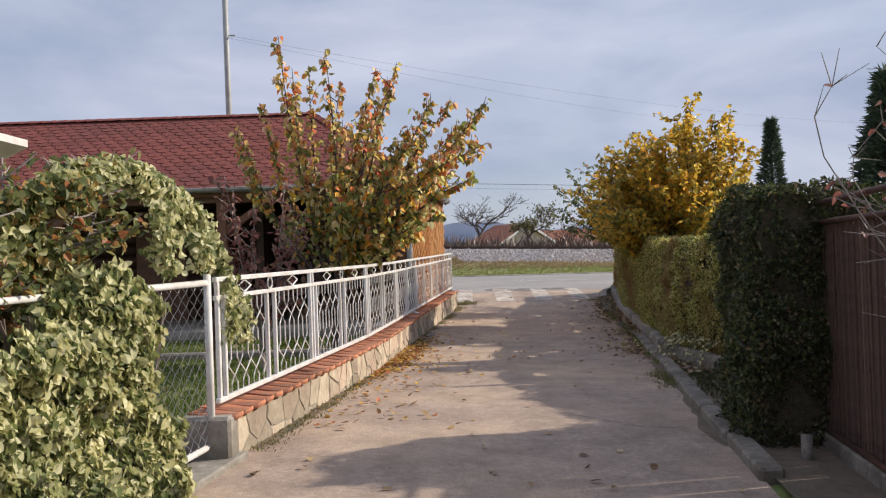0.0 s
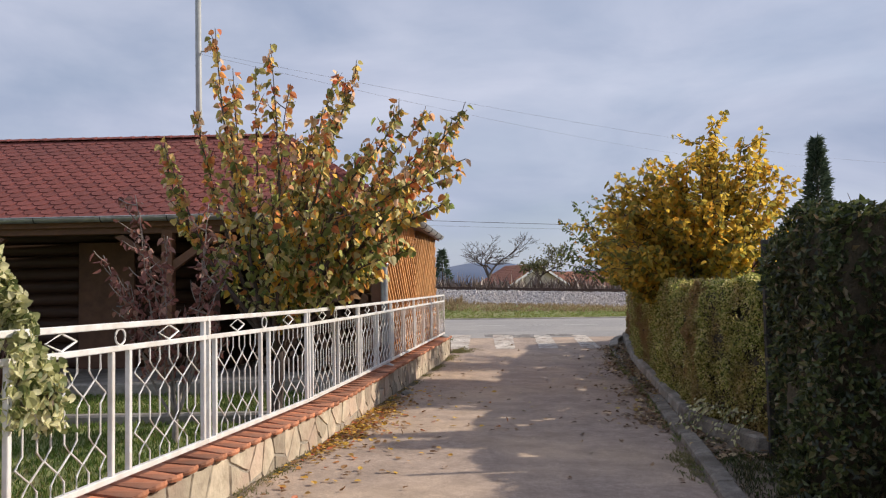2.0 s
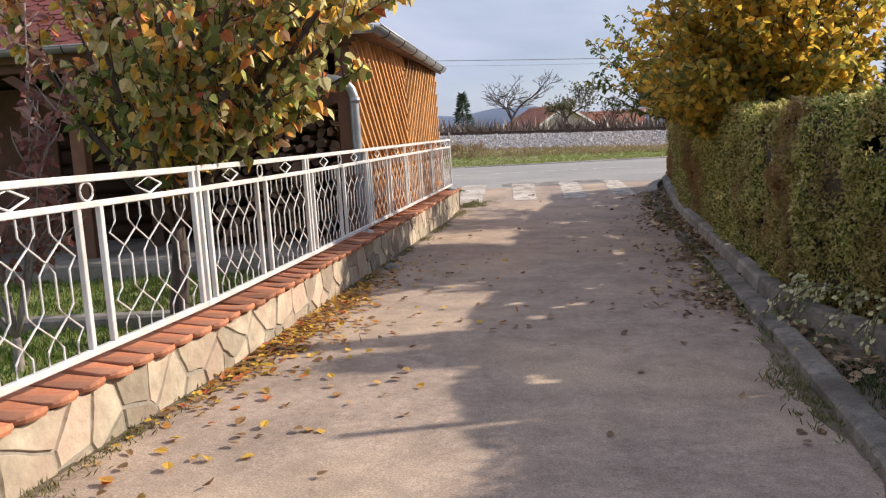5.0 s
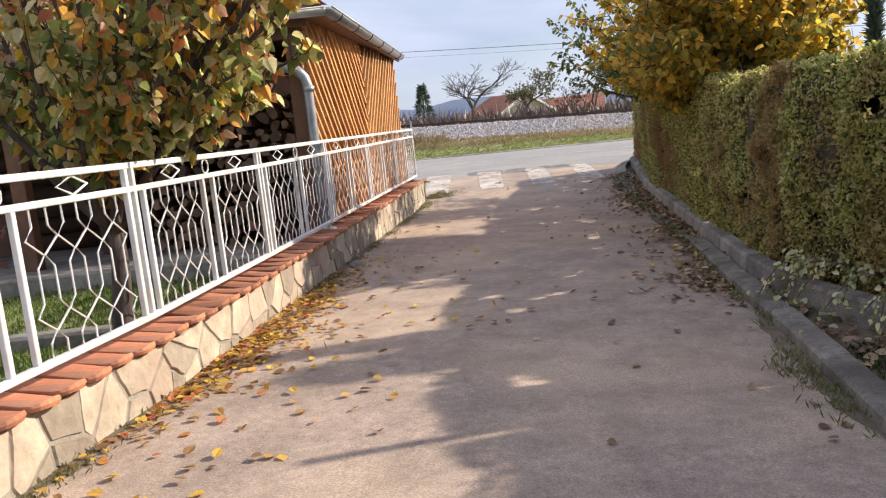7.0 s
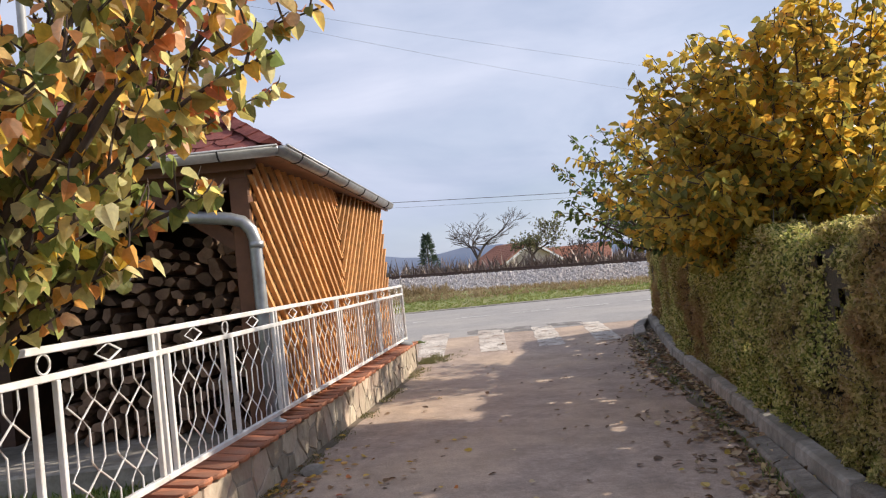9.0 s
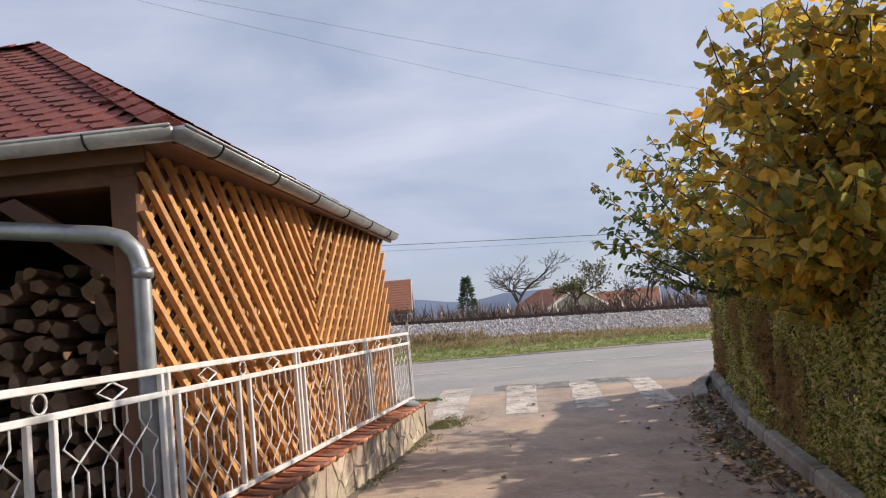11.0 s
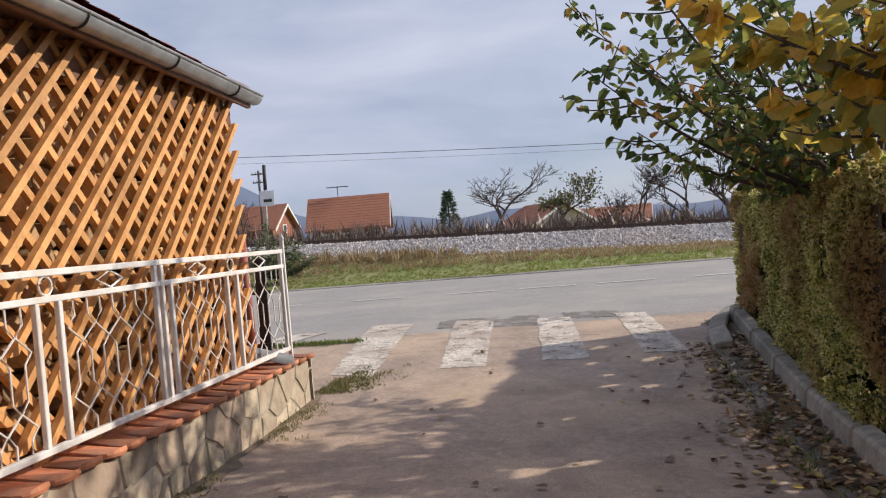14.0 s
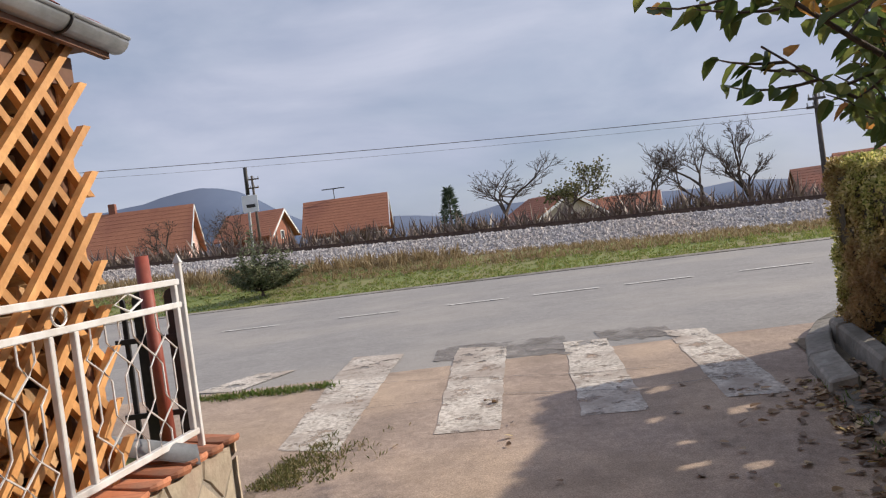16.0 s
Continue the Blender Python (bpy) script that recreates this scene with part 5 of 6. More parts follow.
def hedge(name, face, y0, y1, top, depth, label, leaf_material, leaf, dens, seed, bottom=0.12, rough=0.085, thin=0.0, flare=0.0, hollow=0.0):
    """A clipped hedge: a twiggy core, darkened for the shade inside, with small leaves over its face, top and ends."""
    rn = np.random.default_rng(seed)
    ob = thing(name, (face((y0 + y1) / 2), (y0 + y1) / 2, 0), label, "hedge")
    g = Geo()

    def gap(p):
        """Thin spots that sunlight slips through."""
        if not thin:
            return False
        k = (p[0] - footing_x(p[1]) - 0.4) / SUN_DIR.x
        yy, zz = p[1] - k * SUN_DIR.y, p[2] - k * SUN_DIR.z
        return noise.noise((yy * 2.6, zz * 5.5, 4.0)) + 0.5 * noise.noise((yy * 7.5, zz * 12.0, 9.0)) > thin

    ys = spread((y0 + 0.05, y1 - 0.05, max(4, int((y1 - y0) * 11))))
    pts, fcs = [], []
    ring = 0
    for y in ys:
        x, t = face(y), top(y)
        b = lane_z(x, y) + bottom
        w = 0.03 * noise.noise((y * 1.7, seed, 0))
        row = [(x + 0.10 - 0.05 * smooth(0, 0.35, u) - 0.6 * flare * (1 - u) ** 1.3 + w, y, b - 0.1 + (t - 0.02 - b) * u) for u in [q / 13 for q in range(14)]]
        row += [(x + 0.14, y, t - 0.06), (x + depth * 0.5, y, t - 0.06), (x + depth - 0.08, y, t - 0.06)]
        row += [(x + depth - 0.06, y, t - 0.12 - (t - 0.02 - b) * u) for u in [q / 13 for q in range(14)]]
        ring = len(row)
        pts += row
    for k in range(len(ys) - 1):
        for j in range(ring):
            q = (k * ring + j, k * ring + (j + 1) % ring, (k + 1) * ring + (j + 1) % ring, (k + 1) * ring + j)
            if not gap([sum(pts[i][c] for i in q) / 4 for c in range(3)]):
                fcs.append(q)
    m = ring * (len(ys) - 1)
    fcs += [tuple(range(ring)), tuple(m + j for j in range(ring - 1, -1, -1))]
    g.add(pts, fcs)
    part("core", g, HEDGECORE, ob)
    L = y1 - y0
    P, N = [], []

    def add(n, f):
        for _ in range(n):
            p, nn = f()
            P.append(p)
            N.append(nn)

    def bulge(y, z):
        return rough * (noise.noise((y * 2.1, z * 2.3, seed)) + 0.6 * noise.noise((y * 6.3, z * 6.1, seed + 3)))

    def on_face():
        y, u = rn.uniform(y0, y1), rn.uniform(0, 1) ** 0.9
        x, t = face(y), top(y)
        b = lane_z(x, y) + bottom
        z = b + (t - b) * u + 0.05 * noise.noise((y * 3, 1, seed)) * u
        rnd = 0.10 * max(0.0, u - 0.88) / 0.12
        return (x - bulge(y, z) - flare * (1 - u) ** 1.3 * (0.7 + 0.8 * noise.noise((y * 1.9, 7, seed))) + rnd + abs(rn.normal(0, 0.035)), y, z), (-1, 0, 0.45)

    def on_top():
        y, u = rn.uniform(y0, y1), rn.uniform(0, 1)
        x = face(y) + 0.03 + (depth - 0.05) * u
        return (x, y, top(y) + bulge(y, x) + 0.03 * noise.noise((y * 9, x * 9, 1)) - abs(rn.normal(0, 0.03))), (0, 0, 1)

    def on_end(which):
        def f():
            y = y0 if which < 0 else y1
            u, w = rn.uniform(0, 1), rn.uniform(0, 1)
            x, t = face(y) - flare * (1 - u) ** 1.3 * (1 - w) + depth * w, top(y)
            b = lane_z(x, y) + bottom
            z = b + (t - b) * u
            return (x, y - which * (bulge(x, z) + abs(rn.normal(0, 0.03))), z), (0, which, 0.3)
        return f

    H = top((y0 + y1) / 2) - bottom
    add(int(L * H * dens), on_face)
    add(int(L * depth * dens), on_top)
    add(int(depth * H * dens), on_end(-1))
    add(int(depth * H * dens), on_end(1))
    def bare(p):
        """Thinly leaved hollows between the plants, taller than wide."""
        if not hollow:
            return False
        q = noise.noise((p[1] * 3.3, p[2] * 1.5, seed + 0.5)) + 0.6 * noise.noise((p[1] * 9.0, p[2] * 6.0, seed + 7.5))
        return rn.uniform() < hollow * smooth(0.0, 0.5, q) * 1.7

    keep = [k for k, p in enumerate(P) if not gap(p) and not bare(p)]
    P, N = np.array([P[k] for k in keep]), np.array([N[k] for k in keep], float)
    n = len(P)
    N = unit(N + rn.normal(0, 0.55, (n, 3)))
    D = unit(np.cross(N, rn.normal(0, 1, (n, 3)))) * 0.8 + N * rn.uniform(0, 0.9, (n, 1)) + np.array([0, 0, 0.25])
    leaves("foliage", P, D, N, leaf[0] * rn.uniform(0.6, 1.3, n), leaf[1] * rn.uniform(0.7, 1.2, n), leaf_material, ob, simple=True)["kind"] = "stuff"
    # sprigs that stand out of the clipped face
    g = Geo()
    for k in range(int(L * 9)):
        p, nn = on_face() if k % 3 else on_top()
        d = Vector(nn) * 0.05 + Vector((rn.normal(0, 0.03), rn.normal(0, 0.03), abs(rn.normal(0, 0.05)) + 0.02))
        g.tube([Vector(p) - d * 0.5, Vector(p) + d], [0.003, 0.0015], 3, caps=False)
    part("sprigs", g, GREYBARK, ob)["kind"] = "stuff"
    return ob


hedge("low_hedge", lambda y: footing_x(y) + 0.10 + 0.05 * math.sin(y * 1.3), 9.3, 21.55, lambda y: 1.40 + 0.010 * (y - 9.3) + 0.03 * math.sin(y * 0.9), 0.6,
      "clipped privet hedge, green with brown patches", HEDGELEAF, (0.032, 0.022), 8600, 31, rough=0.10, thin=0.46, hollow=0.24)
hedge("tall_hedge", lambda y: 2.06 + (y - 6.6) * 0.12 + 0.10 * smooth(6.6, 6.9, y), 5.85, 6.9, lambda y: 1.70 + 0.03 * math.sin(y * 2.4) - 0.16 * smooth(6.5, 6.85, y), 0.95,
      "tall dark green hedge, its own shade put into the leaf colour", SHADELEAF, (0.04, 0.026), 3800, 33, bottom=0.0, rough=0.13, flare=0.05, hollow=0.3)

# near stretch of the low hedge, its shade painted by the darker leaf
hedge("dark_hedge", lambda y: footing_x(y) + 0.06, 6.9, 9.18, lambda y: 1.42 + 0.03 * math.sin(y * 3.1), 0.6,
      "low green hedge beside a black post, colour darkened for shade", SHADELEAF, (0.04, 0.026), 3600, 35, bottom=0.0, rough=0.10, hollow=0.3)

gate_post = thing("hedge_post", (2.99, 9.24, 0), "black painted square post between two hedges", "post")
part("shaft", Geo().box((2.99, 9.24, 0.86), (0.052, 0.052, 1.80)), BLACK, gate_post, bevel=0.004)

# brown iron fence with slats at the lane's near end
brown_fence = thing("brown_fence", (2.4, 4.5, 0), "dark brown iron fence backed with slats", "fence")
bx = lambda y: 2.33 + (y - 4.84) * 0.14
for yy in (2.2, 4.1, 5.95):
    part("post", Geo().box((bx(yy), yy, 0.82), (0.06, 0.06, 1.75)), RUSTIRON, brown_fence, bevel=0.004)
for z0, z1 in ((1.47, 1.52), (1.60, 1.68), (0.1, 0.1)):
    part("rail", Geo().tube([(bx(2.2), 2.2, z1), (bx(4.1), 4.1, (z0 + z1) / 2), (bx(5.95), 5.95, z0)], 0.02, 8), RUSTIRON, brown_fence, "grey-brown tube rail", smooth=True)
slat_me = mesh_of("slat", Geo().box((0, 0, 0.72), (0.012, 0.042, 1.42)), REED, bevel=0.003)
yy = 2.25
while yy < 5.9:
    r = random.Random(int(yy * 100))
    shared("slat", slat_me, brown_fence, Matrix.Translation(Vector((bx(yy) + 0.03 + r.uniform(-0.006, 0.006), yy, 0.05 + r.uniform(-0.02, 0.02))) - Vector((2.4, 4.5, 0))) @ pose(0, 0, 0, r.uniform(-1, 1), 0, -8 + r.uniform(-6, 6)))
    # extra row behind, added to keep sun stripes off the lane
    if r.random() < 0.9:
        shared("slat", slat_me, brown_fence, Matrix.Translation(Vector((bx(yy) + 0.055 + r.uniform(-0.006, 0.006), yy + 0.023, 0.03 + r.uniform(-0.02, 0.02))) - Vector((2.4, 4.5, 0))) @ pose(0, 0, 0, r.uniform(-1, 1), 0, -8 + r.uniform(-6, 6)))
    yy += 0.05
tagged(part("fence_base", Geo().box((2.33, 4.3, 0.0), (0.2, 3.6, 0.16), pose(0, 0, 0, 0, 0, -8).to_3x3()), OLDKERB, bevel=0.015), "weathered concrete base under the brown fence", "plinth", kind="structure")
stub = thing("pipe_stub", (2.2, 5.5, 0), "short grey pipe stub beside the kerb", "pipe")
part("tube", Geo().tube([(2.2, 5.55, -0.1), (2.2, 5.55, 0.14)], 0.035, 10), OLDKERB, stub, smooth=True)

# bare rose canes over the brown fence
canes = thing("rose_bush", (2.75, 4.6, 0), "nearly bare rose bush with a few dark leaves", "shrub")
r = random.Random(5)
cg = Geo()
P, D, N = [], [], []
for k in range(22):
    a = Vector((2.75 + r.uniform(-0.15, 0.2), 4.7 + r.uniform(-0.3, 0.5), 0.1))
    b = Vector((2.05 + r.uniform(-0.15, 0.9), 4.3 + r.uniform(-0.4, 0.9), r.uniform(1.3, 2.6)))
    pts = bend(a, b, 0.14, 8, 0.13, k)
    cg.tube(pts, [0.009 * (1 - i / 10) for i in range(9)], 4, caps=False)
    for j in range(9):
        p = pts[r.randint(3, 8)]
        q = p + Vector((r.gauss(-0.05, 0.12), r.gauss(0, 0.12), r.gauss(0.05, 0.1)))
        cg.tube([p, q], [0.004, 0.002], 3, caps=False)
        if r.random() < 0.55:
            P.append(tuple(q)); D.append((r.gauss(0, 1), r.gauss(0, 1), -0.6)); N.append((r.gauss(0, 1), r.gauss(0, 1), 1))
part("cane_mass", cg, GREYBARK, canes)["kind"] = "stuff"
leaves("leaves", P, D, N, 0.05, 0.035, RUSSET, canes)["kind"] = "stuff"


def conifer(name, base, height, radius, label, n, seed, column=False, size=0.16):
    """Tiers of drooping sprays round a straight trunk."""
    rn = np.random.default_rng(seed)
    ob = thing(name, base, label, "conifer")
    b = np.array(base, float)
    part("trunk", Geo().tube([Vector(base), Vector(base) + Vector((0, 0, height * 0.97))], [radius * 0.12, 0.01], 7), DARKBARK, ob, smooth=True)
    u = rn.uniform(0.03, 1, n) ** 0.8
    w = rn.uniform(0, 2 * np.pi, n)
    lump = 1 + 0.28 * np.sin(w * 3 + u * 17) + 0.18 * np.sin(w * 5 - u * 41)
    prof = (np.sin(np.clip(u * 1.15 + 0.12, 0, 1) * np.pi) ** 0.55 if column else (1 - u) ** 1.0 + 0.02)
    rr = radius * prof * lump * rn.uniform(0.45, 1, n) ** 0.5
    P = b + np.stack([np.cos(w) * rr, np.sin(w) * rr, u * height], 1)
    D = np.stack([np.cos(w), np.sin(w), (np.full(n, 1.3) if column else -0.15 + 0.9 * u)], 1) + rn.normal(0, 0.35, (n, 3))
    N = np.stack([np.cos(w) * 0.3, np.sin(w) * 0.3, np.ones(n)], 1) + rn.normal(0, 0.5, (n, 3))
    leaves("needles", P, D, N, size * rn.uniform(0.5, 1.7, n), size * 0.26, CONIFER, ob, simple=True)["kind"] = "stuff"
    return ob


conifer("cypress", (4.36, 11.3, 0.0), 2.95, 0.40, "slim dark green cypress behind the hedge", 7500, 41, size=0.07)
conifer("spruce_tree", (5.95, 11.3, 0.0), 3.5, 0.75, "dark spruce in the neighbouring garden", 7000, 42, size=0.16)
conifer("yew_bush", (3.95, 11.7, 0.0), 1.85, 0.42, "round green yew bush behind the hedge", 4000, 44, column=True, size=0.07)

# ---- ivy over the gate ----
ivy = thing("ivy", (-1.7, 4.2, 0.1), "mass of cream variegated ivy over gate arch and fence", "ivy")
rn = np.random.default_rng(77)
P, N = [], []
for k in range(72000):
    y = rn.uniform(2.4, 5.2)
    z = rn.uniform(0.0, 1.8)
    if z > 1.03 + 0.20 * noise.noise((y * 2.3, 3.0, 1.0)) + 0.10 * noise.noise((y * 7.0, 5.0, 2.0)) + 0.34 * smooth(3.7, 4.1, y) * (1 - smooth(4.35, 4.6, y)):
        continue
    lim = 4.74 - 0.22 * smooth(0.1, 1.1, z) - 0.06 * math.sin(z * 11) - 0.05 * math.sin(z * 23)
    if y > lim:
        continue
    b = 0.12 + 0.14 * noise.noise((y * 2.4, z * 2.4, 4)) + 0.15 * noise.noise((y * 6.5, z * 6.5, 9)) + 0.05 * noise.noise((y * 14, z * 14, 2)) + 0.10 * (1 - z)
    P.append((fence_x(y) + 0.05 + b - abs(rn.normal(0, 0.05)), y, z))
    N.append((1, 0.25 + (0.9 if y > lim - 0.12 else 0), 0.5))
arch_pts = [Vector((fence_x(5.85) + 0.04, 5.9, 0.95)), Vector((-1.55, 5.92, 1.3)), Vector((-1.63, 5.68, 1.58)), Vector((-1.71, 5.28, 1.78)), Vector((-1.78, 4.85, 1.87)), Vector((-1.85, 4.45, 1.78)), Vector((-1.92, 4.1, 1.62)), Vector((-1.97, 3.9, 1.4)), Vector((-2.0, 3.75, 1.15))]
arch_r = [0.06, 0.10, 0.11, 0.10, 0.09, 0.10, 0.10, 0.11, 0.10]
for k in range(6800):
    f = rn.uniform(0, len(arch_pts) - 1.001)
    i = int(f)
    c = arch_pts[i].lerp(arch_pts[i + 1], f - i)
    rad = (arch_r[i] + (arch_r[i + 1] - arch_r[i]) * (f - i)) * (1 + 0.5 * noise.noise((c.y * 4, c.z * 4, 2)))
    d = Vector(rn.normal(0, 1, 3)).normalized()
    P.append(tuple(c + d * rad * rn.uniform(0.65, 1.05)))
    N.append(tuple(d + Vector((0.2, 0, 0.3))))
for cy, cz, length in ((5.0, 1.70, 0.42), (4.9, 1.68, 0.30), (5.78, 1.25, 0.42), (5.98, 1.12, 0.34), (5.4, 1.55, 0.25)):
    for k in range(220):
        u = rn.uniform(0, 1)
        P.append((fence_x(cy) + 0.03 + rn.normal(0, 0.035), cy + rn.normal(0, 0.04), cz - length * u))
        N.append((1, rn.normal(0, 0.6), 0.2))
P, N = np.array(P), np.array(N, float)
n = len(P)
N = unit(N + rn.normal(0, 0.65, (n, 3)))
D = unit(np.cross(N, rn.normal(0, 1, (n, 3)))) * 0.9 + np.array([0, 0, -0.3])
leaves("ivy_leaves", P, D, N, 0.042 * rn.uniform(0.5, 1.4, n), 0.042 * rn.uniform(0.6, 1.2, n), IVY, ivy, fold=0.12)["kind"] = "stuff"
g = Geo()
for off in (0.0, 0.05, -0.05):
    g.tube([p + Vector((off * 0.6, off, -abs(off))) for p in arch_pts], [0.016] * len(arch_pts), 6)
for k in range(40):
    y = 1.5 + 3.4 * k / 40
    g.tube(bend(Vector((fence_x(y) - 0.01, y, 0.05)), Vector((fence_x(y), y + 0.25 * math.sin(k * 2.3), 1.15)), 0.0, 6, 0.05, k), [0.012] * 6 + [0.006], 4)
part("stem_mass", g, BARK, ivy)["kind"] = "stuff"
# thin dark sheet added as the shade behind the ivy leaves
part("shade_backing", Geo().box((fence_x(2.8) - 0.03, 2.75, 0.48), (0.05, 3.3, 0.92), pose(0, 0, 0, 0, 0, turn).to_3x3()), HEDGECORE, ivy)
trail = thing("ivy_trail", (2.7, 9.9, 0.2), "pale variegated ivy trailing over the concrete blocks", "ivy")
rn = np.random.default_rng(81)
tg = Geo()
P, N = [], []
for k in range(9):
    y0 = 9.45 + 0.13 * k
    a = Vector((footing_x(y0) + 0.14, y0, 0.24))
    b = Vector((footing_x(y0) - rn.uniform(0.05, 0.22), y0 + rn.normal(0, 0.12), rn.uniform(-0.02, 0.1)))
    pts = bend(a, b, 0.22, 6, 0.05, 300 + k)
    tg.tube(pts, [0.004] * 7, 4, caps=False)
    for p in pts:
        for _ in range(5):
            P.append(tuple(p + Vector(rn.normal(0, 0.02, 3))))
            N.append((-0.8 + rn.normal(0, 0.4), rn.normal(0, 0.5), 0.6))
part("stems", tg, BARK, trail)
N = unit(np.array(N))
leaves("trail_leaves", P, unit(np.cross(N, rn.normal(0, 1, N.shape))) + np.array([0, 0, -0.3]), N, 0.034 * rn.uniform(0.6, 1.3, len(P)), 0.03, IVY, trail, fold=0.12)["kind"] = "stuff"
arch = thing("gate_arch", (-1.65, 4.9, 0.1), "thin iron arch over the gate under the ivy", "arch")
part("hoop", Geo().tube([(fence_x(5.52) - 0.02, 5.52, 0.1)] + [p - Vector((0.02, 0, 0.03)) for p in arch_pts[1:6]] + [(fence_x(4.42) - 0.02, 4.2, 0.1)], 0.012, 6), RUSTIRON, arch)
climber = broadleaf("climbing_rose", (-2.0, 4.15, 0.08), (-1.98, 4.1, 0.8), [(-1.8, 4.5, 1.9), (-2.0, 4.1, 1.85), (-1.9, 3.7, 1.65), (-2.3, 4.4, 1.75), (-1.95, 3.9, 1.4), (-1.8, 4.8, 1.93), (-2.2, 3.6, 1.75), (-1.95, 4.35, 1.35), (-2.3, 3.8, 1.4), (-1.9, 4.2, 1.6), (-1.95, 3.5, 1.45), (-2.6, 4.6, 1.9), (-2.5, 4.2, 1.5)],
          "rambling rose with sparse green and rusty leaves", "shrub", ROSE, GREYBARK, twigs=30, twig_len=(0.15, 0.4), leaf=(0.05, 0.038), per=0.024, rise=0.5, trunk_r=0.02, seed=33, u_low=0.2)
rn = np.random.default_rng(78)
P, N = [], []
while len(P) < 3600:
    y, z = rn.uniform(3.2, 4.75), rn.uniform(1.1, 1.9)
    if z > 1.88 - 0.35 * smooth(4.3, 3.3, y) - 0.1 or noise.noise((y * 3.4, z * 3.4, 8)) < 0.0:
        continue
    x = fence_x(y) - 0.15 + 0.16 * noise.noise((y * 2.5, z * 2.5, 1)) + rn.normal(0, 0.05)
    P.append((x, y, z))
    N.append((1, rn.normal(0, 0.5), 0.5))
P, N = np.array(P), unit(np.array(N) + rn.normal(0, 0.5, (len(P), 3)))
leaves("rambling_leaves", P, unit(np.cross(N, rn.normal(0, 1, (len(P), 3)))) + np.array([0, 0, -0.5]), N, 0.048 * rn.uniform(0.6, 1.3, len(P)), 0.036, ROSE, climber, fold=0.15)["kind"] = "stuff"
cornice = thing("white_cornice", (-3.2, 6.0, 2.1), "white moulded corner of a neighbouring porch roof", "cornice")
part("moulding", Geo().prism([(-2.86, 6.0, 2.17), (-2.86, 6.0, 2.22), (-2.9, 6.0, 2.22), (-3.0, 6.0, 2.16), (-5.2, 6.0, 2.16), (-5.2, 6.0, 2.08), (-3.0, 6.0, 2.1)], (0, -0.35, 0)), WHITE, cornice)
part("post", Geo().box((-3.7, 5.85, 1.08), (0.12, 0.12, 2.02)), WHITE, cornice, bevel=0.006)

# ---- things by the woodshed's far end ----
red_post = thing("red_post", (-0.57, 20.2, 0.2), "leaning red oxide steel pipe post", "post")
part("tube", Geo().tube([(-0.555, 20.21, 0.1), (-0.58, 20.2, 1.5)], 0.045, 12), REDPIPE, red_post, smooth=True)
iron_gate = thing("dark_gate", (-0.55, 20.25, 0.2), "small dark iron gate with arched boards beside the road", "gate")
for a, w in ((-0.80, 0.03), (-0.675, 0.11), (-0.46, 0.10)):
    pts = [(a - w / 2, 20.3, 0.2), (a + w / 2, 20.3, 0.2), (a + w / 2, 20.3, 1.22)] + [(a + math.cos(q) * w / 2, 20.3, 1.22 + math.sin(q) * w / 2) for q in (0.8, 1.57, 2.3)] + [(a - w / 2, 20.3, 1.22)]
    part("board", Geo().prism(pts, (0, 0.025, 0)), BLACK, iron_gate)
for z in (0.45, 0.95):
    part("crossbar", Geo().box((-0.62, 20.29, z), (0.5, 0.02, 0.035)), BLACK, iron_gate)
tin = thing("tin_trough", (0.02, 18.85, 0.42), "bent grey sheet metal trough lying on the wall", "scrap metal")
prof = [(math.cos(w) * 0.062, math.sin(w) * 0.075) for w in [math.pi * (k / 8) for k in range(9)]]
g = Geo()
p0, p1 = Vector((-0.24, 18.74, 0.575)), Vector((0.14, 18.93, 0.435))
d = (p1 - p0).normalized()
sd = d.cross(Vector((0, 0, 1))).normalized()
v = [p + sd * a * s + Vector((0, 0, b)) for p, s in ((p0, 1), (p0.lerp(p1, 0.55), 1.1), (p1, 1.35)) for a, b in prof]
v += [q - Vector((0, 0, 0.008)) for q in v]
m = 9
fc = [(k * m + i, k * m + i + 1, (k + 1) * m + i + 1, (k + 1) * m + i) for k in (0, 1) for i in range(8)]
fc += [tuple(27 + i for i in reversed(f)) for f in fc]
g.add(v, fc)
part("sheet", g, OLDZINC, tin, smooth=True)

# masts and wires
mast = thing("antenna_mast", (-4.7, 18.0, 0.3), "tall grey steel mast behind the red roof", "mast")
part("pole", Geo().tube([(-4.62, 18.0, 0.3), (-4.66, 18.0, 9.5)], [0.07, 0.055], 10), POLEGREY, mast, smooth=True)
part("arm", Geo().tube([(-4.66, 18.0, 6.2), (-4.45, 18.0, 6.2)], 0.015, 6), POLEGREY, mast)


def wire(p, q, sag, rad=0.012):
    p, q = Vector(p), Vector(q)
    pts = [p.lerp(q, k / 24) - Vector((0, 0, sag * 4 * (k / 24) * (1 - k / 24))) for k in range(25)]
    ob = part("overhead_wire", Geo().tube(pts, rad, 4), POLEWOOD)
    return tagged(ob, "thin dark overhead cable across the sky", "cable", "overhead cables")


wire((-33, 52, 8.0), (15.6, 50, 4.85), 0.3, 0.014)
wire((-33, 52.3, 7.75), (15.9, 50, 4.6), 0.35, 0.006)
wire((15.6, 50, 4.85), (60, 47, 3.2), 0.3, 0.014)
wire((-4.6, 18, 6.2), (30, 50, 8.2), 0.6, 0.0022)
wire((-4.6, 18, 6.15), (22, 52, 8.6), 0.5, 0.0022)


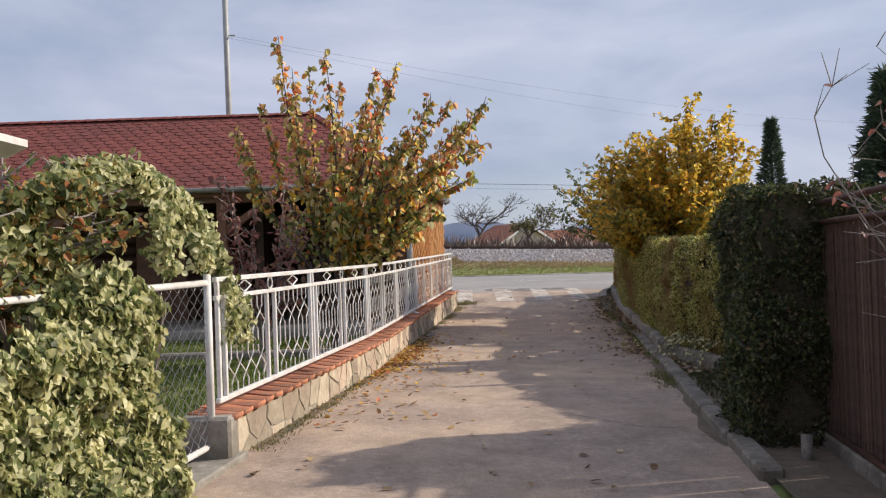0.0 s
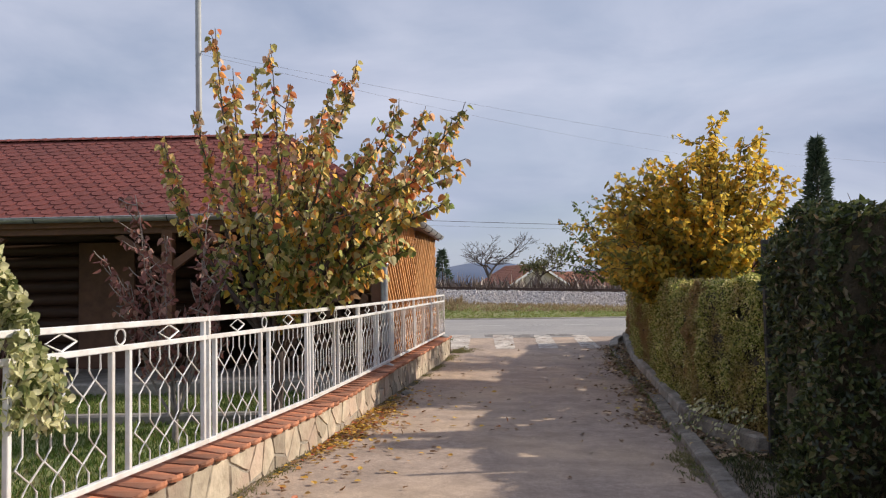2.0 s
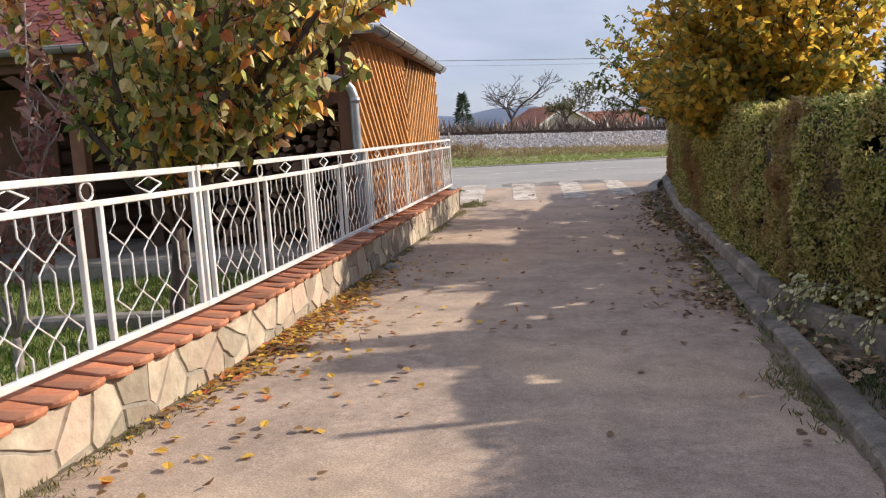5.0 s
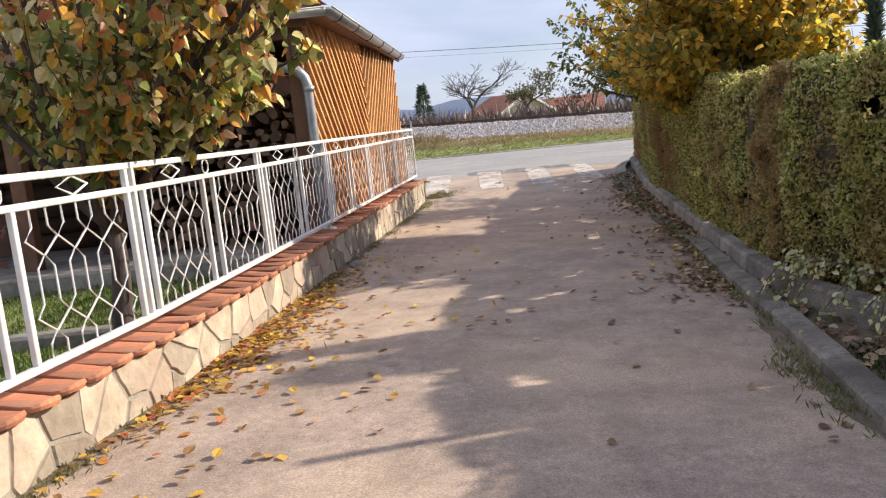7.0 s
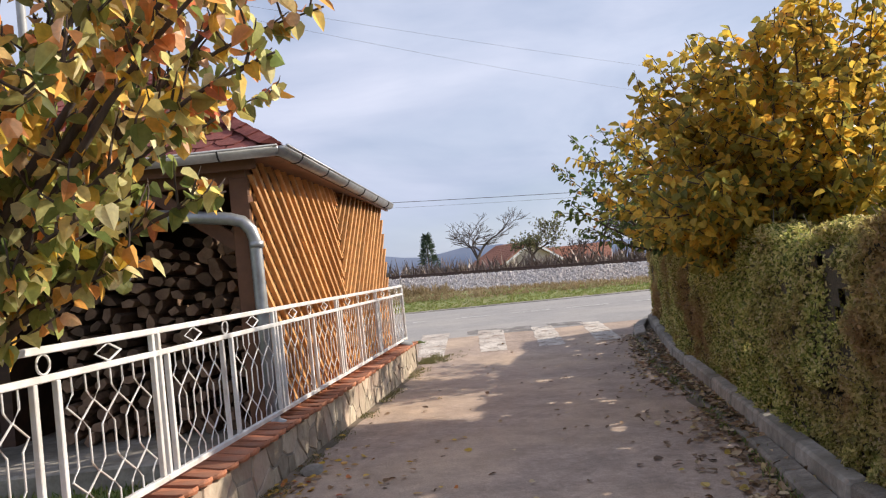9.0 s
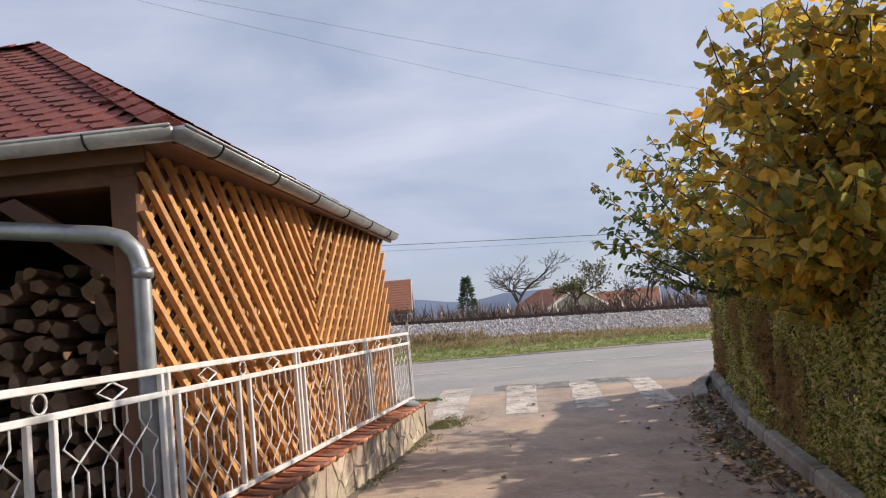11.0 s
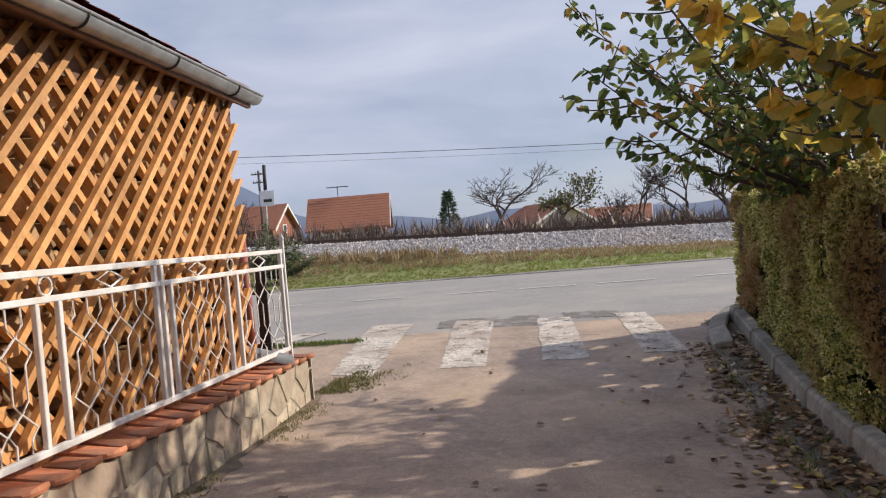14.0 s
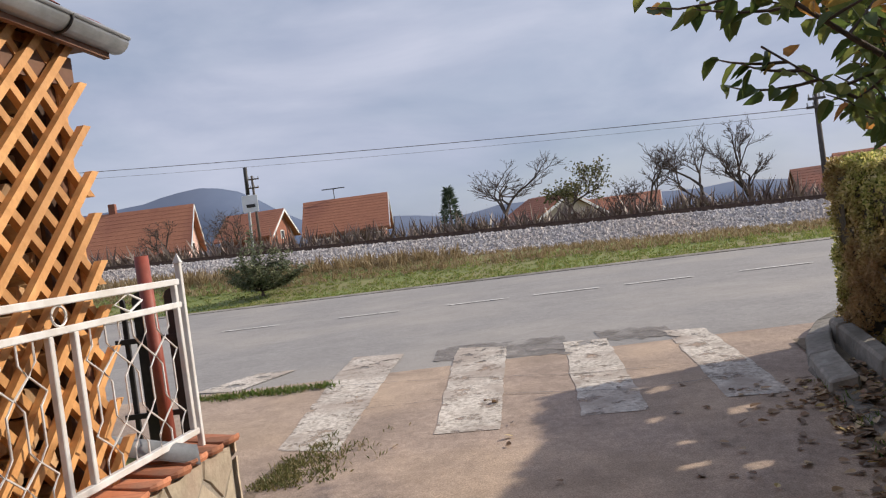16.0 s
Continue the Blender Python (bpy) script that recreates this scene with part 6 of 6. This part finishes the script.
def utility_pole(base, h, arms, label):
    ob = thing("utility_pole", base, label, "utility pole", "utility poles")
    b = Vector(base)
    part("shaft", Geo().tube([b, b + Vector((0, 0, h))], [0.13, 0.09], 8), POLEWOOD, ob, smooth=True)
    for z, w in arms:
        part("crossarm", Geo().box(b + Vector((0, -0.1, z)), (w, 0.1, 0.1)), POLEWOOD, ob)
        for s in (-0.9, -0.35, 0.35, 0.9):
            part("insulator", Geo().tube([b + Vector((s * w / 2, -0.1, z + 0.05)), b + Vector((s * w / 2, -0.1, z + 0.2))], [0.04, 0.025], 6), POLEGREY, ob)
    return ob


utility_pole((15.7, 50, 0.3), 5.1, ((4.9, 0.7), (4.55, 0.9)), "dark wooden utility pole with short crossarms beyond the hedge")
utility_pole((-17.3, 80, 1.5), 7.2, ((6.9, 1.2), (6.2, 1.0)), "distant wooden utility pole with crossarms")
sign = thing("road_sign", (-5.85, 40, 0.7), "small white rectangular plate on a steel pole", "sign")
part("pole", Geo().tube([(-5.9, 40, 0.6), (-5.76, 40, 4.4)], 0.045, 8), POLEGREY, sign, smooth=True)
part("pole_top", Geo().tube([(-5.775, 40, 3.6), (-5.76, 40, 4.45)], 0.06, 8), BLACK, sign, smooth=True)
part("plate", Geo().box((-5.72, 39.93, 3.30), (0.5, 0.02, 0.52)), SIGNWHITE, sign, bevel=0.005)
part("dark_bar", Geo().box((-5.70, 39.91, 3.23), (0.28, 0.012, 0.10)), BLACK, sign)

# ---- railway beyond the road ----
g = Geo()
rn = np.random.default_rng(3)
for k in range(26000):
    x = rn.uniform(-26, 26)
    v = 41.35 + rn.uniform(0, 1) * 2.6
    y = v - 0.2 * x
    z = land(x, y)
    s = rn.uniform(0.035, 0.08)
    q = rn.normal(0, 0.25, (6, 3))
    o = np.array([[1, 0, 0], [-1, 0, 0], [0, 1, 0], [0, -1, 0], [0, 0, 0.9], [0, 0, -0.7]]) + q
    g.add([(x + a * s, y + b * s, z + 0.02 + c * s) for a, b, c in o], [(0, 2, 4), (2, 1, 4), (1, 3, 4), (3, 0, 4), (2, 0, 5), (1, 2, 5), (3, 1, 5), (0, 3, 5)])
tagged(part("ballast", g, ROCK, raw=True), "grey-white crushed stone railway ballast", "ballast", kind="stuff")
bed_rows = [((x, 41.5 - 0.2 * x), (x, 46.9 - 0.2 * x)) for x in spread((-120, -30, 8), (-30, 30, 60), (30, 120, 8))]
tagged(strip("railway_bed", bed_rows, land, GRAVEL, 0.03, 12), "stone railway embankment", "embankment", kind="structure")
for v in (44.2, 45.65):
    g = Geo()
    for x in spread((-60, 56, 29)):
        p, q = Vector((x, v - 0.2 * x, land(x, v - 0.2 * x) + 0.14)), Vector((x + 4, v - 0.2 * (x + 4), land(x + 4, v - 0.2 * (x + 4)) + 0.14))
        g.prism([p + Vector((0, -0.035, -0.08)), p + Vector((0, 0.035, -0.08)), p + Vector((0, 0.035, 0.08)), p + Vector((0, -0.035, 0.08))], q - p)
    tagged(part("rail", g, RAIL), "dark rusty steel rail on the embankment", "rail", "rails", "structure")


VERGEBLADE = foliage("verge_blade", [(0.0, (0.16, 0.22, 0.05)), (0.5, (0.27, 0.32, 0.08)), (0.85, (0.36, 0.36, 0.13)), (1.0, (0.42, 0.34, 0.18))], 0.4)
DRYGREEN = foliage("tired_grass_blade", [(0.0, (0.12, 0.14, 0.04)), (0.5, (0.22, 0.21, 0.08)), (0.9, (0.34, 0.28, 0.14))], 0.3)


def tufts(name, n, place, h, material, label, seed, blades=6, lean=0.35, width=0.012, category="grass"):
    rn = np.random.default_rng(seed)
    P, D, N, L = [], [], [], []
    for _ in range(n):
        x, y, z = place(rn)
        hh = h * rn.uniform(0.5, 1.3)
        for b in range(blades):
            P.append((x + rn.normal(0, 0.03 + h * 0.1), y + rn.normal(0, 0.03 + h * 0.1), z))
            D.append((rn.normal(0, lean), rn.normal(0, lean), 1))
            N.append((rn.normal(), rn.normal(), 0.2))
            L.append(hh * rn.uniform(0.6, 1.1))
    ob = leaves(name, P, D, N, np.array(L), width, material, simple=True, droop=0.12)
    return tagged(ob, label, category, kind="stuff")


def verge_place(v0, v1, x0=-24, x1=24):
    def f(rn):
        x, v = rn.uniform(x0, x1), rn.uniform(v0, v1)
        y = v - 0.2 * x
        return x, y, land(x, y)
    return f


tufts("verge_grass", 8000, verge_place(35.3, 39.6), 0.07, VERGEBLADE, "short green roadside grass", 51, 5, width=0.035)
tufts("dry_weeds", 4800, verge_place(38.3, 41.7), 0.17, DRYBLADE, "dry brown weeds below the embankment", 52, 5, width=0.03)
tufts("tall_dry_weeds", 1000, verge_place(39.8, 41.8, -24, 0.5), 0.42, DRYBLADE, "tall dry weeds below the embankment", 53, 6, width=0.03)
tufts("back_brush", 26000, verge_place(47.5, 56, -30, 32), 1.15, foliage("bare_brush", [(0.0, (0.13, 0.09, 0.075)), (0.6, (0.22, 0.16, 0.135)), (0.95, (0.30, 0.24, 0.20))], 0.1), "brown bare brushwood behind the railway", 54, 2, 0.45, 0.013, "brushwood")


def lawn_place(rn):
    y = rn.uniform(6.2, 13.0)
    x = rn.uniform(-6.0, fence_x(y) - 0.25)
    return x, y, 0.10


tufts("lawn", 9000, lawn_place, 0.06, BLADE, "short green garden lawn", 55, 4, width=0.012)


def wall_foot(rn):
    y = rn.uniform(5.8, 19.6) if rn.uniform() < 0.7 else rn.uniform(13.5, 20.2)
    while noise.noise((y * 1.1, 0, 5)) < -0.05:
        y = rn.uniform(5.8, 20.2)
    x = fence_x(y) + 0.12 + abs(rn.normal(0, 0.05)) * (1 + 0.6 * (y > 17))
    return x, y, lane_z(x, y)


tufts("wall_weeds", 480, wall_foot, 0.04, DRYGREEN, "low weeds along the foot of the wall", 56, 5, 0.6, 0.008, "weeds")


def gutter_place(rn):
    y = rn.uniform(6.5, 20.5)
    x = rn.uniform(kerb_x(y) - 0.05, footing_x(y))
    return x, y, lane_z(x, y) + 0.02


tufts("kerb_weeds", 420, gutter_place, 0.06, BLADE, "sparse weeds along the kerb", 57, 5, 0.7, 0.008, "weeds")


def kerb_clump(rn):
    y = rn.normal(9.0, 0.28)
    x = kerb_x(y) - abs(rn.normal(0.02, 0.07))
    return x, y, lane_z(x, y)


tufts("kerb_clump", 70, kerb_clump, 0.05, DRYGREEN, "green weed clump growing against the kerb", 67, 7, 0.6, 0.007, "weeds")


def hedge_end_grass(rn):
    y = rn.uniform(6.9, 9.3)
    x = rn.uniform(kerb_x(y) + 0.2, footing_x(y) + 0.1)
    return x, y, lane_z(x, y) + 0.03


# blades take the darkened leaf colour to look shaded
tufts("hedge_end_grass", 700, hedge_end_grass, 0.05, SHADELEAF, "short grass between kerb and hedge end, coloured dark for shade", 68, 5, 0.5, 0.008)


def corner_tuft(rn):
    y = 19.5 + abs(rn.normal(0, 0.35))
    x = fence_x(19.5) + 0.08 + abs(rn.normal(0, 0.17)) + 0.25 * (y - 19.5)
    return x, y, lane_z(x, y)


tufts("corner_grass", 260, corner_tuft, 0.045, DRYGREEN, "tuft of grass at the wall's end", 58, 6, 0.7, 0.010, "grass")


def seam_tuft(rn):
    x = rn.uniform(-1.1, 0.15)
    return x, 21.9 - 0.04 * x + rn.normal(0, 0.05), lane_z(x, 21.9)


tufts("seam_grass", 220, seam_tuft, 0.06, BLADE, "thin grass growing in the road seam", 59, 5, 0.6, 0.012, "grass")


# fallen leaves
def litter(name, n, place, size, material, label, seed, lift=0.010):
    rn = np.random.default_rng(seed)
    P, D, N = [], [], []
    for _ in range(n):
        x, y = place(rn)
        P.append((x, y, lane_z(x, y) + lift + 0.012 * rn.uniform()))
        D.append((rn.normal(), rn.normal(), rn.normal(0, 0.12)))
        N.append((rn.normal(0, 0.3), rn.normal(0, 0.3), 1))
    ob = leaves(name, P, D, N, size * rn.uniform(0.55, 1.2, n), size * 0.8 * rn.uniform(0.6, 1.1, n), material, fold=0.18, droop=-0.05)
    return tagged(ob, label, "fallen leaves", kind="stuff")


def by_wall(rn):
    y = rn.normal(10.6, 0.95)
    x = fence_x(y) + 0.12 + abs(rn.normal(0, 0.16))
    return x, y


def left_scatter(rn):
    y = rn.uniform(6.5, 14)
    return fence_x(y) + 0.15 + abs(rn.normal(0, 0.65)), y


def lane_scatter(rn):
    y = rn.uniform(4.5, 21)
    return rn.uniform(fence_x(y) + 0.3, kerb_x(y) - 0.1), y


def by_kerb(rn):
    y = rn.uniform(10.3, 20.6)
    while noise.noise((y * 0.9, 3, 7)) + 0.5 * noise.noise((y * 3.1, 3, 1)) < -0.12:
        y = rn.uniform(10.3, 20.6)
    return kerb_x(y) + 0.14 - abs(rn.normal(0, 0.17 if rn.uniform() < 0.8 else 0.36)), y


def kerb_heap(rn):
    y = rn.normal(11.3, 0.35)
    return kerb_x(y) - abs(rn.normal(0.05, 0.16)), y


litter("wall_leaf_litter", 950, by_wall, 0.056, DEADLEAF, "yellow leaves heaped at the foot of the wall", 61)
litter("scattered_leaves", 190, left_scatter, 0.062, DEADLEAF, "scattered yellow and red leaves on the lane", 62)
litter("lane_leaves", 150, lane_scatter, 0.06, BROWNLEAF, "single brown leaves on the lane", 63)
litter("kerb_leaf_litter", 1900, by_kerb, 0.066, BROWNLEAF, "brown leaves gathered along the kerb", 64)


def on_verge(rn):
    y = rn.uniform(9.0, 20.8)
    return rn.uniform(kerb_x(y) + 0.05, footing_x(y) + 0.02), y


litter("verge_leaf_litter", 1300, on_verge, 0.07, BROWNLEAF, "brown leaves between kerb and hedge", 66, 0.05)
litter("leaf_heap", 220, kerb_heap, 0.06, BROWNLEAF, "dark heap of leaves by the kerb", 65)
stone = thing("loose_stone", (-0.3, 13.1, 0.02), "flat grey loose stone at the foot of the wall", "stone")
bm = bmesh.new()
bmesh.ops.create_icosphere(bm, subdivisions=3, radius=1)
for v in bm.verts:
    v.co *= 1 + 0.25 * noise.noise(v.co * 1.3)
    v.co = Vector((v.co.x * 0.085, v.co.y * 0.15, v.co.z * 0.05 + 0.03))
me = bpy.data.meshes.new("stone_body")
bm.to_mesh(me)
bm.free()
me.materials.append(CONCRETE)
part("stone_body", me, CONCRETE, stone)


# ---- far houses, trees and hill ----
def far_house(at, w, d, eave, ridge, label, wall, gable_right=True, roof=FARROOF, turn_deg=-11, chimney=False, antenna=False, windows=2):
    ob = thing("far_house", at, label, "house", "houses beyond the railway")
    ob.rotation_euler = (0, 0, radians(turn_deg))
    o = Vector(at)

    def L(x, y, z):
        return Vector((x, y, z)) + o

    g = Geo().prism([L(w / 2, -d / 2, -1), L(w / 2, d / 2, -1), L(w / 2, d / 2, eave), L(w / 2, 0, ridge - 0.1), L(w / 2, -d / 2, eave)], (-w, 0, 0))
    body = part("wall", g, wall, ob)
    for s in (-1, 1):
        e = 0.45
        sl = (ridge - eave) / (d / 2)
        q = [L(-w / 2 - e, s * (d / 2 + e), eave - sl * e), L(w / 2 + e, s * (d / 2 + e), eave - sl * e), L(w / 2 + e, 0, ridge), L(-w / 2 - e, 0, ridge)]
        rf = part("roof", Geo().prism(q, (0, 0, 0.14)), roof, ob)
        if s < 0:
            for k in range(12):
                u = k / 12
                yy, zz = s * (d / 2 + e) * (1 - u), eave - sl * e + (ridge - eave + sl * e) * u + 0.14
                part("tile_course", Geo().tube([L(-w / 2 - e, yy, zz), L(w / 2 + e, yy, zz)], 0.018, 4), roof, rf)
    part("verge_board", Geo().prism([L(w / 2 + 0.46, -d / 2 - 0.4, eave - 0.45), L(w / 2 + 0.46, 0, ridge - 0.12), L(w / 2 + 0.46, d / 2, eave - 0.2), L(w / 2 + 0.46, d / 2, eave), L(w / 2 + 0.46, 0, ridge + 0.1), L(w / 2 + 0.46, -d / 2 - 0.4, eave - 0.25)], (0.05, 0, 0)), SIGNWHITE, ob)
    for k in range(windows):
        x = -w / 2 + w * (k + 0.6) / windows
        wn = part("window", Geo().box(L(x, -d / 2 - 0.02, eave * 0.55), (1.0, 0.08, 1.0)), SIGNWHITE, ob)
        part("pane", Geo().box(L(x, -d / 2 - 0.07, eave * 0.55), (0.8, 0.02, 0.8)), GLASSDARK, wn)
    wn = part("window", Geo().box(L(w / 2 + 0.02, 0, eave * 0.95), (0.08, 0.8, 0.8)), SIGNWHITE, ob)
    part("pane", Geo().box(L(w / 2 + 0.07, 0, eave * 0.95), (0.02, 0.6, 0.6)), GLASSDARK, wn)
    if chimney:
        part("chimney", Geo().box(L(-w * 0.2, 0.2, ridge + 0.3), (0.5, 0.5, 1.1)), FARBRICK, ob, bevel=0.02)
    if antenna:
        a = part("antenna", Geo().tube([L(-w * 0.15, 0, ridge), L(-w * 0.15, 0, ridge + 0.9)], 0.03, 5), BLACK, ob)
        part("aerial_boom", Geo().box(L(-w * 0.15, 0, ridge + 0.85), (1.6, 0.08, 0.06)), BLACK, a)
    return ob


far_house((-25.2, 75, 1.0), 8.0, 5.0, 2.6, 5.6, "house with orange-red tile roof and pink gable", PINKWALL, chimney=True, turn_deg=9)
far_house((-19.2, 86, 1.0), 4.6, 5.5, 3.0, 5.0, "small house with red roof and white-edged gable", FARBRICK, turn_deg=-8)
far_house((-8.3, 71, 0.8), 5.0, 4.0, 2.4, 4.35, "brick house with weathered red tile roof and aerial", FARBRICK, antenna=True, windows=3, turn_deg=4)
far_house((6.0, 76, 0.3), 4.6, 6.5, 1.6, 3.3, "low house with red roof and pale plaster gable", FARWALL, turn_deg=-60)
far_house((12.0, 80, 0.0), 5.0, 6.0, 1.6, 3.0, "low house with red tile roof and chimney pipe", FARBRICK, antenna=False, windows=2)
far_house((21.5, 60, 0.0), 6.0, 6.0, 1.0, 2.6, "long dark-roofed house behind bare trees", FARWALL, roof=FARBRICK)
far_house((29.0, 70, 0.0), 8.0, 7.0, 1.8, 3.6, "far house with dull red roof", FARWALL)


def bare_tree(base, h, spread_r, label, seed, lean=0.0, depth=5, leafy=None):
    """A bare branching tree: limbs split and thin out to twigs."""
    ob = thing("bare_tree", base, label, "tree", "bare trees beyond the railway")
    r = random.Random(seed)
    g = Geo()
    trunk = Geo()
    tips = []

    def grow(p, d, L, rad, k):
        n = 4
        pts = [p]
        for _ in range(n):
            d = (d + Vector((r.gauss(0, 0.16), r.gauss(0, 0.16), r.gauss(0.02, 0.1)))).normalized()
            p = p + d * (L / n)
            pts.append(p)
        (trunk if k == depth else g).tube(pts, [max(0.009, rad * (1 - 0.1 * i)) for i in range(n + 1)], 6 if k > 2 else 3, caps=False)
        if k == 0:
            tips.append((p, d))
            return
        for _ in range(r.choice((3, 3, 4)) if k > 1 else 4):
            q = pts[r.randint(2, n)]
            nd = (d + Vector((r.gauss(0, 1), r.gauss(0, 1), r.gauss(0.15, 0.5))) * spread_r).normalized()
            grow(q, nd, L * r.uniform(0.55, 0.8), rad * 0.55, k - 1)

    grow(Vector(base) - Vector((0, 0, 0.2)), Vector((lean, 0, 1)).normalized(), h * 0.34, h * 0.021, depth)
    part("trunk", trunk, DARKBARK, ob, smooth=True)
    part("branch_mass", g, DARKBARK, ob)["kind"] = "stuff"
    if leafy:
        P = np.array([tuple(p + Vector((r.gauss(0, 0.12), r.gauss(0, 0.12), r.gauss(0, 0.12)))) for p, d in tips for _ in range(2)])
        leaves("sparse_leaves", P, np.random.default_rng(seed).normal(0, 1, P.shape), np.random.default_rng(seed + 1).normal(0, 1, P.shape), 0.16, 0.12, leafy, ob, simple=True)["kind"] = "stuff"
    return ob


BUSHLEAF = foliage("bush_leaf", [(0.0, (0.09, 0.12, 0.06)), (0.5, (0.18, 0.21, 0.11)), (0.95, (0.30, 0.31, 0.18))], 0.3)
OLIVE = foliage("olive_leaf", [(0.0, (0.10, 0.11, 0.04)), (0.6, (0.17, 0.17, 0.07)), (0.95, (0.24, 0.20, 0.09))], 0.3)
bare_tree((2.3, 60, 1.0), 6.4, 0.62, "gnarled bare fruit tree behind the railway", 3, -0.12)
bare_tree((5.4, 58, 0.8), 5.4, 0.8, "spreading fruit tree with a few olive leaves", 8, 0.05, leafy=OLIVE)
bare_tree((10.4, 58, 0.6), 5.2, 0.6, "thin bare tree behind the railway", 11)
bare_tree((12.1, 55, 0.5), 6.2, 0.62, "dark bare tree with wide limbs", 14, -0.15)
bare_tree((14.4, 55, 0.5), 6.2, 0.5, "upright bare tree behind the railway", 17)
bare_tree((-14.0, 66, 1.2), 6.0, 0.8, "low dark bare tree before the houses", 19)
bare_tree((-6.9, 62, 1.0), 3.6, 0.85, "bare brush tree before the brick house", 23)
bare_tree((-17.8, 62, 1.2), 4.6, 0.85, "bare bush before the orange roof", 27)
bare_tree((8.6, 56, 0.6), 3.6, 0.8, "low bare bush behind the railway", 29)
conifer("far_spruce", (-1.1, 70, 0.8), 4.0, 0.95, "small dark spruce among the far houses", 1300, 45, size=0.32)
for x, y, h, s in ((-3.2, 52, 2.0, 1), (0.5, 53, 1.7, 2), (3.5, 54, 1.8, 3), (-9.5, 54, 1.9, 4), (7.5, 52, 1.5, 5), (17, 52, 2.2, 6), (19.5, 53, 2.0, 7), (-12.5, 53, 1.8, 8), (-1.5, 57, 1.8, 9), (-22, 56, 2, 10), (23, 54, 2.4, 11)):
    bare_tree((x, y, land(x, y)), h, 0.9, "tangled leafless thicket behind the railway", 60 + s, depth=3)
broadleaf("roadside_bush", (-5.3, 38.6, 0.45), (-5.3, 38.6, 0.6), [(-5.5, 38.6, 2.4), (-4.4, 38.6, 1.7), (-3.9, 38.4, 1.2), (-4.9, 38.5, 1.75), (-5.9, 38.6, 1.7), (-5.2, 38.4, 1.9), (-4.5, 38.6, 1.3), (-6.2, 38.5, 1.3), (-5.2, 38.1, 1.3), (-4.2, 38.4, 1.0), (-5.7, 38.1, 1.4), (-4.7, 38.1, 1.1), (-6.0, 38.1, 1.0)],
          "loose dark green bush at the foot of the sign", "bush", BUSHLEAF, DARKBARK, twigs=22, twig_len=(0.3, 0.6), leaf=(0.12, 0.05), per=0.025, rise=0.8, trunk_r=0.05, seed=71, u_low=0.15, hang=0.1, simple=True)

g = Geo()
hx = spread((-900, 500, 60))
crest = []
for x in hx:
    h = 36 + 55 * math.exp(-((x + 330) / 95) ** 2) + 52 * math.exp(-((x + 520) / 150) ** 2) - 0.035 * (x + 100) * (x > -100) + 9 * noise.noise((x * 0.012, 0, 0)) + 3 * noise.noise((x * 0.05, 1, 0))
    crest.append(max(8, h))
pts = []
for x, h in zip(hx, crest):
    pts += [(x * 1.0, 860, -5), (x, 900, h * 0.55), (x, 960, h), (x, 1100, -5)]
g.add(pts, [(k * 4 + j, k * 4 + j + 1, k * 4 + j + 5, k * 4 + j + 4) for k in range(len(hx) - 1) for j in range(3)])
tagged(part("hill", g, HILL, smooth=True), "distant wooded hills, blue haze put into their colour", "hill", kind="structure")
